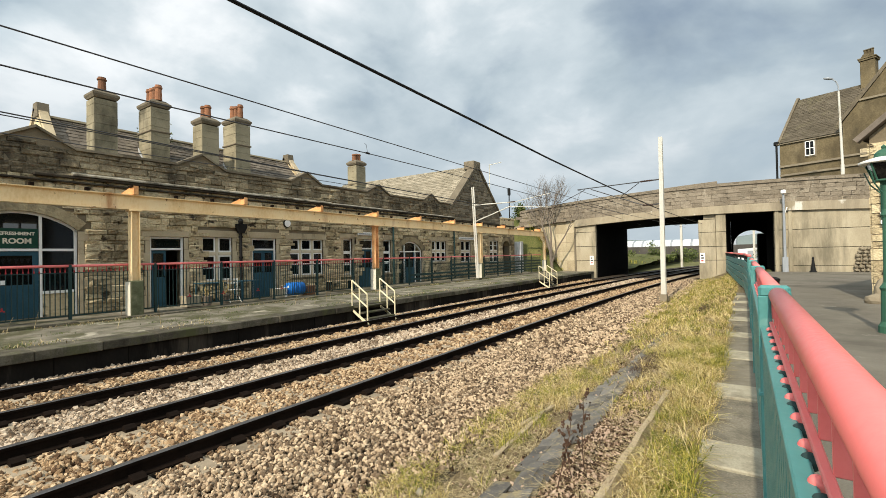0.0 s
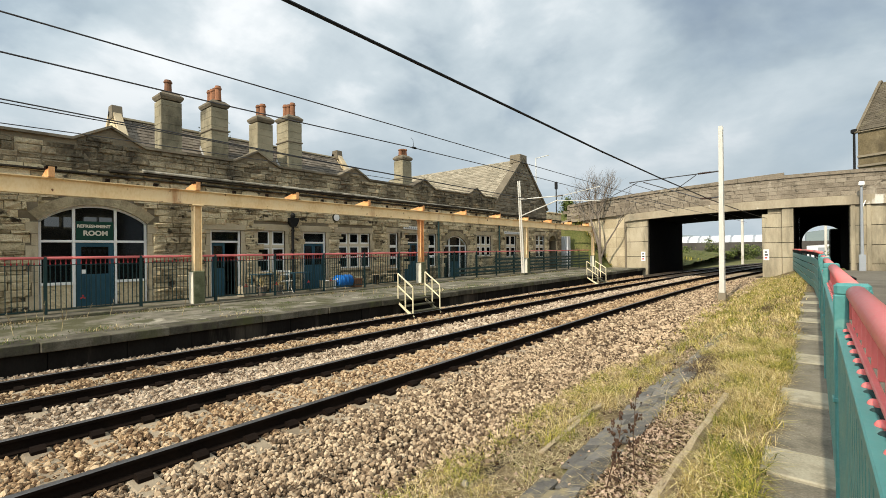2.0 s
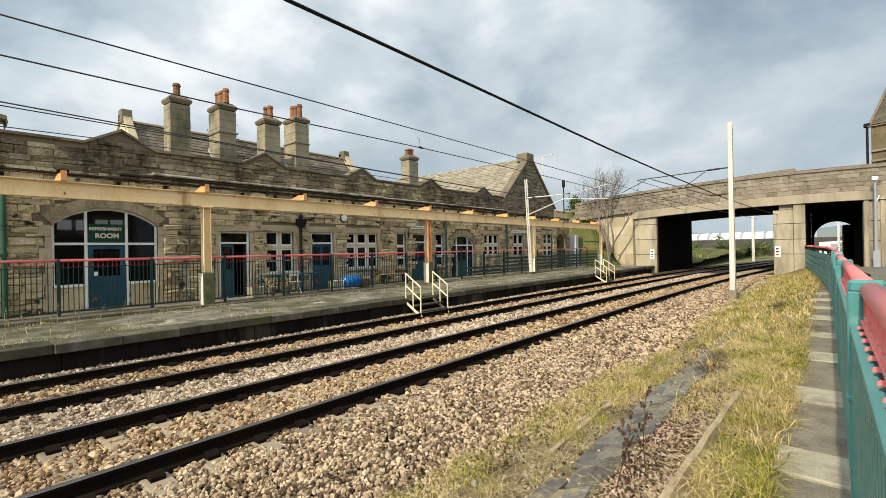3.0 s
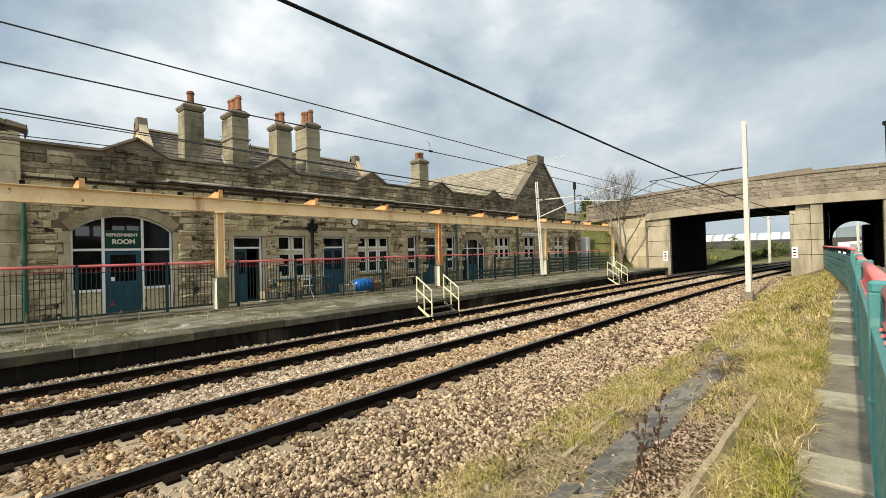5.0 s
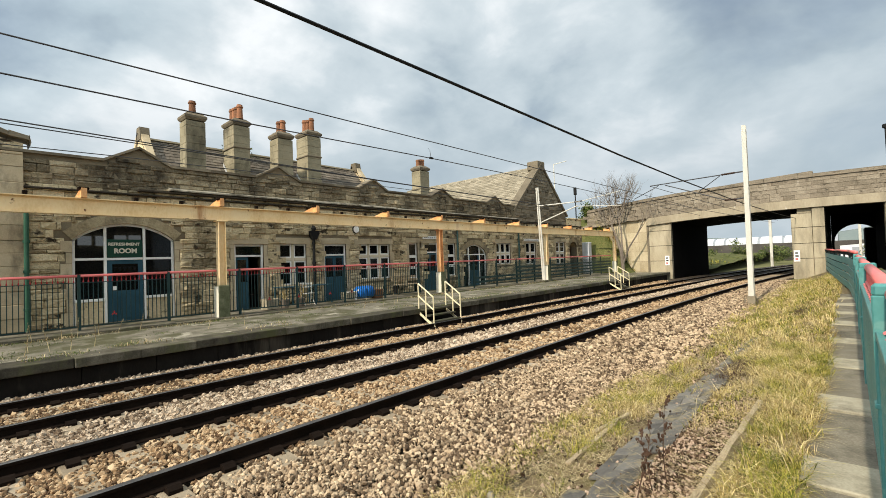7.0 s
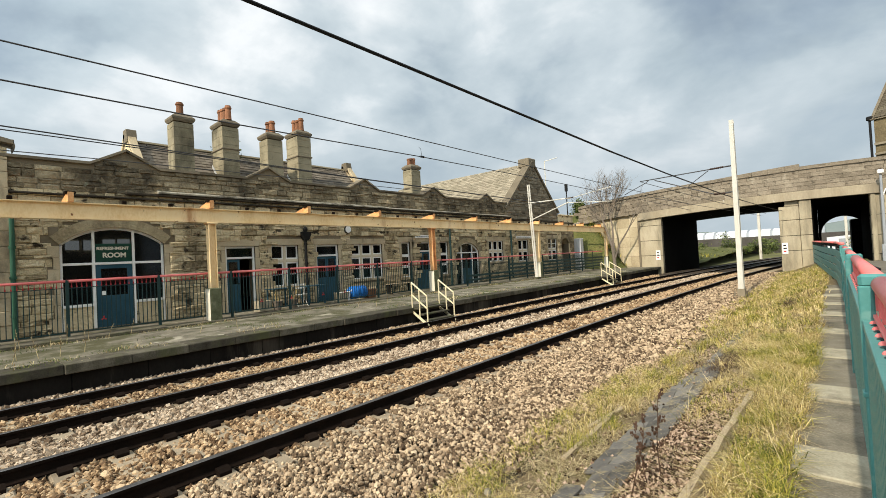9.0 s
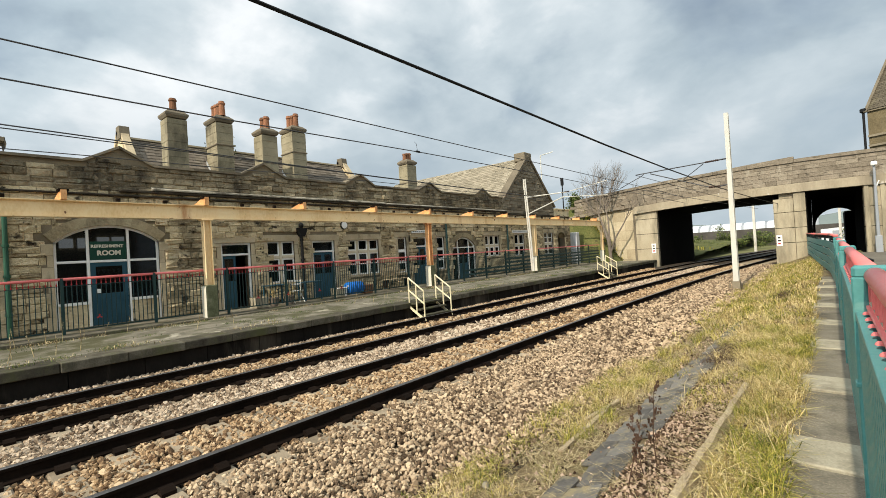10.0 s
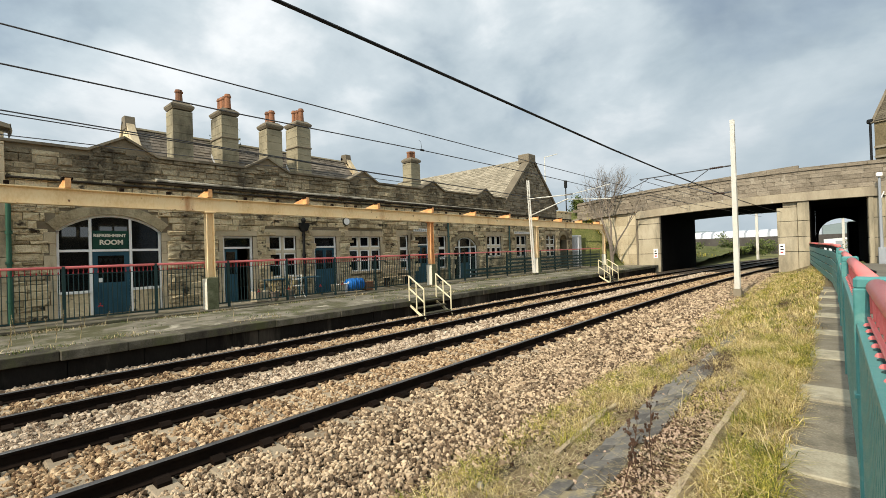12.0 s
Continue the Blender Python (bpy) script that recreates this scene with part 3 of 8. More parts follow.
    ob = new("parapet_stones", bulk_mesh("parapet_stones", np.array(stones_v), np.array(stones_f), M["parapet_stone"]))
    tagged(ob, "weathered coursed sandstone blocks of the bridge parapet", "stonework", kind="stuff")
    cop = thing("parapet_coping", "pale weathered coping stones along the parapet", "coping", kind="structure")
    x = -17.0
    while x < 19:
        w = rng.uniform(0.9, 1.3)
        bm = bmesh.new()
        if x < -1.5 < x + w:
            w = -1.5 - x
        l0, l1 = (max(0.0, 0.22 * (1 - (-1.5 - u) / 6.0)) if u <= -1.499 and x < -1.51 else 0.0 for u in (x, x + w))
        c0, c1 = crown(x), crown(x + w)
        prism(bm, [(x, 6.48 + c0), (x + w - 0.015, 6.48 + c1), (x + w - 0.015, 6.66 + c1 + l1), (x, 6.66 + c0 + l0)], "y", BY - 0.1, BY + 0.5)
        part("coping_stone", bm, M["parapet_stone"], cop)
        x += w
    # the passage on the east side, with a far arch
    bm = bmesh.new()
    # passage and arch walls get their shade from the near-black colour
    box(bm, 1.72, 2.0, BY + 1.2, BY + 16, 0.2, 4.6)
    tagged(part("wall_passage", bm, M["shade_black"]), "dark passage wall under the road, shade put into its colour", "wall", kind="structure")
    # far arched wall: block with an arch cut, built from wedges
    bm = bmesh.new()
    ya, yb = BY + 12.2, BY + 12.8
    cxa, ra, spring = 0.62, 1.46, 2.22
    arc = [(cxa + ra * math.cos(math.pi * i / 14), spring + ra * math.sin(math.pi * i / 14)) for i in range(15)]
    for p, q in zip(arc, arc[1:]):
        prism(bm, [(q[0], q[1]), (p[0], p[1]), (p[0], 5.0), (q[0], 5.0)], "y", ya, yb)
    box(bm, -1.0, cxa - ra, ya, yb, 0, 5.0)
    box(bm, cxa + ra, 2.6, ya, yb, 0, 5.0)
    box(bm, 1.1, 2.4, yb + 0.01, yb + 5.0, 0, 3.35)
    tagged(part("wall_arch", bm, M["shade_black"]), "dark masonry wall with a round arch", "wall", kind="structure")


def stone_box(vs, fs, x0, x1, y0, y1, z0, z1):
    n = len(vs)
    vs += [(x0, y0, z0), (x1, y0, z0), (x1, y1, z0), (x0, y1, z0), (x0, y0, z1), (x1, y0, z1), (x1, y1, z1), (x0, y1, z1)]
    fs += [(n, n + 1, n + 5, n + 4), (n + 1, n + 2, n + 6, n + 5), (n + 2, n + 3, n + 7, n + 6), (n + 3, n, n + 4, n + 7), (n + 4, n + 5, n + 6, n + 7), (n + 3, n + 2, n + 1, n)]


def rough_stone(vs, fs, x0, x1, y0, y1, z0, z1):
    """A rock-faced block in a wall along y: its face is split and uneven, its edges not quite square."""
    n = len(vs)
    j = lambda s: rng.uniform(-s, s)
    back = [(x0, y0, z0), (x0, y1, z0), (x0, y1, z1), (x0, y0, z1)]
    front = [(x1 - 0.02 + j(0.007), y + j(0.008), z + j(0.007)) for _, y, z in back]
    inner = [(x1 + j(0.028), y + (0.04 + j(0.02)) * (1 if y == y0 else -1), z + (0.028 + j(0.012)) * (1 if z == z0 else -1)) for _, y, z in back]
    vs += back + front + inner
    for i in range(4):
        k = (i + 1) % 4
        fs.append((n + i, n + k, n + 4 + k, n + 4 + i))
        fs.append((n + 4 + i, n + 4 + k, n + 8 + k, n + 8 + i))
    fs.append((n + 8, n + 9, n + 10, n + 11))


make_bridge()

# ---- station building ----
XW = -16.2
# windows and doors: y0, y1, z0, z1
HOLES = {
    "arch": (2.27, 4.85, 0.36, 3.36), "door_a": (6.76, 7.84, 0.32, 2.68), "win_a": (8.48, 9.62, 1.1, 2.70), "door_b": (10.44, 11.54, 0.32, 2.70),
    "win_b": (12.22, 14.04, 1.12, 2.70), "side_a": (15.3, 15.9, 1.0, 2.78), "door_c": (16.3, 17.45, 0.32, 2.78), "side_b": (18.2, 18.85, 1.0, 2.78),
    "arch_b": (19.5, 21.7, 0.32, 2.76), "win_c": (22.75, 24.35, 1.5, 2.8), "win_d": (26.2, 27.5, 1.4, 2.85), "win_e": (30.4, 31.8, 1.3, 2.95), "arch_c": (32.6, 33.9, 0.32, 3.0),
}
ARCHES = {"arch": (2.80, 3.30, 0.3), "arch_b": (2.18, 2.72, 0.28), "arch_c": (2.55, 2.98, 0.28)}   # springing, crown, ring
PEAKS = (3.91, 8.5, 13.16, 17.9, 22.75)
Y0, Y1 = -14.0, 34.9


def parapet_top(y):
    """Height of the parapet, with its small gables."""
    top = 5.12 + 0.006 * max(0, y)
    for p in PEAKS:
        d = abs(y - p)
        if d < 0.9:
            top = max(top, 5.62 - 0.55 * d + 0.004 * p)
    return top


def make_building():
    wall_with_openings("wall_station", XW - 0.5, XW, Y0, Y1, 0.2, 4.3, list(HOLES.values()), M["mortar"])
    tagged(bpy.data.objects["wall_station"], "weathered brown sandstone station wall with openings", "wall", kind="structure")
    # parapet with small gables
    ys = sorted({Y0, 25.0, *[Y0 + 0.5 * i for i in range(78)], *[p + d for p in PEAKS for d in (-0.9, 0, 0.9)]})
    outline = [(Y0, 4.3)] + [(25.0, 4.3)] + [(y, parapet_top(y)) for y in reversed(ys) if y <= 25.0]
    bm = bmesh.new()
    prism(bm, outline, "x", XW - 0.45, XW)
    tagged(part("wall_parapet", bm, M["mortar"]), "dark weathered stone parapet with small gables", "wall", kind="structure")
    bm = bmesh.new()
    ys2 = [y for y in ys if y <= 25.0]
    for a, b in zip(ys2, ys2[1:]):
        prism(bm, [(a, parapet_top(a)), (b, parapet_top(b)), (b, parapet_top(b) + 0.075), (a, parapet_top(a) + 0.075)], "x", XW - 0.52, XW + 0.09)
    tagged(part("trim_parapet_coping", bm, M["dark_stone"]), "dark stone coping along the parapet", "coping", kind="structure")
    bm = bmesh.new()
    box(bm, XW, XW + 0.12, Y0, 34.9, 4.17, 4.23, 0.015)
    box(bm, XW, XW + 0.15, 3.85, 25.3, 4.30, 4.385, 0.02)
    tagged(part("trim_string_course", bm, M["black_stone"]), "dark projecting string course", "trim", kind="structure")
    bm = bmesh.new()
    prism(bm, [(XW, 4.39), (XW + 0.2, 4.39), (XW + 0.2, 4.43), (XW, 4.52)], "y", 4.7, 14.5)
    prism(bm, [(XW, 4.39), (XW + 0.17, 4.39), (XW + 0.17, 4.42), (XW, 4.49)], "y", 14.6, 25.2)
    tagged(part("trim_ledge", bm, M["ledge_stone"]), "pale weathered stone ledge", "trim", kind="structure")
    # stones of the front, laid in courses round the openings
    near_stones = []
    vs, fs = [], []
    top_vs, top_fs = [], []
    z = 0.36
    while z < 5.55:
        h = rng.choice((0.11, 0.13, 0.15, 0.18, 0.22))
        y = Y0 + rng.random() * 0.3
        while y < Y1:
            w = rng.uniform(0.22, 0.75)
            ok = z + h <= (parapet_top(y) if y < 24.8 else 4.25) and z + h <= (parapet_top(y + w) if y + w < 24.8 else 4.25) and y + w < Y1
            if ok:
                for key, (a, b, lo, hi) in HOLES.items():
                    if key in ARCHES and z > ARCHES[key][0] - 0.05:
                        # above the springing a stone only has to keep off the ring of the arch
                        spring, crown, ring = ARCHES[key]
                        half, rise = (b - a) / 2, crown - spring
                        rad = (half * half + rise * rise) / (2 * rise)
                        def hits(ww):
                            ny = min(max((a + b) / 2, y), y + ww) - (a + b) / 2
                            return y + ww > a - 0.3 and y < b + 0.3 and math.hypot(ny, max(0.0, z - (crown - rad))) < rad + ring + 0.01
                        if hits(w):
                            w = next((k for k in (0.4, 0.28, 0.18, 0.1) if k < w and not hits(k)), 0.1)
                            if hits(w):
                                ok = False
                                break
                        continue
                    if y + w > a - 0.16 and y < b + 0.16 and z + h > lo - 0.1 and z < hi + 0.16:
                        ok = False
                        if y < a - 0.16 and a - 0.16 - y > 0.12:
                            w, ok = a - 0.16 - y, True
                        elif y + w > b + 0.16 and y < b + 0.16:
                            y, ok = b + 0.16, True
                        break
                if ok:
                    d = rng.uniform(0.015, 0.075)
                    spec = (XW - 0.05, XW + d, y + 0.005, y + w - 0.005, z + 0.005, z + h - 0.005)
                    if -0.5 < y < 9 and 2.0 < z < 4.1 and len(near_stones) < 290:
                        near_stones.append(spec)
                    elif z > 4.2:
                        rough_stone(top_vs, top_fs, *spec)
                    else:
                        rough_stone(vs, fs, *spec)
            y += w
        z += h
    ob = new("station_stonework", bulk_mesh("station_stonework", np.array(vs), np.array(fs), M["sandstone"]))
    tagged(ob, "rough coursed sandstone blocks of the station front", "stonework", kind="stuff")
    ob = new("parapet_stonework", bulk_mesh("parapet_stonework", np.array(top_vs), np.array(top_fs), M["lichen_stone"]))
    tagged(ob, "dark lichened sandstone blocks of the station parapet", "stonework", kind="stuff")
    wall = bpy.data.objects["wall_station"]
    for spec in near_stones:
        sv, sf = [], []
        rough_stone(sv, sf, *spec)
        o = new("stone_block", bulk_mesh("stone_block", np.array(sv), np.array(sf), M["sandstone_piece"]))
        o.parent = wall


make_building()
# inside of the station, dim and closed; ceiling and floor colours carry the dimness
bm = bmesh.new()
box(bm, -24.8, -24.6, Y0, Y1, 0.2, 4.6)
box(bm, -24.6, XW - 0.5, Y0, Y0 + 0.2, 0.2, 4.6)
box(bm, -24.6, XW - 0.5, Y1 - 0.2, Y1, 0.2, 4.6)
tagged(part("wall_inside", bm, M["ashlar"]), "dim plastered back wall inside the station", "wall", kind="structure")
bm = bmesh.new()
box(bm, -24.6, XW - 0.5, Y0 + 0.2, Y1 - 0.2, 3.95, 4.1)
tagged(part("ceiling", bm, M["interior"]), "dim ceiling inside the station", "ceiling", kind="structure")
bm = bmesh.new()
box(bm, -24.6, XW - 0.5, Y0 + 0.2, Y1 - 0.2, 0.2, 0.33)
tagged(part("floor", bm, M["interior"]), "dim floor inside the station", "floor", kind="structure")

XF = XW - 0.09      # plane of the window frames


def surround(parent, y0, y1, z0, z1, sill=True, arched=False):
    """Dressed stone jambs, lintel and sill, each block its own part."""
    for y, s in ((y0, -1), (y1, 1)):
        z, i = z0, 0
        while z < z1 - 0.05:
            h = min(rng.uniform(0.3, 0.42), z1 - z)
            w = 0.14 if i % 2 else 0.26
            bm = bmesh.new()
            box(bm, XW - 0.05, XW + 0.034, min(y, y + s * w), max(y, y + s * w), z + 0.004, z + h - 0.004, 0.006)
            part("jamb_stone", bm, M["ashlar"], parent)
            z += h
            i += 1
    if not arched:
        bm = bmesh.new()
        box(bm, XW - 0.05, XW + 0.038, y0 - 0.24, y1 + 0.24, z1, z1 + 0.25, 0.008)
        part("lintel", bm, M["ashlar"], parent)
    if sill:
        bm = bmesh.new()
        box(bm, XW - 0.1, XW + 0.09, y0 - 0.12, y1 + 0.12, z0 - 0.1, z0, 0.012)
        part("sill", bm, M["ashlar"], parent)


def pane(parent, y0, y1, z0, z1, x=XF):
    bm = bmesh.new()
    box(bm, x - 0.006, x + 0.002, y0, y1, z0, z1)
    p = part("pane", bm, M["glass"], parent, "dark reflecting glass pane")
    p.visible_shadow = False


def bars(parent, name, spans, mat_key, depth=0.06, x=XF, label=""):
    for y0, y1, z0, z1 in spans:
        bm = bmesh.new()
        box(bm, x - depth / 2, x + depth / 2, y0, y1, z0, z1, 0.006)
        part(name, bm, M[mat_key], parent, label)


def sash_frame(parent, y0, y1, z0, z1, t=0.06):
    bars(parent, "sash", [(y0, y0 + t, z0, z1), (y1 - t, y1, z0, z1), (y0 + t, y1 - t, z0, z0 + t), (y0 + t, y1 - t, z1 - t, z1)], "white")


def mullion_window(number, key, lights, split, label):
    """Stone mullions and transom; white sashes in every light."""
    y0, y1, z0, z1 = HOLES[key]
    w = thing("window_%d" % number, label, "window", kind="structure")
    surround(w, y0, y1, z0, z1)
    mw = 0.11
    lw = (y1 - y0 - mw * (lights - 1)) / lights
    zt = z0 + (z1 - z0) * split
    for i in range(1, lights):
        y = y0 + i * lw + (i - 1) * mw
        bm = bmesh.new()
        box(bm, XW - 0.24, XW - 0.03, y, y + mw, z0, z1, 0.02)
        part("mullion", bm, M["cream_stone"], w)
    for i in range(lights):
        a = y0 + i * (lw + mw)
        bm = bmesh.new()
        box(bm, XW - 0.24, XW - 0.035, a, a + lw, zt - 0.06, zt + 0.06, 0.015)
        part("transom", bm, M["cream_stone"], w)
        for lo, hi in ((z0, zt - 0.06), (zt + 0.06, z1)):
            sash_frame(w, a, a + lw, lo, hi, 0.055)
            pane(w, a + 0.05, a + lw - 0.05, lo + 0.05, hi - 0.05)
            if hi - lo > 0.75:
                bars(w, "sash", [(a + 0.05, a + lw - 0.05, (lo + hi) / 2 - 0.02, (lo + hi) / 2 + 0.02)], "white")


def panel_door(number, key, transom, label, glazed=True, open_leaf=False):
    y0, y1, z0, z1 = HOLES[key]
    d = thing("door_%d" % number, label, "door", kind="structure")
    surround(d, y0, y1, z0, z1, sill=False)
    f = 0.07
    bars(d, "door_frame", [(y0, y0 + f, z0, z1), (y1 - f, y1, z0, z1), (y0 + f, y1 - f, z1 - f, z1), (y0 + f, y1 - f, transom - 0.035, transom + 0.035)], "white" , 0.09)
    pane(d, y0 + f, y1 - f, transom + 0.03, z1 - f)
    a, b = y0 + f, y1 - f
    mid = (a + b) / 2
    leaves = [(a, mid - 0.005), (mid + 0.005, b)]
    if open_leaf:
        leaves = leaves[:1]
    for lo, hi in leaves:
        bm = bmesh.new()
        x = XF - 0.02
        zg = z0 + 1.0
        box(bm, x - 0.025, x + 0.025, lo, hi, z0 + 0.02, zg, 0.006)
        for q0, q1 in ((lo, lo + 0.07), (hi - 0.07, hi)):
            box(bm, x - 0.024, x + 0.024, q0, q1, zg, transom - 0.04)
        box(bm, x - 0.024, x + 0.024, lo + 0.07, hi - 0.07, transom - 0.14, transom - 0.04)
        leaf = part("door_leaf", bm, M["blue_door"], d, "dark blue-green painted door leaf")
        bm = bmesh.new()
        box(bm, x + 0.026, x + 0.034, lo + 0.09, hi - 0.09, z0 + 0.15, zg - 0.12, 0.004)
        part("door_panel", bm, M["blue_door"], leaf)
        bm = bmesh.new()
        box(bm, x - 0.005, x + 0.003, lo + 0.06, hi - 0.06, zg - 0.01, transom - 0.13)
        part("pane", bm, M["glass"], leaf)
        bm = bmesh.new()
        bmesh.ops.create_uvsphere(bm, u_segments=8, v_segments=6, radius=0.025, matrix=Matrix.Translation((x + 0.05, hi - 0.05 if lo < mid - 0.1 else lo + 0.05, z0 + 1.02)))
        part("door_handle", bm, M["black"], leaf)


def arch_points(y0, y1, spring, crown, n=16):
    """Points of a segment arch from left to right."""
    half, rise = (y1 - y0) / 2, crown - spring
    r = (half * half + rise * rise) / (2 * rise)
    cy, cz = (y0 + y1) / 2, crown - r
    a0 = math.asin(min(1, half / r))
    return [(cy + r * math.sin(-a0 + 2 * a0 * i / n), cz + r * math.cos(-a0 + 2 * a0 * i / n)) for i in range(n + 1)], (cy, cz, r)


def arch_head(parent, y0, y1, spring, crown, top, ring=0.3, n=16):
    """Masonry between an arch and the square top of its opening, with a ring of voussoirs proud of the wall."""
    pts, (cy, cz, r) = arch_points(y0, y1, spring, crown, n)
    bm = bmesh.new()
    for p, q in zip(pts, pts[1:]):
        prism(bm, [p, q, (q[0], top + 0.02), (p[0], top + 0.02)], "x", XW - 0.5, XW - 0.01)
    part("arch_infill", bm, M["sandstone"], parent)
    for p, q in zip(pts, pts[1:]):
        bm = bmesh.new()
        k = (r + ring) / r
        po = (cy + (p[0] - cy) * k, cz + (p[1] - cz) * k)
        qo = (cy + (q[0] - cy) * k, cz + (q[1] - cz) * k)
        prism(bm, [p, q, qo, po], "x", XW - 0.12, XW + 0.045)
        part("voussoir", bm, M["ring_stone"], parent)
    return pts


def arch_frame(parent, pts, t=0.07, x=XF):
    bm = bmesh.new()
    for p, q in zip(pts, pts[1:]):
        prism(bm, [(p[0], p[1] - t), (q[0], q[1] - t), q, p], "x", x - 0.04, x + 0.04)
    part("arch_frame", bm, M["white"], parent)


def height_on(pts, y):
    for p, q in zip(pts, pts[1:]):
        if p[0] <= y <= q[0]:
            return p[1] + (q[1] - p[1]) * (y - p[0]) / (q[0] - p[0])
    return pts[0][1]


def text_mesh(body, size, m, material, name, parent, extrude=0.004):
    cu = bpy.data.curves.new(name, "FONT")
    cu.body, cu.size, cu.extrude, cu.align_x, cu.align_y = body, size, extrude, "CENTER", "CENTER"
    cu.offset = 0.006 * size / 0.15
    tmp = bpy.data.objects.new(name, cu)
    scene.collection.objects.link(tmp)
    me = bpy.data.meshes.new_from_object(tmp.evaluated_get(bpy.context.evaluated_depsgraph_get()))
    bpy.data.objects.remove(tmp)
    me.materials.append(material)
    ob = new(name, me)
    ob.parent = parent
    ob.matrix_local = m
    return ob


FACE_EAST = pose(0, 0, 0, 90, 0, 90)     # lettering that faces +x, reading along +y


def refreshment_room():
    y0, y1, z0, z1 = HOLES["arch"]
    d = thing("window_1", "wide arched white-framed shopfront with a blue door and green sign", "window", kind="structure")
    surround(d, y0, y1, z0, 2.78, sill=False, arched=True)
    pts = arch_head(d, y0, y1, 2.80, 3.30, z1)
    arch_frame(d, pts)
    ma, mb = 3.04, 4.03
    bars(d, "mullion", [(m - 0.035, m + 0.035, 0.36, height_on(pts, m) - 0.03) for m in (ma, mb)], "white", 0.09)
    bars(d, "mullion", [(y0, y0 + 0.07, 0.36, 2.8), (y1 - 0.07, y1, 0.36, 2.8)], "white", 0.08)
    bars(d, "transom", [(y0 + 0.07, ma - 0.035, 2.2, 2.27), (ma + 0.035, mb - 0.035, 2.2, 2.27), (mb + 0.035, y1 - 0.07, 2.2, 2.27)], "white", 0.08)
    for a, b in ((y0, ma), (mb, y1)):
        bars(d, "sill", [(a + 0.03, b - 0.03, 1.0, 1.08)], "white", 0.16)
        bm = bmesh.new()
        box(bm, XW - 0.3, XW - 0.06, a, b, 0.3, 1.0)
        part("dwarf_wall", bm, M["sandstone"], d)
        pane(d, a + 0.05, b - 0.05, 1.08, 2.2)
    n = 10
    for a, b in ((y0 + 0.05, ma), (ma, mb), (mb, y1 - 0.05)):
        bm = bmesh.new()
        line = [(a + (b - a) * i / n, height_on(pts, a + (b - a) * i / n) - 0.04) for i in range(n + 1)]
        prism(bm, [(a, 2.25), (b, 2.25)] + line[::-1], "x", XF - 0.006, XF + 0.002)
        p = part("pane", bm, M["glass"], d, "dark fanlight pane")
        p.visible_shadow = False
    # door leaf
    bm = bmesh.new()
    x = XF - 0.01
    box(bm, x - 0.025, x + 0.025, ma + 0.04, mb - 0.04, 0.36, 1.28, 0.006)
    for q0, q1 in ((ma + 0.04, ma + 0.17), (mb - 0.17, mb - 0.04)):
        box(bm, x - 0.025, x + 0.025, q0, q1, 1.28, 2.2)
    box(bm, x - 0.025, x + 0.025, ma + 0.17, mb - 0.17, 2.08, 2.2)
    leaf = part("door_leaf", bm, M["blue_door"], d, "dark blue painted door with a glazed top half")
    bm = bmesh.new()
    box(bm, x - 0.004, x + 0.004, ma + 0.16, mb - 0.16, 1.27, 2.09)
    part("pane", bm, M["glass"], leaf)
    for i in range(6):
        w = (mb - ma - 0.2) / 6
        bm = bmesh.new()
        box(bm, x + 0.026, x + 0.032, ma + 0.1 + i * w + 0.008, ma + 0.1 + (i + 1) * w - 0.008, 0.45, 1.2, 0.003)
        part("door_board", bm, M["blue_door"], leaf)
    bm = bmesh.new()
    box(bm, x + 0.03, x + 0.036, ma + 0.17, ma + 0.27, 1.3, 1.42)
    part("notice", bm, M["white"], leaf, "small white paper notice")
    # a row of small paper pennants behind the door glass
    for i in range(5):
        bm = bmesh.new()
        w = (mb - ma - 0.36) / 5
        a = ma + 0.18 + i * w
        prism(bm, [(a + 0.01, 2.0), (a + w - 0.01, 2.0), (a + w / 2, 1.85)], "x", x - 0.03, x - 0.026)
        part("pennant", bm, M["white"], leaf, "white paper pennant")
    # sign
    s = thing("shop_sign", "dark green board with cream lettering above the door", "sign")
    bm = bmesh.new()
    box(bm, XW - 0.075, XW - 0.05, 3.09, 3.98, 2.28, 2.82, 0.004)
    part("board", bm, M["sign_green"], s)
    text_mesh("REFRESHMENT", 0.122, Matrix.Translation((XW - 0.048, 3.51, 2.675)) @ FACE_EAST, M["sign_letter"], "lettering", s)
    text_mesh("ROOM", 0.195, Matrix.Translation((XW - 0.048, 3.545, 2.47)) @ FACE_EAST, M["sign_letter"], "lettering", s)
    # shapes seen dimly through the glass
    for ya, yb, za, zb in ((3.62, 4.1, 3.05, 3.45), (4.24, 4.62, 3.03, 3.46), (4.92, 5.38, 3.3, 3.5), (5.46, 5.94, 3.3, 3.51)):
        o = thing("back_window", "pale distant window across the dim room", "window")
        bm = bmesh.new()
        box(bm, -24.55, -24.5, ya, yb, za, zb)
        part("pane", bm, M["glowing_pane"], o)
        bm = bmesh.new()
        box(bm, -24.56, -24.49, ya - 0.04, ya, za, zb)
        part("sash", bm, M["white"], o)
    # papers and a small board standing in the side windows
    for ya, yb, za, zb in ((4.2, 4.42, 1.09, 1.3), (4.5, 4.62, 1.09, 1.26), (2.55, 2.7, 1.09, 1.18)):
        o = thing("window_card", "pale paper card standing inside the shop window", "card")
        bm = bmesh.new()
        box(bm, XF - 0.05, XF - 0.035, ya, yb, za, zb)
        part("card", bm, M["grey_clad"], o)


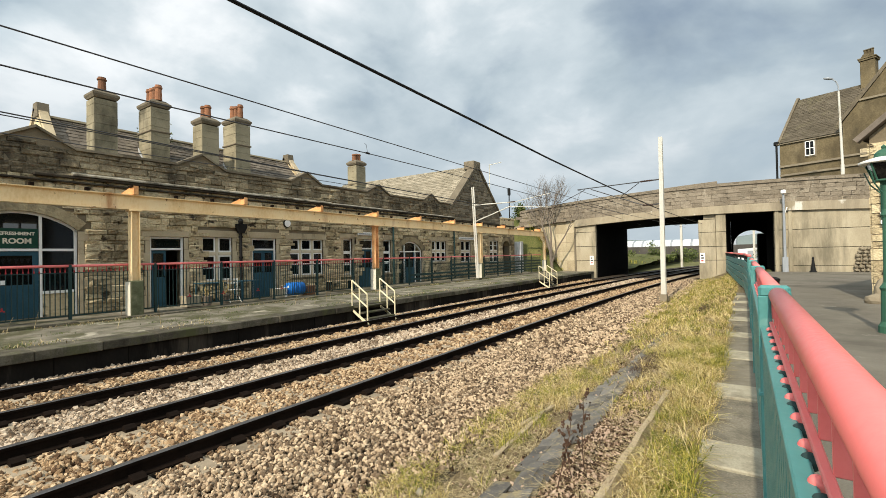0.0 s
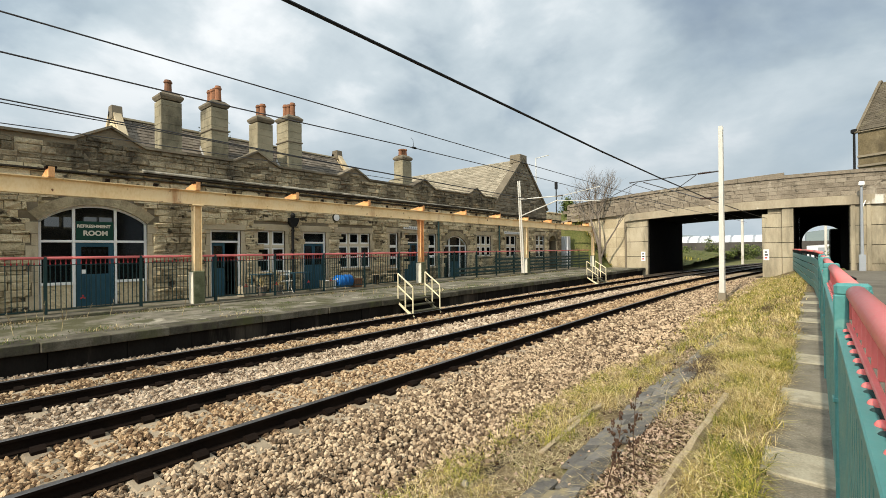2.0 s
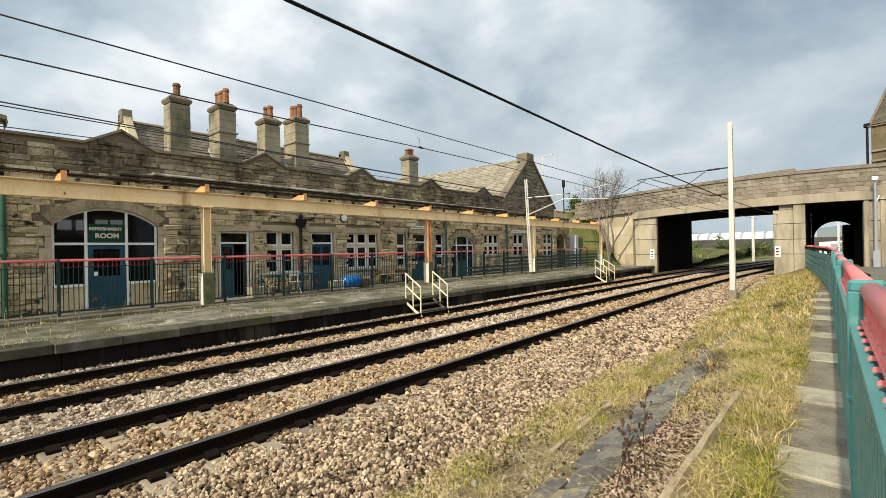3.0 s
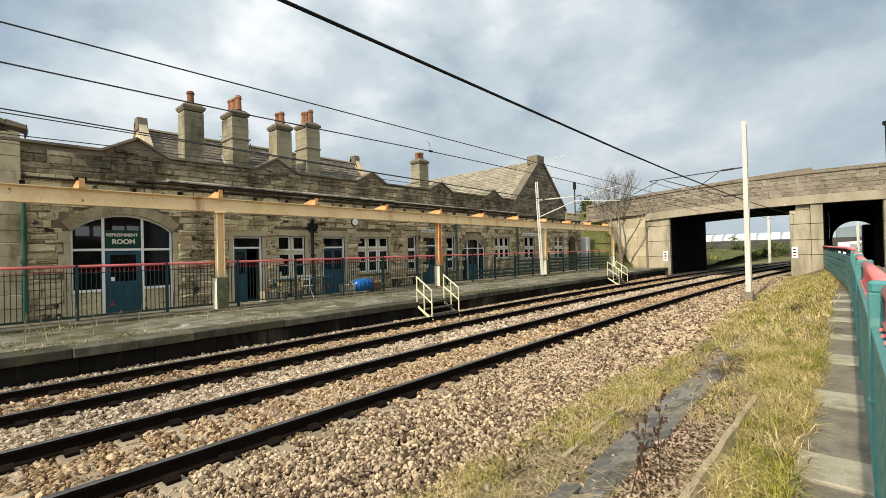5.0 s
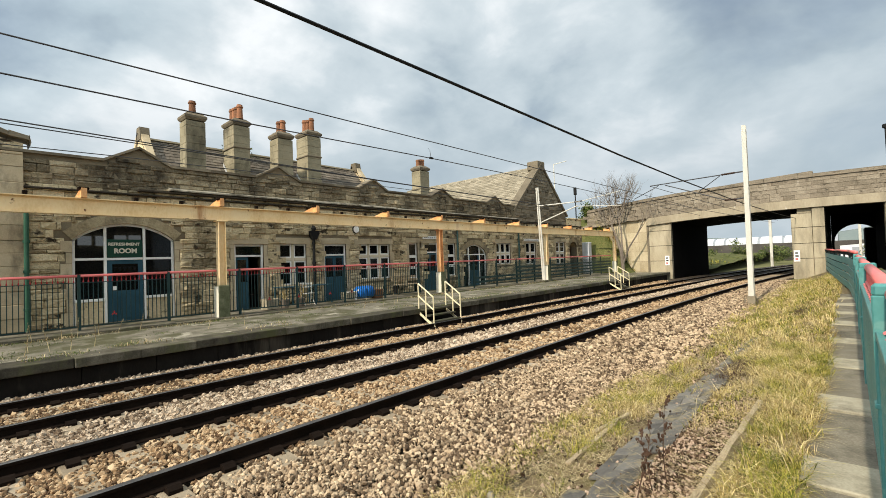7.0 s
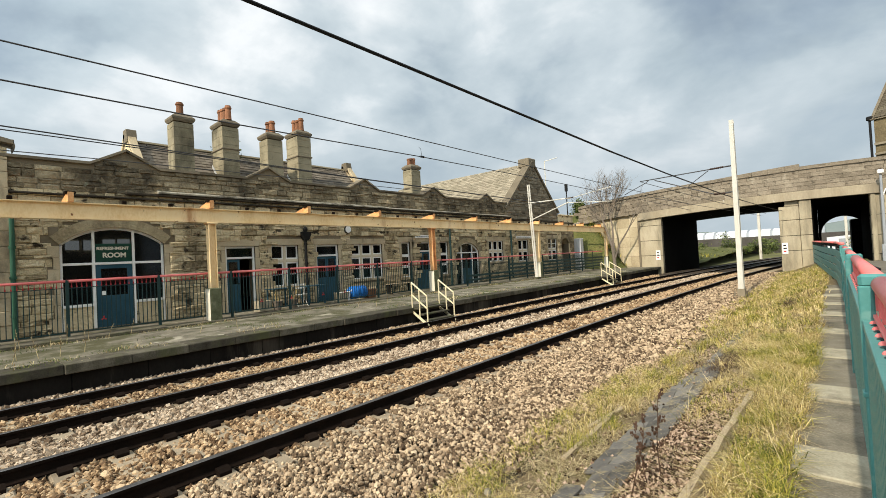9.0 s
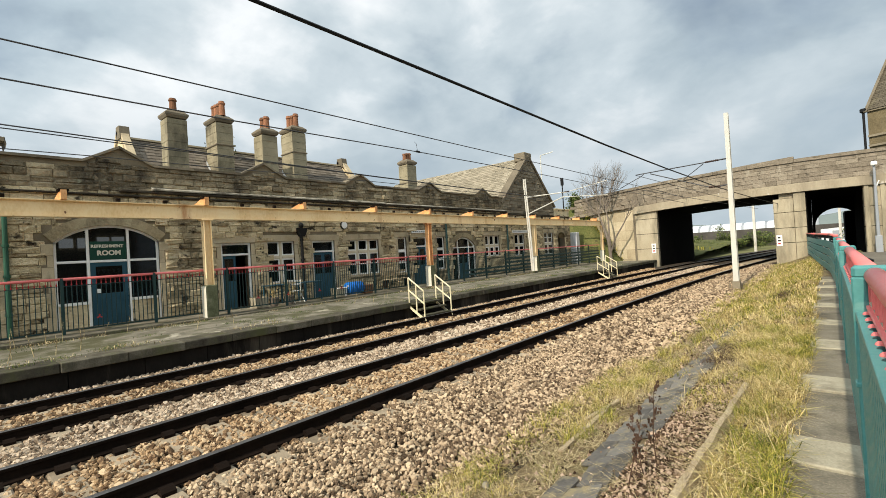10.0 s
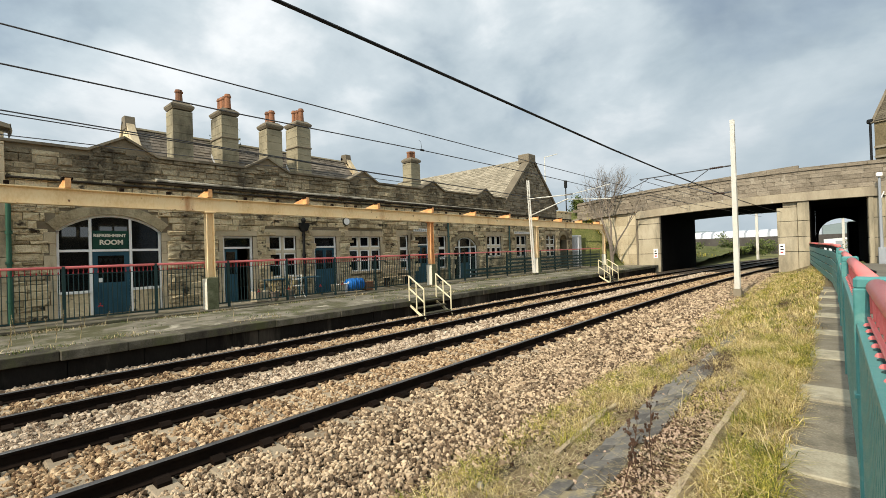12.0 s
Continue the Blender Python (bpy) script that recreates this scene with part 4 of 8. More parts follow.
refreshment_room()
panel_door(2, "door_a", 2.26, "dark doorway with a white-framed light over it", open_leaf=True)
mullion_window(2, "win_a", 2, 0.62, "two-light stone mullioned window with white sashes")
panel_door(3, "door_b", 2.25, "blue-green double door with a light over it")
mullion_window(3, "win_b", 3, 0.66, "three-light stone mullioned window with white sashes")
panel_door(4, "door_c", 2.3, "blue-green double door below a white sign")
mullion_window(4, "win_c", 3, 0.5, "small-paned three-light stone window")
mullion_window(5, "win_d", 2, 0.5, "two-light stone window with white frames")
mullion_window(6, "win_e", 2, 0.5, "two-light stone window near the end of the station")


def side_light(number, key):
    y0, y1, z0, z1 = HOLES[key]
    w = thing("window_%d" % number, "narrow white-framed side window beside a door", "window", kind="structure")
    surround(w, y0, y1, z0, z1)
    zt = z0 + 0.62 * (z1 - z0)
    for lo, hi in ((z0, z0 + 0.55), (z0 + 0.55, zt), (zt, z1)):
        sash_frame(w, y0, y1, lo, hi, 0.07)
        pane(w, y0 + 0.06, y1 - 0.06, lo + 0.06, hi - 0.06)


side_light(7, "side_a")
side_light(8, "side_b")


def arched_door(number, key, spring, crown, label, open_way=False):
    y0, y1, z0, z1 = HOLES[key]
    d = thing("door_%d" % number, label, "door", kind="structure")
    surround(d, y0, y1, z0, spring, sill=False, arched=True)
    pts = arch_head(d, y0, y1, spring, crown, z1, 0.28, 12)
    if open_way:
        return
    arch_frame(d, pts)
    bars(d, "mullion", [(y0, y0 + 0.07, z0, spring), (y1 - 0.07, y1, z0, spring)], "white", 0.08)
    m1, m2 = y0 + 0.27 * (y1 - y0), y0 + 0.73 * (y1 - y0)
    bars(d, "mullion", [(m - 0.035, m + 0.035, z0, height_on(pts, m) - 0.03) for m in (m1, m2)], "white", 0.08)
    bars(d, "transom", [(y0 + 0.07, m1 - 0.035, 2.1, 2.16), (m1 + 0.035, m2 - 0.035, 2.1, 2.16), (m2 + 0.035, y1 - 0.07, 2.1, 2.16)], "white", 0.08)
    pane(d, y0 + 0.05, m1, z0 + 0.2, 2.12)
    pane(d, m2, y1 - 0.05, z0 + 0.2, 2.12)
    pane(d, m1, m2, 2.16, crown - 0.05)
    bm = bmesh.new()
    x = XF - 0.01
    box(bm, x - 0.025, x + 0.025, m1 + 0.035, m2 - 0.035, z0, z0 + 0.9, 0.005)
    box(bm, x - 0.025, x + 0.025, m1 + 0.035, m1 + 0.14, z0 + 0.9, 2.1)
    box(bm, x - 0.025, x + 0.025, m2 - 0.14, m2 - 0.035, z0 + 0.9, 2.1)
    leaf = part("door_leaf", bm, M["blue_door"], d)
    pane(leaf, m1 + 0.13, m2 - 0.13, z0 + 0.9, 2.1, x)


arched_door(5, "arch_b", 2.18, 2.72, "arched white-framed glazed doorway")
arched_door(6, "arch_c", 2.55, 2.98, "open arched doorway at the end of the station", True)


def white_board(y0, y1, z0, z1, label):
    s = thing("name_board", label, "sign")
    bm = bmesh.new()
    box(bm, XW + 0.04, XW + 0.07, y0, y1, z0, z1, 0.004)
    part("board", bm, M["white"], s)
    n = max(4, int((y1 - y0) / 0.16))
    for i in range(n):
        bm = bmesh.new()
        a = y0 + 0.1 + (y1 - y0 - 0.2) * i / n
        box(bm, XW + 0.071, XW + 0.075, a, a + 0.1, (z0 + z1) / 2 - 0.03, (z0 + z1) / 2 + 0.03)
        part("letter_bar", bm, M["grey_clad"], s)


white_board(16.25, 17.75, 2.98, 3.14, "white name board over a station door")
white_board(25.9, 27.9, 2.95, 3.12, "white name board over a station window")


def wall_fittings():
    c = thing("wall_clock", "round white wall clock in a dark rim", "clock")
    bm = bmesh.new()
    m = Matrix.Translation((XW + 0.08, 12.05, 3.36)) @ pose(0, 0, 0, 0, 90, 0)
    bmesh.ops.create_cone(bm, cap_ends=True, segments=24, radius1=0.185, radius2=0.17, depth=0.07, matrix=m)
    part("rim", bm, M["coping"], c)
    bm = bmesh.new()
    bmesh.ops.create_cone(bm, cap_ends=True, segments=24, radius1=0.15, radius2=0.15, depth=0.01, matrix=Matrix.Translation((XW + 0.118, 12.05, 3.36)) @ pose(0, 0, 0, 0, 90, 0))
    part("dial", bm, M["white"], c)
    # rainwater hopper and pipe
    def downpipe(y, top, mat_key, hopper, label):
        p = thing("downpipe", label, "pipe")
        bm = bmesh.new()
        rod(bm, (XW + 0.12, y, 0.36), (XW + 0.12, y, top), 0.055, seg=12)
        for z in (0.9, 1.9, 2.7):
            rod(bm, (XW + 0.12, y, z), (XW + 0.12, y, z + 0.07), 0.075, seg=12)
        part("pipe", bm, M[mat_key], p, smooth=False)
        if hopper:
            bm = bmesh.new()
            prism(bm, [(y - 0.08, top - 0.05), (y + 0.08, top - 0.05), (y + 0.2, top + 0.18), (y + 0.2, top + 0.3), (y - 0.2, top + 0.3), (y - 0.2, top + 0.18)], "x", XW + 0.03, XW + 0.26)
            part("hopper", bm, M[mat_key], p)
            bm = bmesh.new()
            lathe(bm, [(0.06, 0), (0.09, 0.05), (0.1, 0.12), (0.05, 0.2), (0.02, 0.22)], 10, (XW + 0.14, y, top + 0.3))
            part("cap", bm, M["black"], p)
    downpipe(9.9, 2.93, "black", True, "dark cast-iron rainwater pipe with a hopper head")
    downpipe(1.32, 3.6, "green_pipe", False, "green painted cast-iron downpipe")
    downpipe(18.95, 3.9, "dark_teal", False, "thin dark downpipe on the stone wall")
    downpipe(25.2, 3.9, "dark_teal", False, "thin dark downpipe on the stone wall")


wall_fittings()


# ---- roofs, gables and chimneys ----
def slate_rows(name, a, b, c, d, row, tile, material, label, parent=None):
    """A roof slope between eaves a-b and ridge d-c, in overlapping slates joined as one."""
    a, b, c, d = map(Vector, (a, b, c, d))
    up = (d - a).length
    nrm = (b - a).cross(d - a).normalized()
    if nrm.z < 0:
        nrm = -nrm
    vs, fs = [], []
    rows = max(2, int(up / row))
    for r in range(rows):
        t0, t1 = r / rows, min(1.0, (r + 1.15) / rows)
        p0, q0 = a.lerp(d, t0), b.lerp(c, t0)
        p1, q1 = a.lerp(d, t1), b.lerp(c, t1)
        n = max(1, int((q0 - p0).length / tile))
        off = 0.5 * (r % 2) / n
        cuts = [0.0] + [min(1.0, max(0.0, (i + rng.uniform(-0.15, 0.15)) / n + off)) for i in range(1, n)] + [1.0]
        cuts = sorted(set(cuts))
        for u0, u1 in zip(cuts, cuts[1:]):
            lift = rng.uniform(0.018, 0.04)
            g = (u1 - u0) * 0.02
            k = len(vs)
            low0, low1 = p0.lerp(q0, u0 + g), p0.lerp(q0, u1 - g)
            hi0, hi1 = p1.lerp(q1, u0 + g), p1.lerp(q1, u1 - g)
            for v in (low0 + nrm * lift, low1 + nrm * lift, hi1 + nrm * 0.006, hi0 + nrm * 0.006, low0 - nrm * 0.01, low1 - nrm * 0.01):
                vs.append(tuple(v))
            fs += [(k, k + 1, k + 2, k + 3), (k + 4, k + 5, k + 1, k)]
    ob = new(name, bulk_mesh(name, np.array(vs), np.array(fs), material))
    if parent:
        ob.parent = parent
        ob["kind"] = "stuff"
        return ob
    return tagged(ob, label, "roof", kind="stuff")


def coping_run(bm, p, q, w, h):
    """A coping bar of square section from p to q in a plane of constant y or x."""
    p, q = Vector(p), Vector(q)
    d = q - p
    side = Vector((0, 1, 0)) if abs(d.y) < 1e-6 else Vector((1, 0, 0))
    up = side.cross(d).normalized()
    if up.z < 0:
        up = -up
    ring = lambda o: [bm.verts.new(o + side * s * w / 2 + up * u * h) for s, u in ((-1, 0), (1, 0), (1, 1), (-1, 1))]
    r0, r1 = ring(p), ring(q)
    bm.faces.new(r0)
    bm.faces.new(r1[::-1])
    for i in range(4):
        bm.faces.new((r0[i], r1[i], r1[(i + 1) % 4], r0[(i + 1) % 4]))
    bmesh.ops.recalc_face_normals(bm, faces=bm.faces)


def make_roofs():
    # flat lead roof behind the parapet
    bm = bmesh.new()
    box(bm, -24.8, XW - 0.46, Y0, Y1, 4.62, 4.75)
    tagged(part("roof_flat", bm, M["lead"]), "low lead roof behind the parapet", "roof", kind="structure")
    # main slate roof with a gable at both ends
    ya, yb = 5.21, 15.33
    core = bmesh.new()
    prism(core, [(-18.55, 4.75), (-22.45, 4.75), (-20.5, 6.98)], "y", ya, yb)
    tagged(part("roof_core", core, M["dark_stone"]), "masonry under the main slate roof", "roof", kind="structure")
    slate_rows("roof_main", (-18.48, ya, 4.78), (-18.48, yb, 4.78), (-20.5, yb, 7.08), (-20.5, ya, 7.08), 0.19, 0.3, M["slate"], "brown-grey slates of the main roof, patched with moss")
    slate_rows("roof_main_back", (-22.52, ya, 4.78), (-22.52, yb, 4.78), (-20.5, yb, 7.08), (-20.5, ya, 7.08), 0.5, 0.9, M["slate"], "slates of the back slope of the main roof")
    for y in (ya - 0.1, yb + 0.1):
        g = thing("gable_coping", "pale stone coping on the roof gable", "coping", kind="structure")
        bm = bmesh.new()
        coping_run(bm, (-18.42, y, 4.85), (-20.45, y, 7.27), 0.26, 0.12)
        part("coping_slope", bm, M["ashlar"], g)
        bm = bmesh.new()
        coping_run(bm, (-22.58, y, 4.85), (-20.55, y, 7.27), 0.34, 0.16)
        part("coping_slope", bm, M["ashlar"], g)
        bm = bmesh.new()
        prism(bm, [(-20.8, 7.0), (-20.2, 7.0), (-20.3, 7.5), (-20.7, 7.5)], "y", y - 0.17, y + 0.17)
        part("apex_stone", bm, M["dark_stone"], g)
        bm = bmesh.new()
        prism(bm, [(-18.52, 4.7), (-22.48, 4.7), (-20.5, 7.2)], "y", y - 0.12, y + 0.12)
        part("gable_wall", bm, M["sandstone"], g)
    bm = bmesh.new()
    coping_run(bm, (-20.5, ya, 7.06), (-20.5, yb, 7.06), 0.22, 0.07)
    tagged(part("trim_ridge", bm, M["ashlar"]), "stone ridge tiles of the main roof", "trim", kind="structure")
    # cross wing with its gable towards the tracks
    g0, g1, gm, eave, top = 25.0, 32.2, 28.65, 4.95, 8.45
    bm = bmesh.new()
    prism(bm, [(g0, 4.25), (g1, 4.25), (g1, eave), (gm, top), (g0, eave)], "x", XW - 0.45, XW)
    tagged(part("wall_gable", bm, M["mortar"]), "tall dark sandstone gable of the cross wing", "wall", kind="structure")
    vs, fs = [], []
    z = 4.28
    while z < top - 0.2:
        h = rng.choice((0.18, 0.22, 0.26))
        frac = lambda zz: max(0.0, (zz - eave) / (top - eave))
        lo = g0 + (gm - g0) * frac(z + h)
        hi = g1 - (g1 - gm) * frac(z + h)
        y = lo
        while y < hi - 0.1:
            w = min(rng.uniform(0.3, 0.7), hi - y)
            rough_stone(vs, fs, XW - 0.05, XW + rng.uniform(0.01, 0.045), y + 0.01, y + w - 0.01, z + 0.01, z + h - 0.01)
            y += w
        z += h
    ob = new("gable_stonework", bulk_mesh("gable_stonework", np.array(vs), np.array(fs), M["dark_stone"]))
    tagged(ob, "dark weathered sandstone blocks of the tall gable", "stonework", kind="stuff")
    for a, b in (((XW - 0.2, g0 - 0.15, eave - 0.05), (XW - 0.2, gm, top + 0.02)), ((XW - 0.2, g1 + 0.15, eave - 0.05), (XW - 0.2, gm, top + 0.02))):
        bm = bmesh.new()
        coping_run(bm, a, b, 0.6, 0.13)
        tagged(part("trim_gable_coping", bm, M["dark_stone"]), "dark stone coping of the tall gable", "coping", kind="structure")
    bm = bmesh.new()
    box(bm, XW - 0.8, XW + 0.08, gm - 0.55, gm + 0.45, top - 0.3, top + 0.3, 0.04)
    tagged(part("gable_block", bm, M["dark_stone"]), "square dark stone block on the gable top", "stone block")
    bm = bmesh.new()
    prism(bm, [(g0 + 0.1, 4.25), (g1 - 0.1, 4.25), (g1 - 0.1, eave - 0.1), (gm, top - 0.12), (g0 + 0.1, eave - 0.1)], "x", -30.0, XW - 0.46)
    tagged(part("wall_wing", bm, M["mortar"]), "walls of the cross wing", "wall", kind="structure")
    slate_rows("roof_wing_sunny", (-30.2, g0 - 0.1, eave - 0.05), (XW - 0.4, g0 - 0.1, eave - 0.05), (XW - 0.4, gm, top), (-30.2, gm, top), 0.22, 0.4, M["slate_pale"], "pale brown stone slates of the cross wing")
    slate_rows("roof_wing_shade", (-30.2, g1 + 0.1, eave - 0.05), (XW - 0.4, g1 + 0.1, eave - 0.05), (XW - 0.4, gm, top), (-30.2, gm, top), 0.6, 1.0, M["slate_pale"], "stone slates on the far slope of the cross wing")
    # raised ogee gable at the near end of the front
    bm = bmesh.new()
    prism(bm, [(-14.0, 5.1), (1.28, 5.1), (1.28, 5.36), (0.95, 5.42), (0.55, 5.55), (0.3, 5.8), (-0.3, 6.2), (-2.2, 6.9), (-4.1, 6.2), (-5.3, 5.4), (-14.0, 5.3)], "x", XW - 0.5, XW + 0.03)
    tagged(part("wall_ogee", bm, M["sandstone"]), "shaped stone gable with a curved top", "wall", kind="structure")
    bm = bmesh.new()
    line = [(1.42, 5.30), (1.40, 5.46), (1.0, 5.52), (0.6, 5.66), (0.33, 5.9), (-0.3, 6.3), (-2.2, 7.0)]
    for p, q in zip(line, line[1:]):
        prism(bm, [p, q, (q[0], q[1] + 0.14), (p[0] + 0.02, p[1] + 0.1)], "x", XW - 0.55, XW + 0.13)
    tagged(part("trim_ogee", bm, M["dark_stone"]), "curved dark stone coping", "coping", kind="structure")
    pil = thing("wall_pilaster", "broad dressed stone pilaster of large blocks", "wall", kind="structure")
    z, i = 0.36, 0
    while z < 5.05:
        hh = min(rng.uniform(0.3, 0.42), 5.1 - z)
        for a, b in (((0.2, 0.75), (0.75, 1.28)) if i % 2 else ((0.2, 0.5), (0.5, 1.28))):
            bm = bmesh.new()
            box(bm, XW, XW + 0.12 + rng.uniform(-0.008, 0.008), a + 0.004, b - 0.004, z + 0.004, z + hh - 0.004, 0.01)
            part("pilaster_block", bm, M["ashlar"], pil)
        z += hh
        i += 1
    # end block beyond the wing
    bm = bmesh.new()
    box(bm, XW - 0.45, XW, g1, Y1, 4.25, 4.75)
    box(bm, XW - 0.5, XW + 0.08, g1 + 0.2, Y1 + 0.1, 4.75, 4.86, 0.02)
    tagged(part("wall_end_block", bm, M["sandstone"]), "low stone end block of the station", "wall", kind="structure")


make_roofs()


def chimney(x, y, z0, zcap, sx, sy, pots, label, band=None, pot_h=0.5):
    c = thing("chimney", label, "chimney", "chimneys on the station roof", (x, y, z0))
    H = zcap - z0
    z = -0.6
    while z < H - 0.31:
        hh = min(rng.uniform(0.24, 0.36), H - 0.3 - z)
        e = rng.uniform(-0.003, 0.003)
        bm = bmesh.new()
        box(bm, -sx - e, sx + e, -sy - e, sy + e, z + 0.002, z + hh - 0.002, 0.006)
        part("stone_course", bm, M["stack_stone"], c)
        z += hh
    # lead flashing that follows the slope of the roof
    if y < 16 and x < -18.9:
        slope = lambda u: 4.80 + (-18.48 - (x + u)) * 1.139 - z0
        bm = bmesh.new()
        prism(bm, [(sx, slope(sx)), (sx, slope(sx) + 0.14), (-sx, slope(-sx) + 0.14), (-sx, slope(-sx))], "y", -sy - 0.035, -sy - 0.01)
        part("flashing", bm, M["lead"], c, "pale lead flashing")
    if band:
        bm = bmesh.new()
        box(bm, -sx - 0.04, sx + 0.04, -sy - 0.04, sy + 0.04, band, band + 0.07, 0.015)
        part("band", bm, M["dark_stone"], c)
    bm = bmesh.new()
    t = 0.055
    pts = [(-1, -1), (1, -1), (1, 1), (-1, 1)]
    rings = []
    for e, z in ((0.0, H - 0.26), (t, H - 0.17), (t, H - 0.10), (-0.1, H + 0.04)):
        rings.append([bm.verts.new((px * (sx + e), py * (sy + e), z)) for px, py in pts])
    for p, q in zip(rings, rings[1:]):
        for i in range(4):
            bm.faces.new((p[i], p[(i + 1) % 4], q[(i + 1) % 4], q[i]))
    bm.faces.new(rings[0][::-1])
    bm.faces.new(rings[-1])
    part("cap", bm, M["dark_stone"], c, "dark oversailing stone cap")
    bm = bmesh.new()
    prism(bm, [(-sy - 0.1, 0.05), (sy + 0.1, 0.05), (sy + 0.08, 0.33), (-sy - 0.08, 0.33)], "x", sx, sx + 0.05)
    part("flashing", bm, M["lead"], c, "pale lead flashing")
    for i in range(pots):
        o = (i - (pots - 1) / 2)
        px, py = (o * min(0.3, 1.9 * sx / max(1, pots)), 0) if sx > sy else (0, o * min(0.3, 1.5 * sy / max(1, pots)))
        bm = bmesh.new()
        k = pot_h * rng.uniform(0.88, 1.05)
        lathe(bm, [(0.135, 0.0), (0.125, 0.1 * k), (0.11, 0.75 * k), (0.14, 0.8 * k), (0.14, 0.88 * k), (0.115, 0.92 * k), (0.115, k)], 12, (px, py, H + 0.04))
        part("chimney_pot", bm, M["terracotta"], c, "weathered terracotta pot")


chimney(-17.75, 6.0, 4.75, 7.55, 0.33, 0.33, 1, "tall square stone chimney with one pot", None, 0.48)
chimney(-19.2, 8.22, 5.1, 8.1, 0.52, 0.34, 4, "wide stone chimney with a row of orange pots", 1.75, 0.58)
chimney(-17.75, 9.49, 4.75, 7.5, 0.35, 0.34, 2, "tall square stone chimney with two orange pots", None, 0.52)
chimney(-19.2, 11.68, 5.1, 8.28, 0.5, 0.36, 3, "wide stone chimney with orange pots", 1.9, 0.6)
chimney(-19.0, 19.12, 5.34, 7.55, 0.36, 0.38, 3, "lone stone chimney with three pots", 0.8, 0.42)
# ---- platform canopy frame ----
XB = -14.4


def make_canopy():
    c = thing("canopy_frame", "bare rusty cream steel frame of a roofless platform canopy", "canopy frame")
    bm = bmesh.new()
    y0, y1 = -14.0, 37.4
    t, w, lo, hi = 0.015, 0.1, 3.33, 3.755
    prism(bm, [(XB - w, lo), (XB + w, lo), (XB + w, lo + 0.025), (XB + t, lo + 0.03), (XB + t, hi - 0.03), (XB + w, hi - 0.025), (XB + w, hi), (XB - w, hi),
               (XB - w, hi - 0.025), (XB - t, hi - 0.03), (XB - t, lo + 0.03), (XB - w, lo + 0.025)], "y", y0, y1)
    part("beam", bm, M["cream"], c, "long cream-painted steel beam streaked with rust")
    for y in (-14.0 + 9.45, 5.62, 15.65, 25.75, 37.1):
        bm = bmesh.new()
        for s in (-1, 1):
            box(bm, XB - 0.11, XB + 0.11, y + s * 0.1 - 0.012, y + s * 0.1 + 0.012, 1.3, 3.325, 0.003)
        box(bm, XB - 0.012, XB + 0.012, y - 0.088, y + 0.088, 1.3, 3.325)
        box(bm, XB - 0.14, XB + 0.14, y - 0.16, y + 0.16, 3.29, 3.327, 0.004)
        p = part("post", bm, M["rust_paint"] if 15 < y < 16 else M["cream"], c)
        bm = bmesh.new()
        box(bm, XB - 0.17, XB + 0.17, y - 0.17, y + 0.17, 0.30, 1.32, 0.025)
        part("pedestal", bm, M["moss_concrete"], p, "mossy cream-painted concrete pedestal")
        # pale sheet paints in the sunlit side; moss colour also darkens the shaded sides
        bm = bmesh.new()
        box(bm, XB - 0.165, XB + 0.165, y - 0.176, y - 0.171, 0.34, 1.29)
        part("sunlit_face", bm, M["sign_letter"], p, "pale painted face of the pedestal, sunlight put into its colour")
    k = -5
    while True:
        y = 5.6 + 3.355 * k
        k += 1
        if y > 37.3:
            break
        # tapered rafter running back to the wall, with a rusty cut end
        bm = bmesh.new()
        prism(bm, [(XB + 0.2, 3.757), (XB + 0.2, 4.0), (XB + 0.1, 4.0), (XB - 0.95, 3.80), (XW + 0.02, 3.79), (XW + 0.02, 3.757)], "y", y - 0.06, y + 0.06)
        r = part("rafter", bm, M["rust_paint"], c, "tapered rusty orange rafter stub")
        bm = bmesh.new()
        box(bm, XB - 0.05, XB + 0.19, y - 0.11, y + 0.11, 3.96, 4.02, 0.01)
        part("cap_plate", bm, M["rail"], r)
    y = y0 + 0.6
    while y < y1:
        bm = bmesh.new()
        box(bm, XB - 0.04, XB + 0.05, y - 0.05, y + 0.05, 3.765, 3.86, 0.01)
        part("bracket", bm, M["rail"], c, "small rusty bracket")
        y += 1.12


make_canopy()


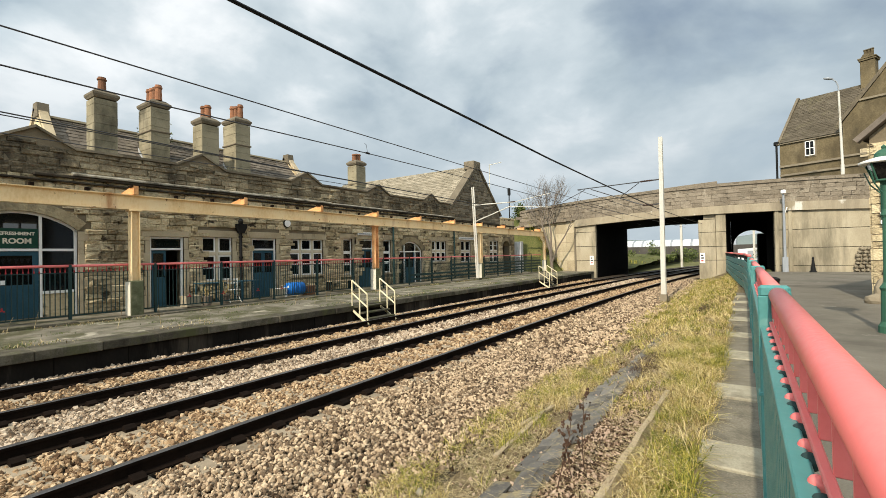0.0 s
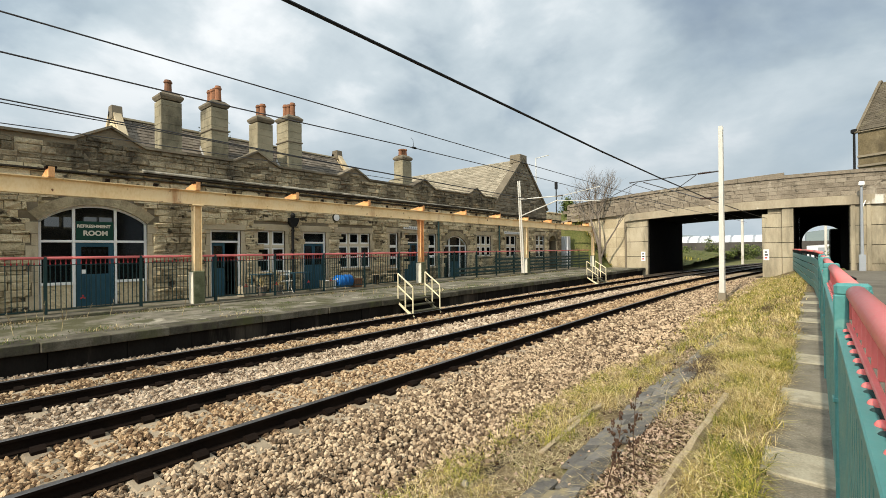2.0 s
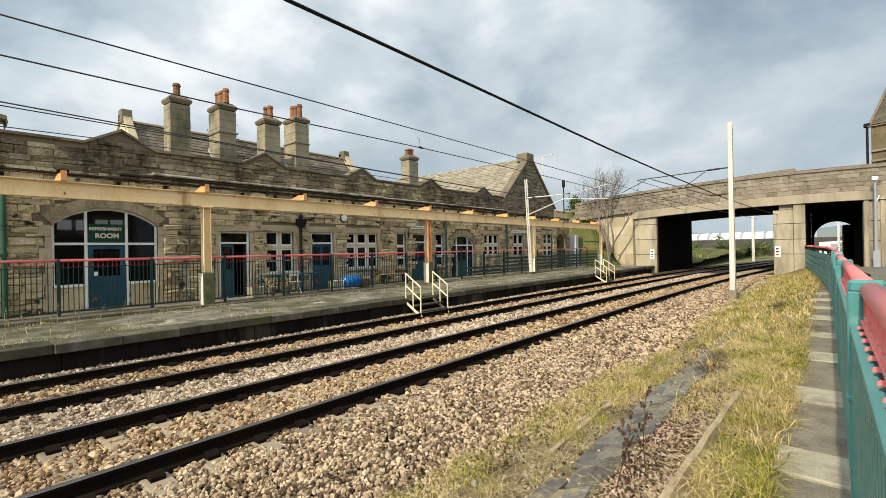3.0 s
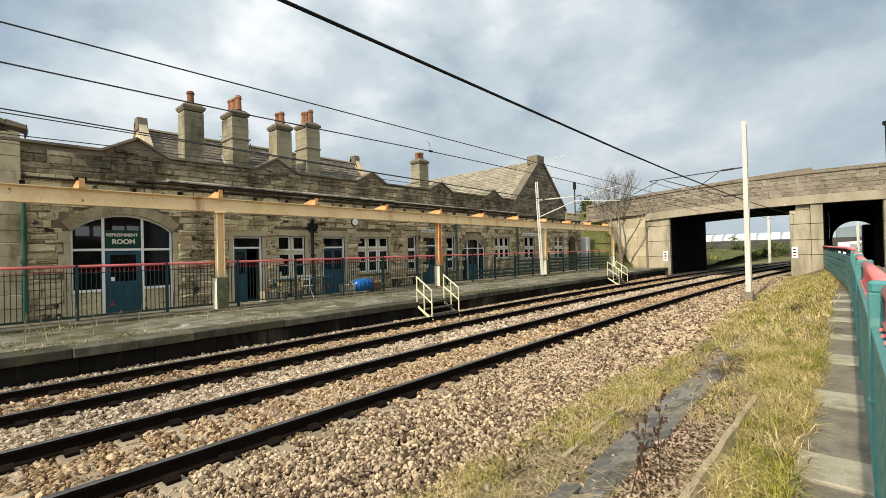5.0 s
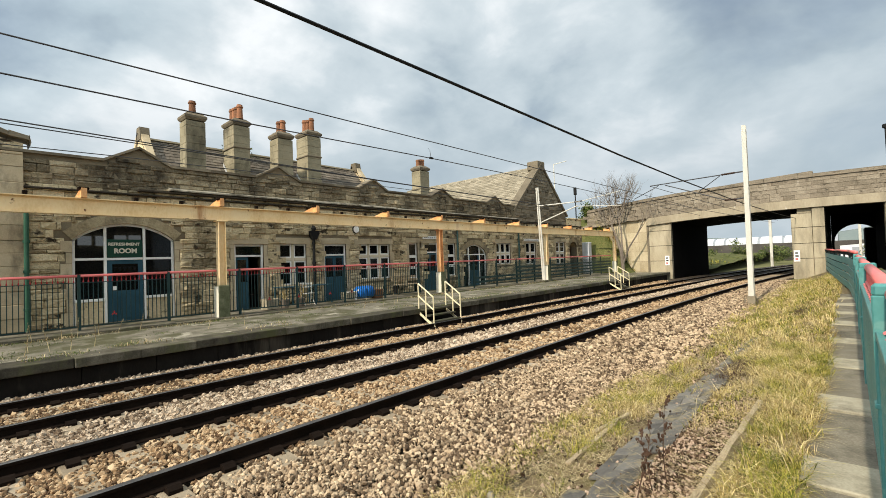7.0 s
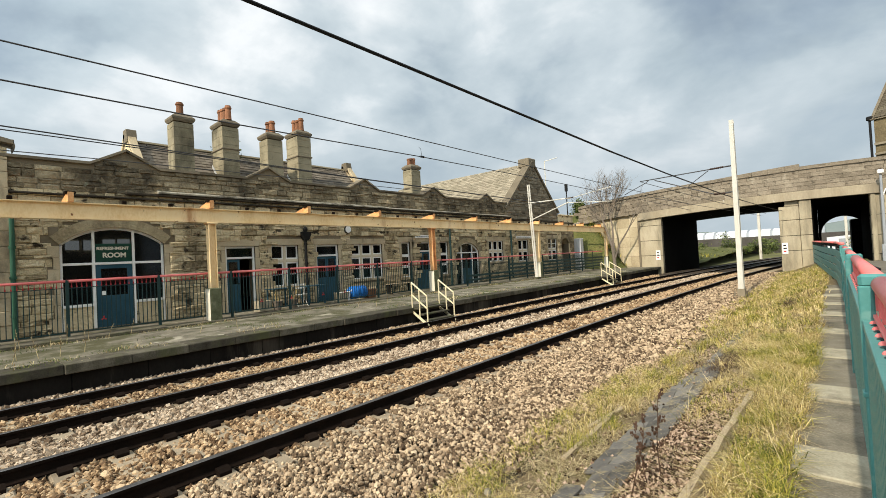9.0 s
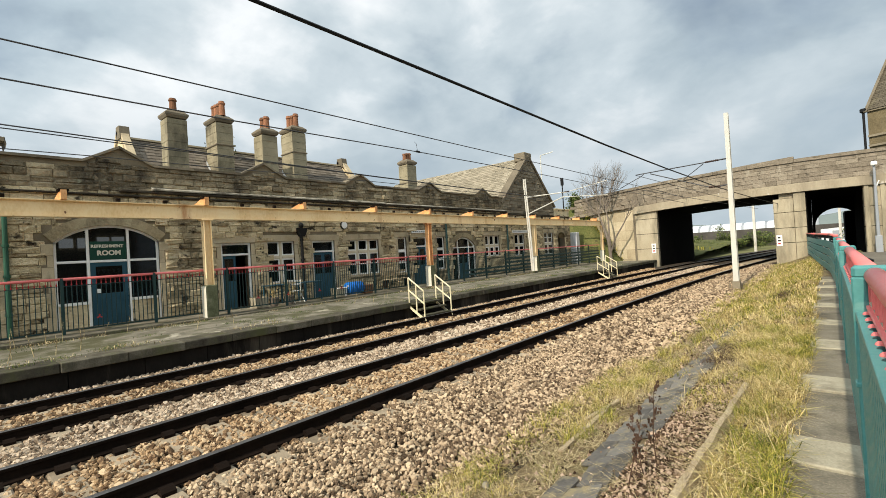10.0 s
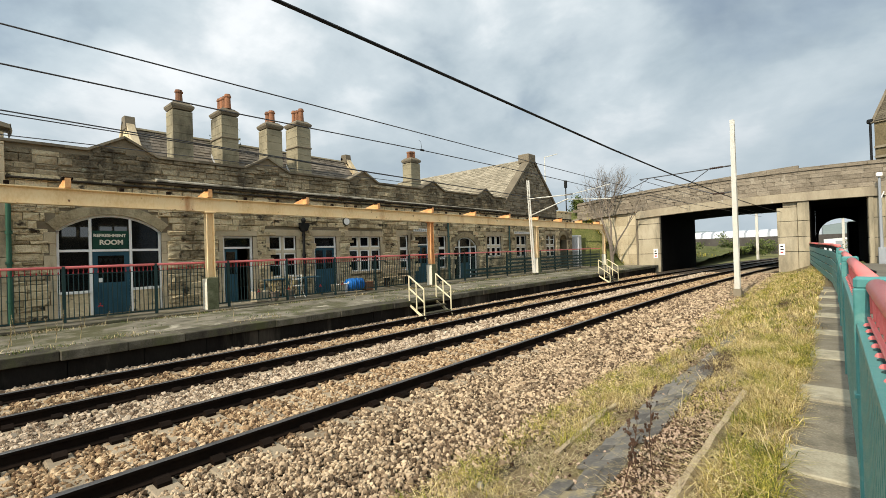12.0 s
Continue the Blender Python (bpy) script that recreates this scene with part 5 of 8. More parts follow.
# ---- platform fence ----
def fence_panel_mesh(slatted):
    """Meshes of one panel, 2.02 m long from its post, standing at z 0."""
    out = {}
    bm = bmesh.new()
    box(bm, -0.035, 0.035, -0.035, 0.035, 0, 1.46, 0.006)
    out["post"] = mesh_of("post", bm, M["dark_teal"])
    bm = bmesh.new()
    rod(bm, (0, 0.0, 1.43), (0, 2.02, 1.43), 0.034, seg=10)
    out["top_rail"] = mesh_of("top_rail", bm, M["red"], True)
    bm = bmesh.new()
    box(bm, -0.02, 0.02, 0.04, 1.98, 0.12, 0.15)
    out["bottom_rail"] = mesh_of("bottom_rail", bm, M["dark_teal"])
    bm = bmesh.new()
    box(bm, -0.008, 0.008, 0.04, 1.98, 1.245, 1.265)
    out["upper_rail"] = mesh_of("upper_rail", bm, M["dark_teal"])
    bm = bmesh.new()
    box(bm, -0.009, 0.009, -0.009, 0.009, 0.0, 1.12)
    out["bar"] = mesh_of("bar", bm, M["dark_teal"])
    bm = bmesh.new()
    lathe(bm, [(0.006, 0.0), (0.018, 0.03), (0.012, 0.06), (0.007, 0.08), (0.007, 0.15)], 6)
    out["finial"] = mesh_of("finial", bm, M["dark_red"])
    if slatted:
        bm = bmesh.new()
        box(bm, -0.012, 0.012, 0.05, 1.97, -0.055, 0.055)
        out["slat"] = mesh_of("slat", bm, M["dark_teal"])
    return out


def make_fence():
    kits = {False: fence_panel_mesh(False), True: fence_panel_mesh(True)}
    y = -14.07
    while y < 36.5:
        far = y > 18.2
        kit = kits[far]
        f = thing("railing", "dark teal railing panel with a red top rail and slats" if far else "dark teal railing panel with a red top rail and red finials", "railing", "railings along the platform", (-14.58, y, 0.345))
        for name in ("post", "top_rail", "bottom_rail", "upper_rail"):
            o = new(name, kit[name])
            o.parent = f
        n = 17 if far else 19
        for i in range(n):
            yy = 0.04 + (i + 0.5) * 1.94 / n
            o = new("bar", kit["bar"])
            o.parent, o.location = f, (0, yy, 0.14)
            if y < 16:
                o = new("finial", kit["finial"])
                o.parent, o.location = f, (0, yy, 1.25)
        if far:
            for k in range(4 if y > 22 else 2):
                o = new("slat", kit["slat"])
                o.parent, o.location = f, (0.022, 0, 0.3 + 0.22 * k)
        y += 2.03


make_fence()


# ---- steps down to the track ----
def make_steps(y, label, z0=-0.26):
    s = thing("track_steps", label, "steps", "steps down to the tracks", (-10.44, y, z0))
    s.scale = (0.8, 1.0, 0.97)
    rise = (0.30 - z0) / 3
    for i in range(3):
        bm = bmesh.new()
        box(bm, 0.25 * i, 0.25 * i + 0.3, -0.64, 0.64, rise * (2 - i) + rise - 0.05, rise * (2 - i) + rise, 0.008)
        part("tread", bm, M["coping"], s)
    for side in (-0.66, 0.66):
        bm = bmesh.new()
        prism(bm, [(-0.05, 0.40), (-0.05, 0.48), (0.85, 0.04), (0.85, -0.04), (0.78, -0.04)], "y", side - 0.012, side + 0.012)
        part("stringer", bm, M["yellow_paint"], s)
        bm = bmesh.new()
        r = 0.026
        top0, top1 = (-0.05, side, 1.42), (0.78, side, 0.98)
        rod(bm, top0, top1, r, seg=8)
        rod(bm, (-0.05, side, 1.0), (0.78, side, 0.56), r, seg=8)
        rod(bm, (-0.05, side, 0.4), top0, r, seg=8)
        rod(bm, (0.36, side, 0.2), (0.36, side, 1.2), r, seg=8)
        rod(bm, (0.78, side, 0.0), top1, r, seg=8)
        part("handrail", bm, M["yellow_paint"], s, "pale yellow tubular handrail")


make_steps(10.93, "short steps with pale yellow tubular handrails beside the track")
make_steps(26.7, "far steps with pale yellow handrails beside the track")


# ---- overhead line ----
def tube_path(bm, pts, r, seg=6):
    """One bent tube through the points."""
    pts = [Vector(p) for p in pts]
    rings = []
    for i, p in enumerate(pts):
        d = (pts[min(i + 1, len(pts) - 1)] - pts[max(i - 1, 0)]).normalized()
        a = d.cross(Vector((0, 0, 1)) if abs(d.z) < 0.9 else Vector((1, 0, 0))).normalized()
        b = d.cross(a)
        rings.append([bm.verts.new(p + (a * math.cos(2 * math.pi * k / seg) + b * math.sin(2 * math.pi * k / seg)) * r) for k in range(seg)])
    for p, q in zip(rings, rings[1:]):
        for k in range(seg):
            bm.faces.new((p[k], p[(k + 1) % seg], q[(k + 1) % seg], q[k]))
    bm.faces.new(rings[0][::-1])
    bm.faces.new(rings[-1])


def insulator(parent, a, b):
    a, b = Vector(a), Vector(b)
    bm = bmesh.new()
    for i in range(7):
        c = a.lerp(b, (i + 0.5) / 7)
        d = (b - a).normalized() * 0.014
        rod(bm, c - d, c + d, 0.043, 0.037, seg=10)
    rod(bm, a, b, 0.032, seg=8)
    part("insulator", bm, M["insulator"], parent, "dark ribbed insulator")


def make_masts():
    m = thing("overhead_mast", "pale galvanised steel mast with a cantilever arm over the track", "mast", "overhead line masts", (-2.78, 20.4, -0.2))
    lean = Vector((0.02, 0, 6.80))
    bm = bmesh.new()
    for s in (-1, 1):
        vs = []
        for z in (0.3, 6.80):
            o = lean * (z / 6.80)
            k = 1.0 - 0.25 * z / 6.80
            vs.append([bm.verts.new((o.x + dx * k, s * 0.13 * k + dy, z)) for dx, dy in ((-0.09, -0.02), (0.09, -0.02), (0.09, 0.02), (-0.09, 0.02))])
        for i in range(4):
            bm.faces.new((vs[0][i], vs[0][(i + 1) % 4], vs[1][(i + 1) % 4], vs[1][i]))
        bm.faces.new(vs[1])
    vs = []
    for z in (0.3, 6.78):
        o = lean * (z / 6.80)
        vs.append([bm.verts.new((o.x + dx, dy, z)) for dx, dy in ((-0.02, -0.12), (0.02, -0.12), (0.02, 0.12), (-0.02, 0.12))])
    for i in range(4):
        bm.faces.new((vs[0][i], vs[0][(i + 1) % 4], vs[1][(i + 1) % 4], vs[1][i]))
    bmesh.ops.recalc_face_normals(bm, faces=bm.faces)
    part("pole", bm, M["mast_paint"], m)
    bm = bmesh.new()
    box(bm, -0.3, 0.3, -0.3, 0.3, -0.3, 0.0, 0.03)
    part("footing", bm, M["coping"], m, "concrete footing")
    bm = bmesh.new()
    box(bm, -0.13, 0.13, -0.14, 0.14, 0.0, 0.31, 0.01)
    for sx in (-0.2, 0.2):
        rod(bm, (sx, -0.18, 0.0), (sx, -0.18, 0.22), 0.025, seg=8)
    part("base_plate", bm, M["dark_stone"], m, "dark rusty foot with holding-down bolts")
    bm = bmesh.new()
    W = lambda x, y, z: (x + 2.78, y - 20.4, z + 0.2)
    tube_path(bm, [W(-3.55, 20.4, 4.837), W(-6.25, 20.4, 4.758)], 0.022)
    tube_path(bm, [W(-3.5, 20.4, 3.84), W(-5.65, 20.4, 4.72)], 0.022)
    tube_path(bm, [W(-4.38, 20.4, 4.28), W(-3.63, 20.4, 4.80)], 0.016)
    tube_path(bm, [W(-6.94, 20.4, 4.27), W(-6.03, 20.4, 4.66), W(-5.9, 20.4, 4.74)], 0.016)
    tube_path(bm, [W(-2.8, 20.4, 4.86), W(-3.15, 20.4, 4.85)], 0.03)
    tube_path(bm, [W(-2.8, 20.4, 3.86), W(-3.12, 20.4, 3.82)], 0.03)
    part("cantilever", bm, M["grey_wire"], m, "thin steel cantilever tubes")
    insulator(m, W(-3.12, 20.4, 4.852), W(-3.57, 20.4, 4.838))
    insulator(m, W(-3.1, 20.4, 3.82), W(-3.5, 20.4, 3.83))
    # mast on the far platform
    m = thing("overhead_mast", "grey steel mast on the far platform with short arms", "mast", "overhead line masts", (-13.87, 24.4, 0.3))
    bm = bmesh.new()
    lean = Vector((-0.24, 0, 5.85))
    for s in (-1, 1):
        rod(bm, (s * 0.06, 0, 0), (s * 0.06 + lean.x, 0, lean.z), 0.055, 0.045, seg=6)
    box(bm, -0.1, 0.1, -0.02, 0.02, 0, 0.6)
    part("pole", bm, M["mast_paint"], m)
    bm = bmesh.new()
    box(bm, -0.2, 0.2, -0.2, 0.2, -0.1, 0.12, 0.02)
    part("footing", bm, M["coping"], m)
    W = lambda x, y, z: (x + 13.87, y - 24.4, z - 0.3)
    bm = bmesh.new()
    tube_path(bm, [W(-14.0, 24.4, 5.0), W(-11.3, 24.4, 4.98)], 0.035)
    tube_path(bm, [W(-14.0, 24.4, 3.95), W(-11.5, 24.4, 4.75)], 0.035)
    tube_path(bm, [W(-11.5, 24.4, 4.95), W(-9.0, 24.4, 5.3)], 0.02)
    tube_path(bm, [W(-11.5, 24.4, 4.72), W(-9.0, 24.4, 4.5)], 0.02)
    part("cantilever", bm, M["mast_paint"], m)
    insulator(m, W(-11.7, 24.4, 4.98), W(-11.2, 24.4, 5.0))
    # masts far beyond the bridge
    for x, y, h in ((-6.8, 66, 6.3), (1.2, 78, 6.2), (-3.2, 95, 6.0)):
        m = thing("overhead_mast", "distant pale mast seen through the bridge", "mast", "overhead line masts", (x, y, -0.3))
        bm = bmesh.new()
        box(bm, -0.14, 0.14, -0.14, 0.14, 0, h, 0.02)
        part("pole", bm, M["mast_paint"], m)
        bm = bmesh.new()
        rod(bm, (0, 0, h - 0.6), (-2.4, 0, h - 0.5), 0.04, seg=6)
        part("cantilever", bm, M["mast_paint"], m)


make_masts()


def make_wire(label, pts, r, mat_key):
    bm = bmesh.new()
    tube_path(bm, pts, r)
    tagged(part("overhead_wire", bm, M[mat_key]), label, "cable", "overhead wires")


def sag(p, q, drop, n=12):
    p, q = Vector(p), Vector(q)
    return [p.lerp(q, i / n) - Vector((0, 0, drop * 4 * (i / n) * (1 - i / n))) for i in range(n + 1)]


make_wire("thick black overhead cable running to a mast", [(-3.2, -25, 4.25), (-3.21, -10, 4.0), (-3.22, 0, 3.887), (-3.22, 4.3, 3.838), (-3.22, 8.8, 3.785), (-3.22, 13, 3.775), (-3.23, 20.4, 3.812)], 0.0165, "black")
make_wire("black cable going on from the mast under the bridge", sag((-3.23, 20.4, 3.81), (-2.2, 46, 4.0), 0.1), 0.0165, "black")
make_wire("thin grey upper catenary wire", sag((-8.9, -20, 5.36), (-8.9, 24.4, 5.325), 0.0, 6), 0.013, "grey_wire")
make_wire("thin grey upper catenary wire", sag((-8.9, 24.4, 5.325), (-7.6, 44, 4.55), -0.12), 0.013, "grey_wire")
make_wire("thin grey contact wire", [(-8.9, -20, 4.75), (-8.9, 4, 4.765), (-8.9, 9.4, 4.845), (-8.9, 17, 4.885), (-8.9, 24.4, 4.86)], 0.013, "grey_wire")
make_wire("thin grey contact wire", sag((-8.9, 24.4, 4.86), (-7.8, 44, 4.35), -0.05), 0.013, "grey_wire")
make_wire("thin dark feeder wire near the station", [(-13.0, -20, 5.38), (-13.0, 0.7, 5.13), (-13.0, 4.6, 5.06), (-13.0, 11, 4.96), (-13.0, 24.4, 4.86)], 0.016, "grey_wire")
make_wire("thin dark feeder wire near the station", [(-13.0, -20, 5.2), (-13.0, 0.7, 5.05), (-13.0, 4.6, 5.02), (-13.0, 11, 4.94), (-13.0, 24.4, 4.85)], 0.013, "grey_wire")
make_wire("thin dark wire just above the parapet line", [(-13.0, -20, 4.4), (-13.0, 1.0, 4.61), (-13.0, 2.6, 4.645), (-13.0, 11.6, 4.75), (-13.0, 24.4, 4.73)], 0.011, "grey_wire")
make_wire("loose dropper standing up from the contact wire", [(-8.9, 9.30, 5.12), (-8.9, 9.38, 5.08), (-8.9, 9.42, 4.85)], 0.006, "grey_wire")
make_wire("small dark clip on the contact wire", [(-8.9, 9.36, 4.85), (-8.9, 9.50, 4.85)], 0.03, "black")
make_wire("thin wire over the near track", sag((-6.25, 20.4, 4.75), (-4.2, 46, 4.2), 0.05), 0.011, "grey_wire")
make_wire("thin wire over the near track", sag((-6.2, 20.4, 4.12), (-4.4, 46, 4.0), 0.0), 0.011, "grey_wire")


# ---- near railing ----
def make_near_railing():
    def flat(name, x0, x1, y0, y1, z0, z1, mat_key, bevel=0.002):
        bm = bmesh.new()
        box(bm, x0, x1, y0, y1, z0, z1, bevel)
        return mesh_of(name, bm, M[mat_key])
    # flat pickets stand across the line of the rail: teal below, red between the channel and the tube
    red_bar = flat("red_bar", 0.006, 0.04, -0.005, 0.005, 0.0, 0.16, "red")
    teal_bar = flat("bar", -0.045, -0.034, -0.034, 0.034, 0.0, 0.98, "teal", 0.003)
    bm = bmesh.new()
    bmesh.ops.create_uvsphere(bm, u_segments=12, v_segments=8, radius=0.017)
    disc_red = mesh_of("ball", bm, M["red"], True)
    bm = bmesh.new()
    bmesh.ops.create_uvsphere(bm, u_segments=12, v_segments=8, radius=0.019)
    disc_teal = mesh_of("ball", bm, M["dark_teal"], True)

    def panel(y0, y1, x0, x1, label):
        f = thing("railing", label, "railing", "railing beside the forecourt", (x0, y0, 0.335))
        d = Vector((x1 - x0, y1 - y0, 0))
        L = d.length
        f.rotation_euler = (0, 0, math.atan2(-d.x, d.y))
        bm = bmesh.new()
        rod(bm, (0.032, 0.03, 1.275), (0.032, L - 0.03, 1.275), 0.043, seg=28)
        part("top_rail", bm, M["red"], f, "thick faded red tubular top rail", smooth=True)
        bm = bmesh.new()
        box(bm, -0.01, 0.008, 0.03, L - 0.03, 1.116, 1.132, 0.003)
        part("upper_rail", bm, M["red"], f, "thin pale red flat rail")
        bm = bmesh.new()
        box(bm, -0.05, -0.012, 0.03, L - 0.03, 1.06, 1.1, 0.004)
        part("teal_rail", bm, M["teal"], f, "flat-topped teal channel rail")
        bm = bmesh.new()
        box(bm, -0.045, -0.012, 0.03, L - 0.03, 0.08, 0.12, 0.003)
        part("teal_rail", bm, M["teal"], f)
        n = max(3, int(L / 0.186))
        step = (L - 0.12) / n
        for i in range(n):
            yy = 0.06 + (i + 0.5) * step
            for name, me, xx, dy, z in (("red_bar", red_bar, 0, 0, 1.126), ("ball", disc_red, -0.012, step * 0.12, 1.098), ("ball", disc_teal, -0.012, -step * 0.22, 1.09)):
                o = new(name, me)
                o.parent, o.location = f, (xx, yy + dy, z)
            for dy in (-step * 0.25, step * 0.25):
                o = new("bar", teal_bar)
                o.parent, o.location = f, (0, yy + dy, 0.09)
        # post with a collar that holds the top rail
        bm = bmesh.new()
        box(bm, -0.058, 0.002, L - 0.03, L + 0.03, 0.0, 1.27, 0.006)
        p = part("post", bm, M["teal"], f, "square teal post")
        bm = bmesh.new()
        box(bm, -0.056, 0.088, L - 0.028, L + 0.028, 1.262, 1.328, 0.014)
        box(bm, 0.072, 0.09, L - 0.028, L + 0.028, 1.2, 1.3, 0.008)
        part("collar", bm, M["teal"], p, "teal bracket clasping the red tube")
        bm = bmesh.new()
        rod(bm, (0.086, L, 1.235), (0.1, L, 1.235), 0.012, seg=6)
        part("bolt", bm, M["rail"], p)
        bm = bmesh.new()
        box(bm, -0.066, 0.008, L - 0.038, L + 0.038, 0.72, 0.745, 0.004)
        part("band", bm, M["teal"], p)
    ys = [-11.55, -7.9, -4.25, -0.6, 3.05, 6.7, 10.4, 14.25]
    for a, b in zip(ys, ys[1:]):
        panel(a, b, 0.13, 0.13, "faded red tubular rail over teal bars beside the forecourt")
    # slatted run that turns towards the bridge pier
    pts = [(0.13, 14.3), (0.0, 20.0), (-0.45, 27.0), (-1.08, 37.9)]
    for (xa, ya), (xb, yb) in zip(pts, pts[1:]):
        f = thing("railing", "teal slatted railing with a red top rail near the bridge", "railing", "railing beside the forecourt", (xa, ya, 0.3))
        d = Vector((xb - xa, yb - ya, 0))
        L = d.length
        f.rotation_euler = (0, 0, math.atan2(-d.x, d.y))
        bm = bmesh.new()
        rod(bm, (0, 0, 1.40), (0, L, 1.40), 0.04, seg=12)
        part("top_rail", bm, M["red"], f, "faded red tubular top rail", smooth=True)
        for k in range(4):
            bm = bmesh.new()
            box(bm, -0.03, 0.0, 0, L, 0.12 + 0.275 * k, 0.12 + 0.275 * k + 0.235, 0.006)
            part("slat", bm, M["teal"], f)
        n = int(L / 2)
        for i in range(n + 1):
            bm = bmesh.new()
            box(bm, 0.001, 0.06, i * L / max(1, n) - 0.03, i * L / max(1, n) + 0.03, 0, 1.37, 0.005)
            part("post", bm, M["dark_teal"], f)
        for i in range(int(L / 0.45)):
            bm = bmesh.new()
            box(bm, -0.035, 0.035, 0.2 + 0.45 * i, 0.34 + 0.45 * i, 1.26, 1.36, 0.01)
            part("clamp", bm, M["black"], f)


make_near_railing()


# ---- bank: sheeting, timber, stones ----
def make_bank_things():
    strip = thing("tile_strip", "strip of old grey overlapping tiles lying on the bank", "tiles")
    y = 2.2
    while y < 11.0:
        x0 = -1.76 + 0.035 * max(0, y - 6) + 0.03 * math.sin(y * 1.7)
        for k in range(3 if y < 8 else 2):
            if rng.random() < 0.08:
                continue
            cx = x0 + 0.08 + 0.15 * k + rng.uniform(-0.012, 0.012)
            slope = math.degrees(math.atan2(bank_z(cx + 0.15) - bank_z(cx - 0.15), 0.3))
            bm = bmesh.new()
            # a slip with a scalloped lower edge
            edge = [(0.085 * math.sin(-1.5 + 3.0 * i / 8), -0.14 - 0.02 * math.cos(-1.5 + 3.0 * i / 8)) for i in range(9)]
            prism(bm, edge + [(0.084, 0.15), (-0.084, 0.15)], "z", -0.008, 0.008)
            o = part("tile", bm, M["mat_grey"], strip)
            o.matrix_local = pose(cx, y, bank_z(cx) + 0.014, rng.uniform(3, 7), -slope + rng.uniform(-4, 4), rng.uniform(-5, 5))
        y += rng.uniform(0.19, 0.22)
    t = thing("timber_edging", "old split timber edging board in the grass", "timber")
    bm = bmesh.new()
    pts = [(-0.79 + 0.006 * k + 0.004 * math.sin(k * 2.3), 2.3 + 0.24 * k) for k in range(14)]
    rings = []
    for i, (x, y) in enumerate(pts):
        z = bank_z(x)
        rings.append([bm.verts.new((x + dx, y, z + dz)) for dx, dz in ((-0.04, -0.06), (0.032, -0.06), (0.042, 0.02), (0.022, 0.072 + 0.008 * math.sin(i * 1.9)), (-0.02, 0.076 + 0.007 * math.sin(i * 2.7)), (-0.046, 0.025))])
    for p, q in zip(rings, rings[1:]):
        for i in range(6):
            bm.faces.new((p[i], p[(i + 1) % 6], q[(i + 1) % 6], q[i]))
    bm.faces.new(rings[0])
    bm.faces.new(rings[-1][::-1])
    bmesh.ops.recalc_face_normals(bm, faces=bm.faces)
    part("board", bm, M["timber"], t)
    for x, y, ln, turn, lab in ((-2.18, 5.25, 0.5, -8, "short pale plank lying at the edge of the ballast"), (-2.1, 4.6, 0.62, 1, "weathered pale lath lying beside the ballast")):
        t = thing("plank", lab, "timber")
        bm = bmesh.new()
        box(bm, -0.03, 0.03, -ln, ln, -0.014, 0.014, 0.005)
        bmesh.ops.transform(bm, verts=bm.verts, matrix=pose(x, y, bank_z(x) + 0.035, 1, -8, turn))
        part("board", bm, M["timber"], t)
    t = thing("white_stone", "rounded white stone at the foot of the bank", "stone", "", (-2.36, 3.1, bank_z(-2.36) + 0.03))
    bm = bmesh.new()
    bmesh.ops.create_icosphere(bm, subdivisions=2, radius=0.036)
    for v in bm.verts:
        v.co *= 1 + 0.25 * noise.noise(v.co * 22)
    part("stone", bm, M["slab_pale"], t)


make_bank_things()


# ---- ballast stones ----
def rocks(name, count, x0, x1, y0, y1, size, material, label, faces8=False, seed=1, keep=None, height=None, sink=0.3):
    """Crushed stones joined in one mesh, lying on the bed."""
    r = np.random.RandomState(seed)
    if faces8:
        base = np.array([(sx, sy, sz) for sx in (-1, 1) for sy in (-1, 1) for sz in (-1, 1)], float) * 0.62
        f = np.array([(0, 1, 3), (0, 3, 2), (4, 6, 7), (4, 7, 5), (0, 4, 5), (0, 5, 1), (2, 3, 7), (2, 7, 6), (0, 2, 6), (0, 6, 4), (1, 5, 7), (1, 7, 3)])
    else:
        bm = bmesh.new()
        bmesh.ops.create_icosphere(bm, subdivisions=1, radius=0.9)
        base = np.array([v.co[:] for v in bm.verts])
        f = np.array([[v.index for v in q.verts] for q in bm.faces])
        bm.free()
    x = r.uniform(x0, x1, count)
    y = r.uniform(0, 1, count)
    y = y0 + (y1 - y0) * y
    if keep is not None:
        ok = keep(x, y, r)
        x, y = x[ok], y[ok]
    n = len(x)
    zg = np.array([height(a, b) if height else bank_z(a) for a, b in zip(x, y)])
    s = size * r.uniform(0.6, 1.35, (n, 1))
    stretchv = r.uniform(0.5, 1.45, (n, 3))
    v = base[None] * (1 + r.uniform(-0.28, 0.28, (n, len(base), 1))) * stretchv[:, None] * s[:, None]
    q = r.normal(size=(n, 4))
    q /= np.linalg.norm(q, axis=1, keepdims=True)
    w, a, b, c = q.T
    rot = np.stack([np.stack([1 - 2 * (b * b + c * c), 2 * (a * b - c * w), 2 * (a * c + b * w)], -1),
                    np.stack([2 * (a * b + c * w), 1 - 2 * (a * a + c * c), 2 * (b * c - a * w)], -1),
                    np.stack([2 * (a * c - b * w), 2 * (b * c + a * w), 1 - 2 * (a * a + b * b)], -1)], 1)
    v = np.einsum("nij,nkj->nki", rot, v)
    v += np.stack([x, y, zg + s[:, 0] * (0.5 - sink) + r.uniform(-0.02, 0.022, n)], -1)[:, None]
    faces = (f[None] + (np.arange(n) * len(base))[:, None, None]).reshape(-1, 3)
    ob = new(name, bulk_mesh(name, v.reshape(-1, 3), faces, material))
    return tagged(ob, label, "ballast", kind="stuff")


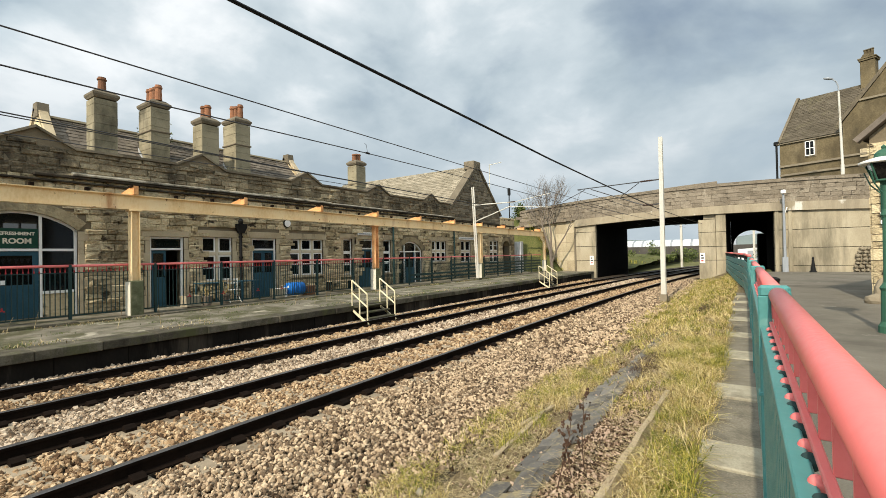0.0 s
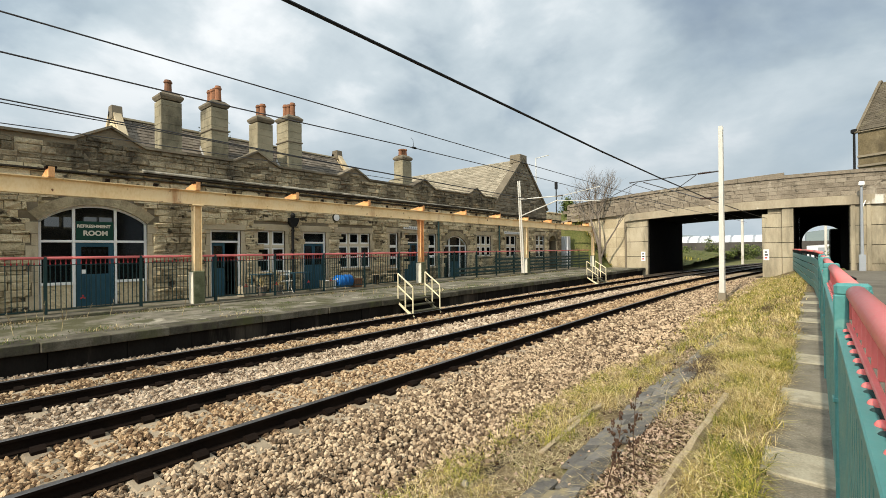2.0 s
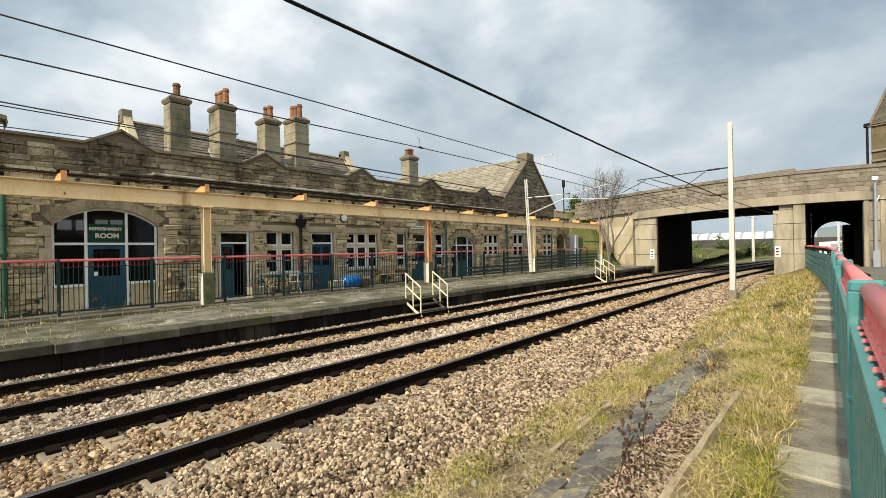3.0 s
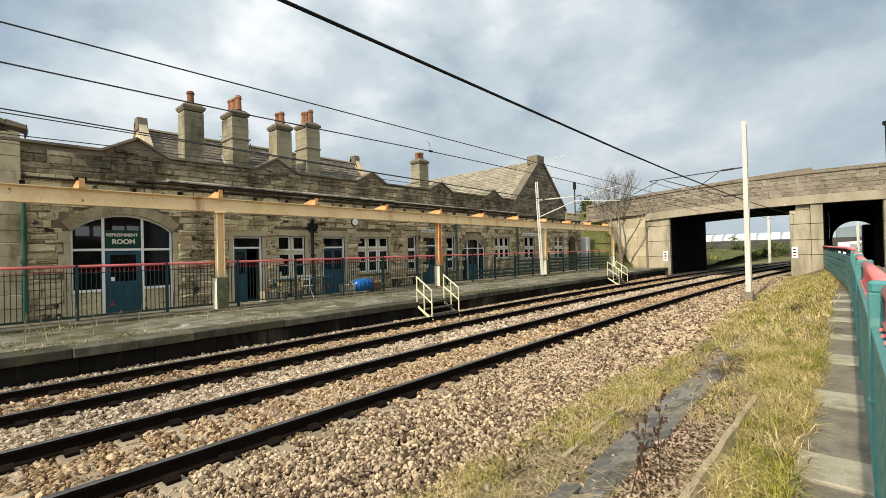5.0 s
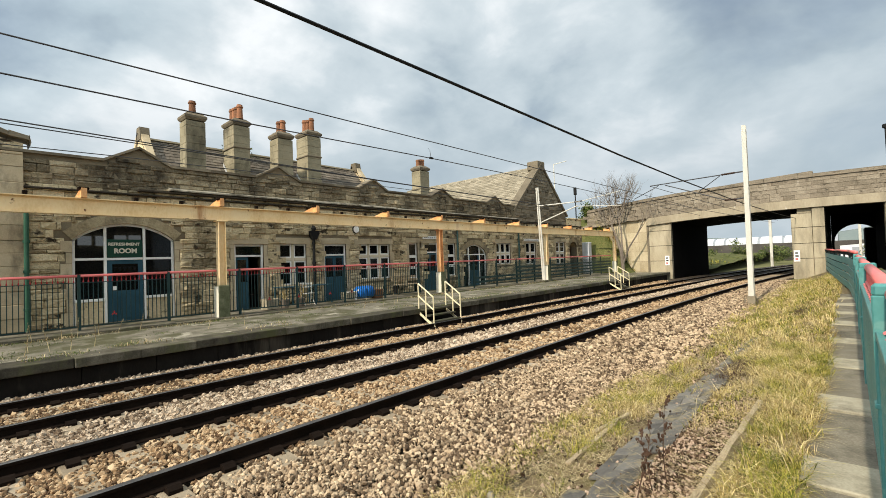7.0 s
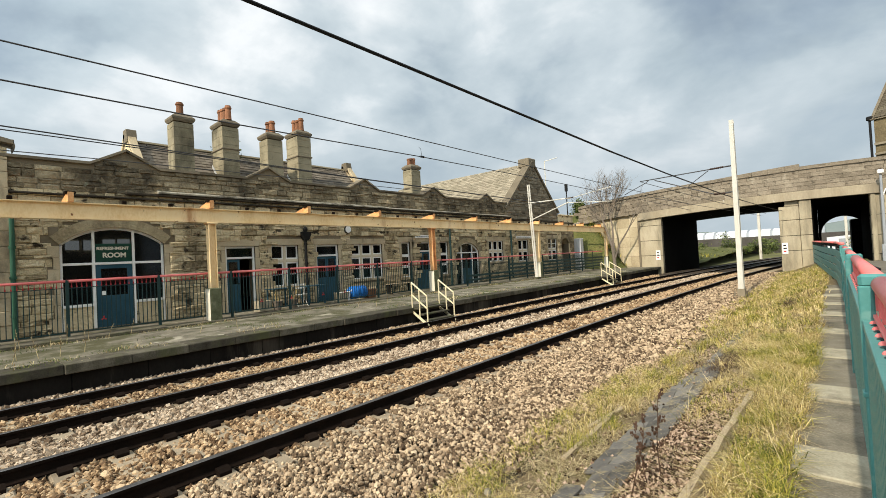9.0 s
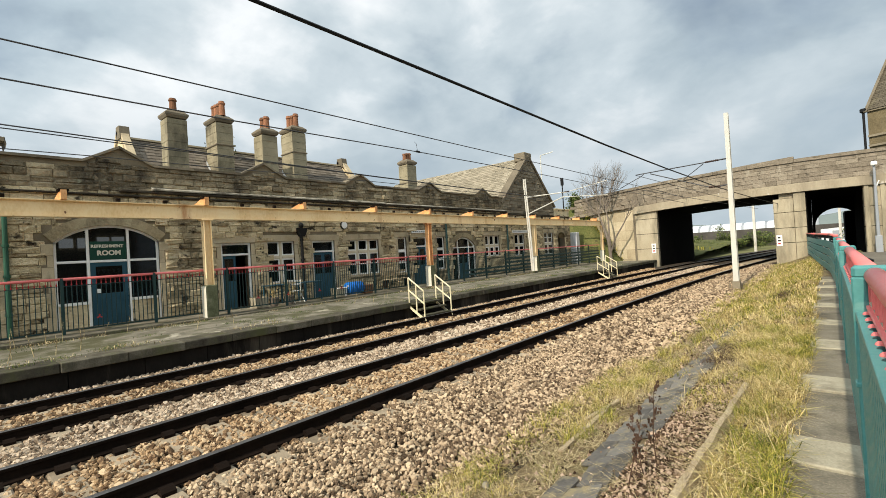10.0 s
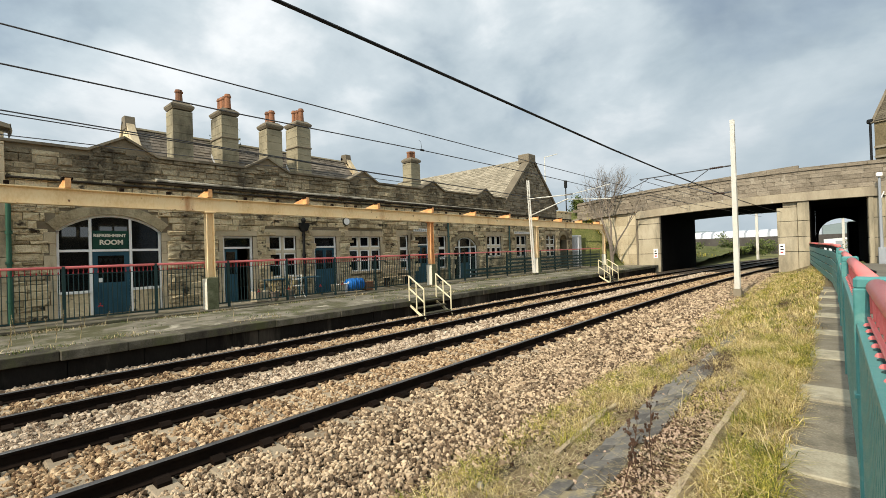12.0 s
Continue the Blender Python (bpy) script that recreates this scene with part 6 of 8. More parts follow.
RAILS = (-9.82, -8.32, -6.27, -4.77)


def clear_of_rails(x, y, r):
    """Stones keep off the rails, and lie thinner on the sleepers."""
    off = 0.0014 * np.maximum(0, y - 9) ** 2
    ok = np.ones(len(x), bool)
    for q in RAILS:
        ok &= np.abs(x - off - q) > 0.10
    for cx, first in ((-5.52, -1.66), (-9.07, -1.88)):
        on = (np.abs(x - off - cx) < 1.28) & (np.abs((y - first + 0.25) % 0.5 - 0.25) < 0.15)
        ends = np.abs(np.abs(x - off - cx) - 0.75) < 0.3
        ok &= ~(on & (r.uniform(size=len(x)) < np.where(ends, 0.93, 0.42)))
    return ok


def lift(x, y):
    return bank_z(x) - (0.018 if x < -4.2 else 0.0)


rocks("ballast_shoulder", 33000, -4.7, -2.45, 0.4, 9.0, 0.0235, M["stone_grey"], "loose crushed stone ballast on the shoulder", seed=2, keep=clear_of_rails, height=lift)
rocks("ballast_near_track", 17000, -6.2, -4.6, 0.2, 8.0, 0.0265, M["stone_rust"], "rust-tinted ballast between the near rails", seed=3, keep=clear_of_rails, height=lift)
rocks("ballast_middle", 13000, -8.25, -6.25, 0.2, 8.0, 0.028, M["stone_pale"], "pale clean ballast between the two tracks", True, seed=4, keep=clear_of_rails, height=lift)
rocks("ballast_far_track", 14000, -9.8, -8.3, 0.2, 9.0, 0.029, M["stone_rust"], "rust-tinted ballast between the far rails", True, seed=5, keep=clear_of_rails, height=lift)
rocks("ballast_platform_side", 15000, -10.52, -9.85, 0.2, 22.0, 0.031, M["stone_pale"], "pale ballast beside the platform wall", True, seed=6, keep=clear_of_rails, height=lift)
rocks("ballast_shoulder_far", 27000, -4.7, -2.35, 9.0, 36.0, 0.035, M["stone_grey"], "loose crushed stone ballast farther along", True, seed=7, height=lambda x, y: bank_z(x), keep=clear_of_rails)
rocks("ballast_tracks_far", 18000, -6.3, -4.6, 8.0, 36.0, 0.037, M["stone_rust"], "ballast between the near rails farther along", True, seed=8, keep=clear_of_rails, height=lift)
rocks("ballast_middle_far", 15000, -8.3, -6.2, 8.0, 36.0, 0.045, M["stone_pale"], "pale ballast between the tracks farther along", True, seed=9, keep=clear_of_rails, height=lift)
rocks("ballast_far_track_far", 9000, -10.4, -8.3, 9.0, 36.0, 0.045, M["stone_rust"], "ballast of the far track farther along", True, seed=10, keep=clear_of_rails, height=lift)
rocks("bank_gravel", 3200, -2.6, -0.4, 1.5, 12.0, 0.014, M["gravel_brown"], "scattered gravel on the bank", True, seed=11)
rocks("bank_rubble", 9000, -1.3, -0.76, 2.0, 6.2, 0.0115, M["gravel_brown"], "small brown rubble beside the timber edging", True, seed=12)

rocks("ballast_behind", 9000, -10.5, -2.45, -14.0, 0.3, 0.05, M["stone_grey"], "loose crushed stone ballast along the line", True, seed=21, keep=clear_of_rails, height=lift)
# ---- trees and growth ----
def tubes_mesh(name, segs, k, material):
    """Open tapered tubes (start, end, radius, radius) joined in one mesh."""
    vs, fs = [], []
    for p, q, ra, rb in segs:
        d = (q - p).normalized()
        a = d.orthogonal().normalized()
        b = d.cross(a)
        n = len(vs)
        for o, rr in ((p, ra), (q, rb)):
            for i in range(k):
                c = 2 * math.pi * i / k
                vs.append(tuple(o + (a * math.cos(c) + b * math.sin(c)) * rr))
        fs += [(n + i, n + (i + 1) % k, n + k + (i + 1) % k, n + k + i) for i in range(k)]
    return bulk_mesh(name, np.array(vs), np.array(fs), material)


def branch_tree(name, at, seed, height, spread, label, parts_label, stems=3, r0=0.09, levels=5, lean=(0, 0, 0)):
    r = random.Random(seed)
    t = thing(name, label, "tree", "", at)
    trunk, twigs = [], []

    def grow(p, d, length, rad, level):
        n = 3
        q = p
        for i in range(n):
            d = (d + Vector((r.uniform(-1, 1), r.uniform(-1, 1), r.uniform(-0.3, 0.7))) * 0.16 + Vector(lean) * 0.05).normalized()
            nq = q + d * length / n
            (trunk if level < 2 else twigs).append((q, nq, rad * (1 - 0.25 * i / n), rad * (1 - 0.25 * (i + 1) / n)))
            q = nq
            if level and level < levels and r.random() < 0.5:
                side = (d + Vector((r.uniform(-1, 1), r.uniform(-1, 1), r.uniform(-0.2, 0.8))) * spread).normalized()
                grow(q, side, length * r.uniform(0.5, 0.7), rad * 0.5, level + 1)
        if level < levels:
            for k in range(r.choice((2, 2, 3))):
                side = (d + Vector((r.uniform(-1, 1), r.uniform(-1, 1), r.uniform(-0.1, 0.9))) * spread).normalized()
                grow(q, side, length * r.uniform(0.6, 0.8), rad * 0.62, level + 1)
    for s in range(stems):
        d = Vector((r.uniform(-0.5, 0.7), r.uniform(-0.3, 0.3), 1)).normalized()
        grow(Vector((0, 0, 0)), d, height * 0.28, r0, 0)
    for nm, segs, k, lab in (("trunk", trunk, 7, "grey-brown bare trunk and limbs"), ("crown", twigs, 4, parts_label)):
        o = new(nm, tubes_mesh(nm, segs, k, M["bark"]))
        o.parent = t
        o["label"] = lab
    return t


def fan_tree(at, seed, label):
    """A bare tree with a short fork, a rounded upright crown and one limb that sweeps aside."""
    r = random.Random(seed)
    t = thing("bare_tree", label, "tree", "", at)
    limbs, twigs = [], []

    def grow(p, d, length, rad, level):
        q = p
        for i in range(4):
            d = (d + Vector((r.uniform(-1, 1), r.uniform(-1, 1), r.uniform(-0.2, 0.5))) * 0.13).normalized()
            nq = q + d * length / 4
            (limbs if level < 1 else twigs).append((q, nq, rad * (1 - 0.12 * i), rad * (1 - 0.12 * (i + 1))))
            q = nq
            if level < 4 and (i or level):
                for _ in range(1 if level else 2):
                    side = (d + Vector((r.uniform(-1, 1), r.uniform(-1, 1), r.uniform(-0.1, 0.6))) * 0.75).normalized()
                    grow(q, side, length * r.uniform(0.42, 0.62), rad * 0.5, level + 1)

    def limb(pts, r0, r1):
        n = len(pts) - 1
        for k, (a, b) in enumerate(zip(pts, pts[1:])):
            limbs.append((Vector(a), Vector(b), r0 + (r1 - r0) * k / n, r0 + (r1 - r0) * (k + 1) / n))
    limb([(0, 0, -0.85), (-0.15, 0, 1.1), (-0.5, 0.05, 2.2), (-0.85, 0.05, 3.3)], 0.14, 0.08)
    limb([(0, 0, -0.1), (-0.1, 0.1, 1.6), (-0.1, 0.15, 2.7), (-0.3, 0.2, 3.7)], 0.09, 0.05)
    limb([(0, 0, 0.1), (0.5, -0.1, 1.3), (1.25, -0.15, 2.4), (1.7, -0.2, 3.3)], 0.08, 0.035)
    for a, spread in ((Vector((-0.85, 0.05, 3.3)), 0.8), (Vector((-0.3, 0.2, 3.7)), 0.55)):
        for k in range(4):
            grow(a, Vector((spread * (k - 1.5) / 1.5, r.uniform(-0.3, 0.3), 1)).normalized(), r.uniform(1.95, 2.5), 0.042, 0)
    for a in (Vector((1.25, -0.15, 2.4)), Vector((1.7, -0.2, 3.3)), Vector((-0.45, 0.05, 2.2))):
        grow(a, Vector((0.5 if a.x > 0 else -0.9, 0, 0.8)).normalized(), 1.5, 0.03, 1)
    for nm, segs, k, lab in (("trunk", limbs, 7, "grey-brown bare trunk and limbs"), ("crown", twigs, 4, "fine leafless twigs")):
        o = new(nm, tubes_mesh(nm, segs, k, M["bark"]))
        o.parent = t
        o["label"] = lab


fan_tree((-13.64, 36.9, 1.0), 4, "leafless tree with an upright crown in front of the bridge wall")
branch_tree("sapling", (-20.5, 44.0, 0.4), 5, 8.2, 0.35, "thin leafless sapling behind the station end", "fine leafless twigs", 2, 0.06, 4)
branch_tree("sapling", (-20.3, 8.75, 6.75), 9, 1.9, 0.45, "small leafless self-sown sapling behind the chimneys", "fine leafless twigs with buds", 3, 0.014, 4)


def leafy(name, at, size, count, seed, label, leaf=0.09, mat_key="leaf"):
    """A bush of many small leaves on twigs, with an uneven outline."""
    r = np.random.RandomState(seed)
    b = thing(name, label, "bush", "", at)
    clumps = r.normal(size=(14, 3)) * np.array(size) * 0.42 + np.array((0, 0, size[2] * 0.55))
    bm = bmesh.new()
    for c in clumps:
        rod(bm, (0, 0, -0.2), tuple(c), 0.03, 0.008, seg=5)
    part("stem", bm, M["bark"], b)
    which = r.randint(0, len(clumps), count)
    c = clumps[which] + r.normal(size=(count, 3)) * np.array(size) * 0.16
    a = r.normal(size=(count, 3))
    a /= np.linalg.norm(a, axis=1, keepdims=True)
    q = np.cross(a, r.normal(size=(count, 3)))
    q /= np.linalg.norm(q, axis=1, keepdims=True)
    s = leaf * r.uniform(0.6, 1.4, (count, 1))
    v = np.stack([c - a * s, c + q * s * 0.45, c + a * s, c - q * s * 0.45], 1).reshape(-1, 3)
    f = np.arange(count * 4).reshape(-1, 4)
    o = new("foliage", bulk_mesh("foliage", v, f, M[mat_key]))
    o.parent = b
    o["kind"] = "stuff"


leafy("bush", (-17.2, 40.0, 4.4), (1.5, 1.0, 1.7), 3600, 3, "green ivy-like bush behind the station end", 0.11)
leafy("bush", (-14.9, 37.6, 0.6), (0.9, 0.4, 0.7), 1300, 4, "low green bush on the bank", 0.1)


def grass(name, blades, material, label, seed, hmin=0.06, hmax=0.2, width=0.004, flat=1.0):
    """Blades as bent slips, at (x, y, z) rows, joined in one mesh."""
    r = np.random.RandomState(seed)
    p = np.asarray(blades, float)
    n = len(p)
    h = r.uniform(hmin, hmax, n)
    a = r.uniform(0, 2 * math.pi, n)
    leanv = np.stack([np.cos(a), np.sin(a), np.zeros(n)], 1) * (h * r.uniform(0.3, 1.9, n) * flat)[:, None]
    b = a + r.uniform(0.8, 2.2, n)
    side = np.stack([np.cos(b), np.sin(b), np.zeros(n)], 1) * (width * r.uniform(0.6, 1.5, n))[:, None]
    mid = p + leanv * 0.3 + np.stack([np.zeros(n), np.zeros(n), h * 0.62 / flat], 1)
    tip = p + leanv + np.stack([np.zeros(n), np.zeros(n), h * r.uniform(0.45, 1.0, n) / flat], 1)
    v = np.stack([p - side, p + side, mid + side * 0.8, mid - side * 0.8, tip + side * 0.2, tip - side * 0.2], 1).reshape(-1, 3)
    k = (np.arange(n) * 6)[:, None, None]
    f = (np.array([[0, 1, 2, 3], [3, 2, 4, 5]])[None] + k).reshape(-1, 4)
    return tagged(new(name, bulk_mesh(name, v, f, material)), label, "grass", kind="stuff")


def bank_cover(x, y):
    """How thick the grass stands on the bank."""
    n = noise.noise((x * 1.3, y * 0.9, 7.7)) * 0.5 + noise.noise((x * 4.0, y * 3.0, 2.2)) * 0.35
    if x > -0.27 + 0.09 * noise.noise((0, y * 2.5, 0)):
        return 0.0
    edge = -0.66 if y < 6 else -0.66 - 0.3 * (y - 6)
    if x > edge:
        return 0.72 + 1.0 * n
    if -1.82 < x < -1.28 + 0.03 * max(0.0, y - 6) and y < 11:
        return -0.14 + 0.7 * n
    if x < -2.05 - 0.02 * y:
        return 0.08 + 0.9 * n + 0.02 * y
    if y > 10:
        return 0.3 + 1.2 * n
    if -1.25 < x < -0.7 and y < 5.8:
        return -0.05 + 0.9 * n
    return 0.08 + 1.1 * n


def scatter_bank(count, seed, y0, y1, greenish):
    r = random.Random(seed)
    out = []
    while len(out) < count:
        y = y0 + (y1 - y0) * r.random()
        x = r.uniform(-2.75, -0.2)
        g = noise.noise((x * 2.2, y * 1.5, 31.0)) + 0.25 * noise.noise((x * 5, y * 5, 3))
        if (g > 0.12) != greenish and r.random() < 0.85:
            continue
        if r.random() < bank_cover(x, y):
            # blades stand in tufts
            for _ in range(r.randint(2, 6)):
                xx, yy = x + r.gauss(0, 0.025), y + r.gauss(0, 0.025)
                out.append((xx, yy, bank_z(xx) - 0.02))
    return out


def scatter_straw(count, seed):
    """Dead straw: thin over the soil and rubble, thicker among the grass."""
    r = random.Random(seed)
    out = []
    while len(out) < count:
        x, y = r.uniform(-2.6, -0.28), 1.3 + 11 * r.random() ** 1.4
        n = noise.noise((x * 3.1, y * 1.6, 17.0)) + 0.5 * noise.noise((x * 9, y * 7, 4.0))
        if -1.78 < x < -1.32 + 0.035 * max(0, y - 6):
            cover = 0.02 + 0.25 * n
        elif x < -1.7:
            cover = 0.4 + 0.8 * n
        elif x < -0.8 and y < 5.8:
            cover = 0.16 + 0.6 * n
        else:
            cover = 0.55 + 0.6 * n
        if r.random() < cover:
            for _ in range(4):
                xx, yy = x + r.gauss(0, 0.03), y + r.gauss(0, 0.04)
                out.append((xx, yy, bank_z(xx) - 0.004))
    return out


grass("dry_grass", scatter_bank(34000, 41, 1.2, 9.0, False), M["grass_dry"], "dry straw-coloured grass on the bank", 1, 0.03, 0.15, 0.0022)
grass("matted_straw", scatter_straw(36000, 46), M["weed_dry"], "matted dead straw lying flat on the bank", 14, 0.03, 0.09, 0.0021, 2.4)
grass("green_grass", scatter_bank(15000, 42, 1.2, 9.0, True), M["grass_green"], "fresh green grass patches on the bank", 2, 0.04, 0.17, 0.0026)
grass("dry_grass", scatter_bank(5000, 45, -13.5, 1.2, False), M["grass_dry"], "dry grass on the bank", 13, 0.04, 0.14, 0.006)
grass("dry_grass", scatter_bank(16000, 43, 9.0, 36.0, False), M["grass_dry"], "dry grass on the bank towards the bridge", 3, 0.06, 0.17, 0.006)
grass("green_grass", scatter_bank(10000, 44, 9.0, 36.0, True), M["grass_green"], "green grass on the bank towards the bridge", 4, 0.07, 0.2, 0.006)


def tufts(name, spots, per, seed, hmin, hmax, material, label, spread=0.09, width=0.005):
    r = random.Random(seed)
    out = []
    for x, y, z in spots:
        for _ in range(per):
            out.append((x + r.gauss(0, spread), y + r.gauss(0, spread), z))
    return grass(name, out, material, label, seed, hmin, hmax, width)


r_ = random.Random(77)
kerb_spots = [(-13.95 + r_.uniform(-0.05, 0.08), r_.uniform(-1, 30), 0.30) for _ in range(150)]
edge_spots = [(-11.2 + r_.uniform(-0.25, 0.3), r_.uniform(0, 32), 0.305) for _ in range(130)]
mid_spots = [(r_.uniform(-13.6, -11.4), r_.uniform(0, 32), 0.30) for _ in range(120)]
tufts("platform_weeds", kerb_spots[::2] + edge_spots[::4], 26, 5, 0.02, 0.09, M["weed_dry"], "dry weeds in the cracks of the platform", 0.15)
tufts("platform_moss", edge_spots[::3] + mid_spots[::3] + kerb_spots[1::2], 40, 6, 0.015, 0.06, M["leaf"], "low moss and green weeds on the platform", 0.14)


def dead_stalk(x, y, z, h, seed, label, mat_key="dead_weed", heads=True, r=0.005):
    q = random.Random(seed)
    t = thing("dead_weed", label, "weed", "dead weeds", (x, y, z))
    bm = bmesh.new()
    hb = bmesh.new()
    p, d = Vector((0, 0, -0.02)), Vector((q.uniform(-0.25, 0.25), q.uniform(-0.2, 0.2), 1)).normalized()
    n = 7
    for i in range(n):
        d = (d + Vector((q.uniform(-1, 1), q.uniform(-1, 1), 0.2)) * 0.1).normalized()
        nq = p + d * h / n
        rod(bm, p, nq, r * (1 - 0.08 * i), r * (1 - 0.08 * (i + 1)), seg=5)
        if i >= 2:
            for _ in range(2):
                s = (d + Vector((q.uniform(-1, 1), q.uniform(-1, 1), q.uniform(0, 0.6)))).normalized()
                e = nq + s * h * q.uniform(0.06, 0.16)
                rod(bm, nq, e, r * 0.5, r * 0.3, seg=4)
                if heads:
                    for _k in range(8):
                        c = nq.lerp(e, q.uniform(0.4, 1.1)) + Vector((q.uniform(-1, 1), q.uniform(-1, 1), q.uniform(-1, 1))) * 0.012
                        bmesh.ops.create_icosphere(hb, subdivisions=1, radius=q.uniform(0.004, 0.009), matrix=Matrix.Translation(c) @ Matrix.Diagonal((1, 1, 1.6, 1)))
        p = nq
    part("stalk", bm, M[mat_key], t)
    if heads:
        part("seed_head", hb, M["dead_weed"], t, "dark brown dried seed head")
    else:
        hb.free()


dead_stalk(-1.02, 3.42, 0.13, 0.62, 1, "dark brown dead dock stalk with dried seed heads")
dead_stalk(-1.16, 3.15, 0.09, 0.55, 2, "dark brown dead dock stalk leaning over the bank")
dead_stalk(-1.10, 3.36, 0.10, 0.42, 8, "short brown dead dock stalk")
for i, (x, y) in enumerate(((-11.6, 0.9), (-11.7, 1.6), (-13.8, 1.2), (-13.75, 2.0), (-13.7, 2.8), (-13.8, 3.3), (-11.9, 5.2), (-12.8, 11.4), (-12.0, 12.0), (-12.0, 0.6), (-12.1, 1.0), (-11.9, 1.3), (-13.6, 1.7), (-13.7, 2.4), (-11.8, 2.0), (-12.2, 4.4), (-12.5, 9.6), (-12.2, 10.2), (-12.4, 10.9))):
    dead_stalk(x, y, 0.31, 0.35 + 0.05 * (i % 4), 20 + i, "thin pale dry weed stem on the platform", "weed_dry", False, 0.006)


# ---- things on the far platform ----
def clutter():
    b = thing("barrel", "bright blue plastic barrel lying on its side", "barrel", "", (-15.2, 11.7, 0.63))
    bm = bmesh.new()
    lathe(bm, [(0.2, -0.38), (0.25, -0.36), (0.265, -0.3), (0.255, -0.14), (0.27, -0.12), (0.27, -0.08), (0.255, -0.06), (0.255, 0.06), (0.27, 0.08), (0.27, 0.12), (0.255, 0.14), (0.265, 0.3), (0.25, 0.36), (0.2, 0.38)], 20)
    bmesh.ops.rotate(bm, verts=bm.verts, cent=(0, 0, 0), matrix=Matrix.Rotation(radians(90), 3, "X"))
    part("body", bm, M["blue_plastic"], b, smooth=True)
    bm = bmesh.new()
    rod(bm, (0.08, -0.4, 0.1), (0.08, -0.375, 0.1), 0.05, seg=12)
    part("bung", bm, M["white"], b)
    for y, w, mk, label, name in ((12.33, 0.2, "terracotta", "orange-brown wooden crate beside the barrel", "crate"), (11.05, 0.15, "warehouse", "white plastic tub behind the railings", "tub"), (10.85, 0.2, "slab_pale", "pale grey box behind the railings", "box"), (7.55, 0.22, "slab_pale", "grey stone trough behind the railings", "trough")):
        c = thing(name, label, name, "", (-15.2, y, 0.345))
        bm = bmesh.new()
        prism(bm, [(-w, 0), (w, 0), (w * 1.1, 0.36), (w * 0.95, 0.36), (w * 0.88, 0.06), (-w * 0.88, 0.06), (-w * 0.95, 0.36), (-w * 1.1, 0.36)], "x", -w, w)
        part("shell", bm, M[mk], c)
        for s in (-1, 1):
            bm = bmesh.new()
            box(bm, s * w - 0.012, s * w + 0.012, -w, w, 0, 0.35, 0.004)
            part("end", bm, M[mk], c)
    # folding chair, two tables and a bench
    ch = thing("folding_chair", "white metal folding chair with a slatted seat", "chair", "", (-15.25, 9.0, 0.345))
    for s in (-0.2, 0.2):
        for a, c in (((-0.05, s, 0), (0.1, s, 0.85)), ((0.3, s, 0), (-0.05, s, 0.45))):
            bm = bmesh.new()
            rod(bm, a, c, 0.014, seg=6)
            part("leg", bm, M["white"], ch)
    for i in range(4):
        bm = bmesh.new()
        box(bm, -0.02 + 0.08 * i, 0.04 + 0.08 * i, -0.21, 0.21, 0.44, 0.455)
        part("seat_slat", bm, M["white"], ch)
    for z in (0.66, 0.78):
        bm = bmesh.new()
        box(bm, 0.06, 0.075, -0.2, 0.2, z, z + 0.06)
        part("back_slat", bm, M["white"], ch)
    def table(x, y, label):
        t = thing("table", label, "table", "", (x, y, 0.345))
        for i in range(4):
            bm = bmesh.new()
            box(bm, -0.3 + 0.15 * i, -0.16 + 0.15 * i, -0.42, 0.42, 0.7, 0.73, 0.005)
            part("top_board", bm, M["blue_door"], t)
        for sx in (-0.24, 0.24):
            for sy in (-0.35, 0.35):
                bm = bmesh.new()
                box(bm, sx - 0.025, sx + 0.025, sy - 0.025, sy + 0.025, 0, 0.7, 0.004)
                part("leg", bm, M["blue_door"], t)
    table(-15.45, 8.35, "dark wooden table behind the railings")
    table(-15.45, 9.75, "dark blue-green wooden table behind the railings")
    bench = thing("bench", "dark slatted wooden bench against the station wall", "bench", "", (-15.85, 14.6, 0.345))
    for i in range(3):
        bm = bmesh.new()
        box(bm, 0.02 + 0.13 * i, 0.13 + 0.13 * i, -0.8, 0.8, 0.42, 0.45, 0.004)
        part("seat_slat", bm, M["timber"], bench)
    for z in (0.6, 0.74):
        bm = bmesh.new()
        box(bm, -0.02, 0.01, -0.8, 0.8, z, z + 0.1, 0.004)
        part("back_slat", bm, M["timber"], bench)
    for y in (-0.7, 0.7):
        bm = bmesh.new()
        box(bm, 0.0, 0.4, y - 0.03, y + 0.03, 0, 0.42, 0.005)
        part("leg", bm, M["rail"], bench)
    # plant pots with dry plants
    for i, (y, h) in enumerate(((8.0, 0.5), (8.6, 0.7))):
        p = thing("plant_pot", "pot with a straggly dry plant behind the railings", "plant pot", "", (-15.0, y, 0.345))
        bm = bmesh.new()
        lathe(bm, [(0.12, 0), (0.17, 0.26), (0.185, 0.27), (0.185, 0.31), (0.15, 0.31), (0.14, 0.25)], 14)
        part("pot", bm, M["bark"], p)
        r = random.Random(i)
        bm = bmesh.new()
        for _ in range(16):
            a = r.uniform(0, 6.28)
            rod(bm, (0, 0, 0.26), (0.22 * math.cos(a), 0.22 * math.sin(a), 0.3 + h * r.uniform(0.4, 1)), 0.006, 0.003, seg=4)
        part("dry_plant", bm, M["grass_dry"], p)
    for y in (2.9, 9.6, 10.6, 8.3, 7.2):
        e = thing("fence_emblem", "small red heraldic emblem on the railings", "emblem", "emblems on the railings", (-14.55, y, 0.75))
        bm = bmesh.new()
        bmesh.ops.create_icosphere(bm, subdivisions=1, radius=0.026)
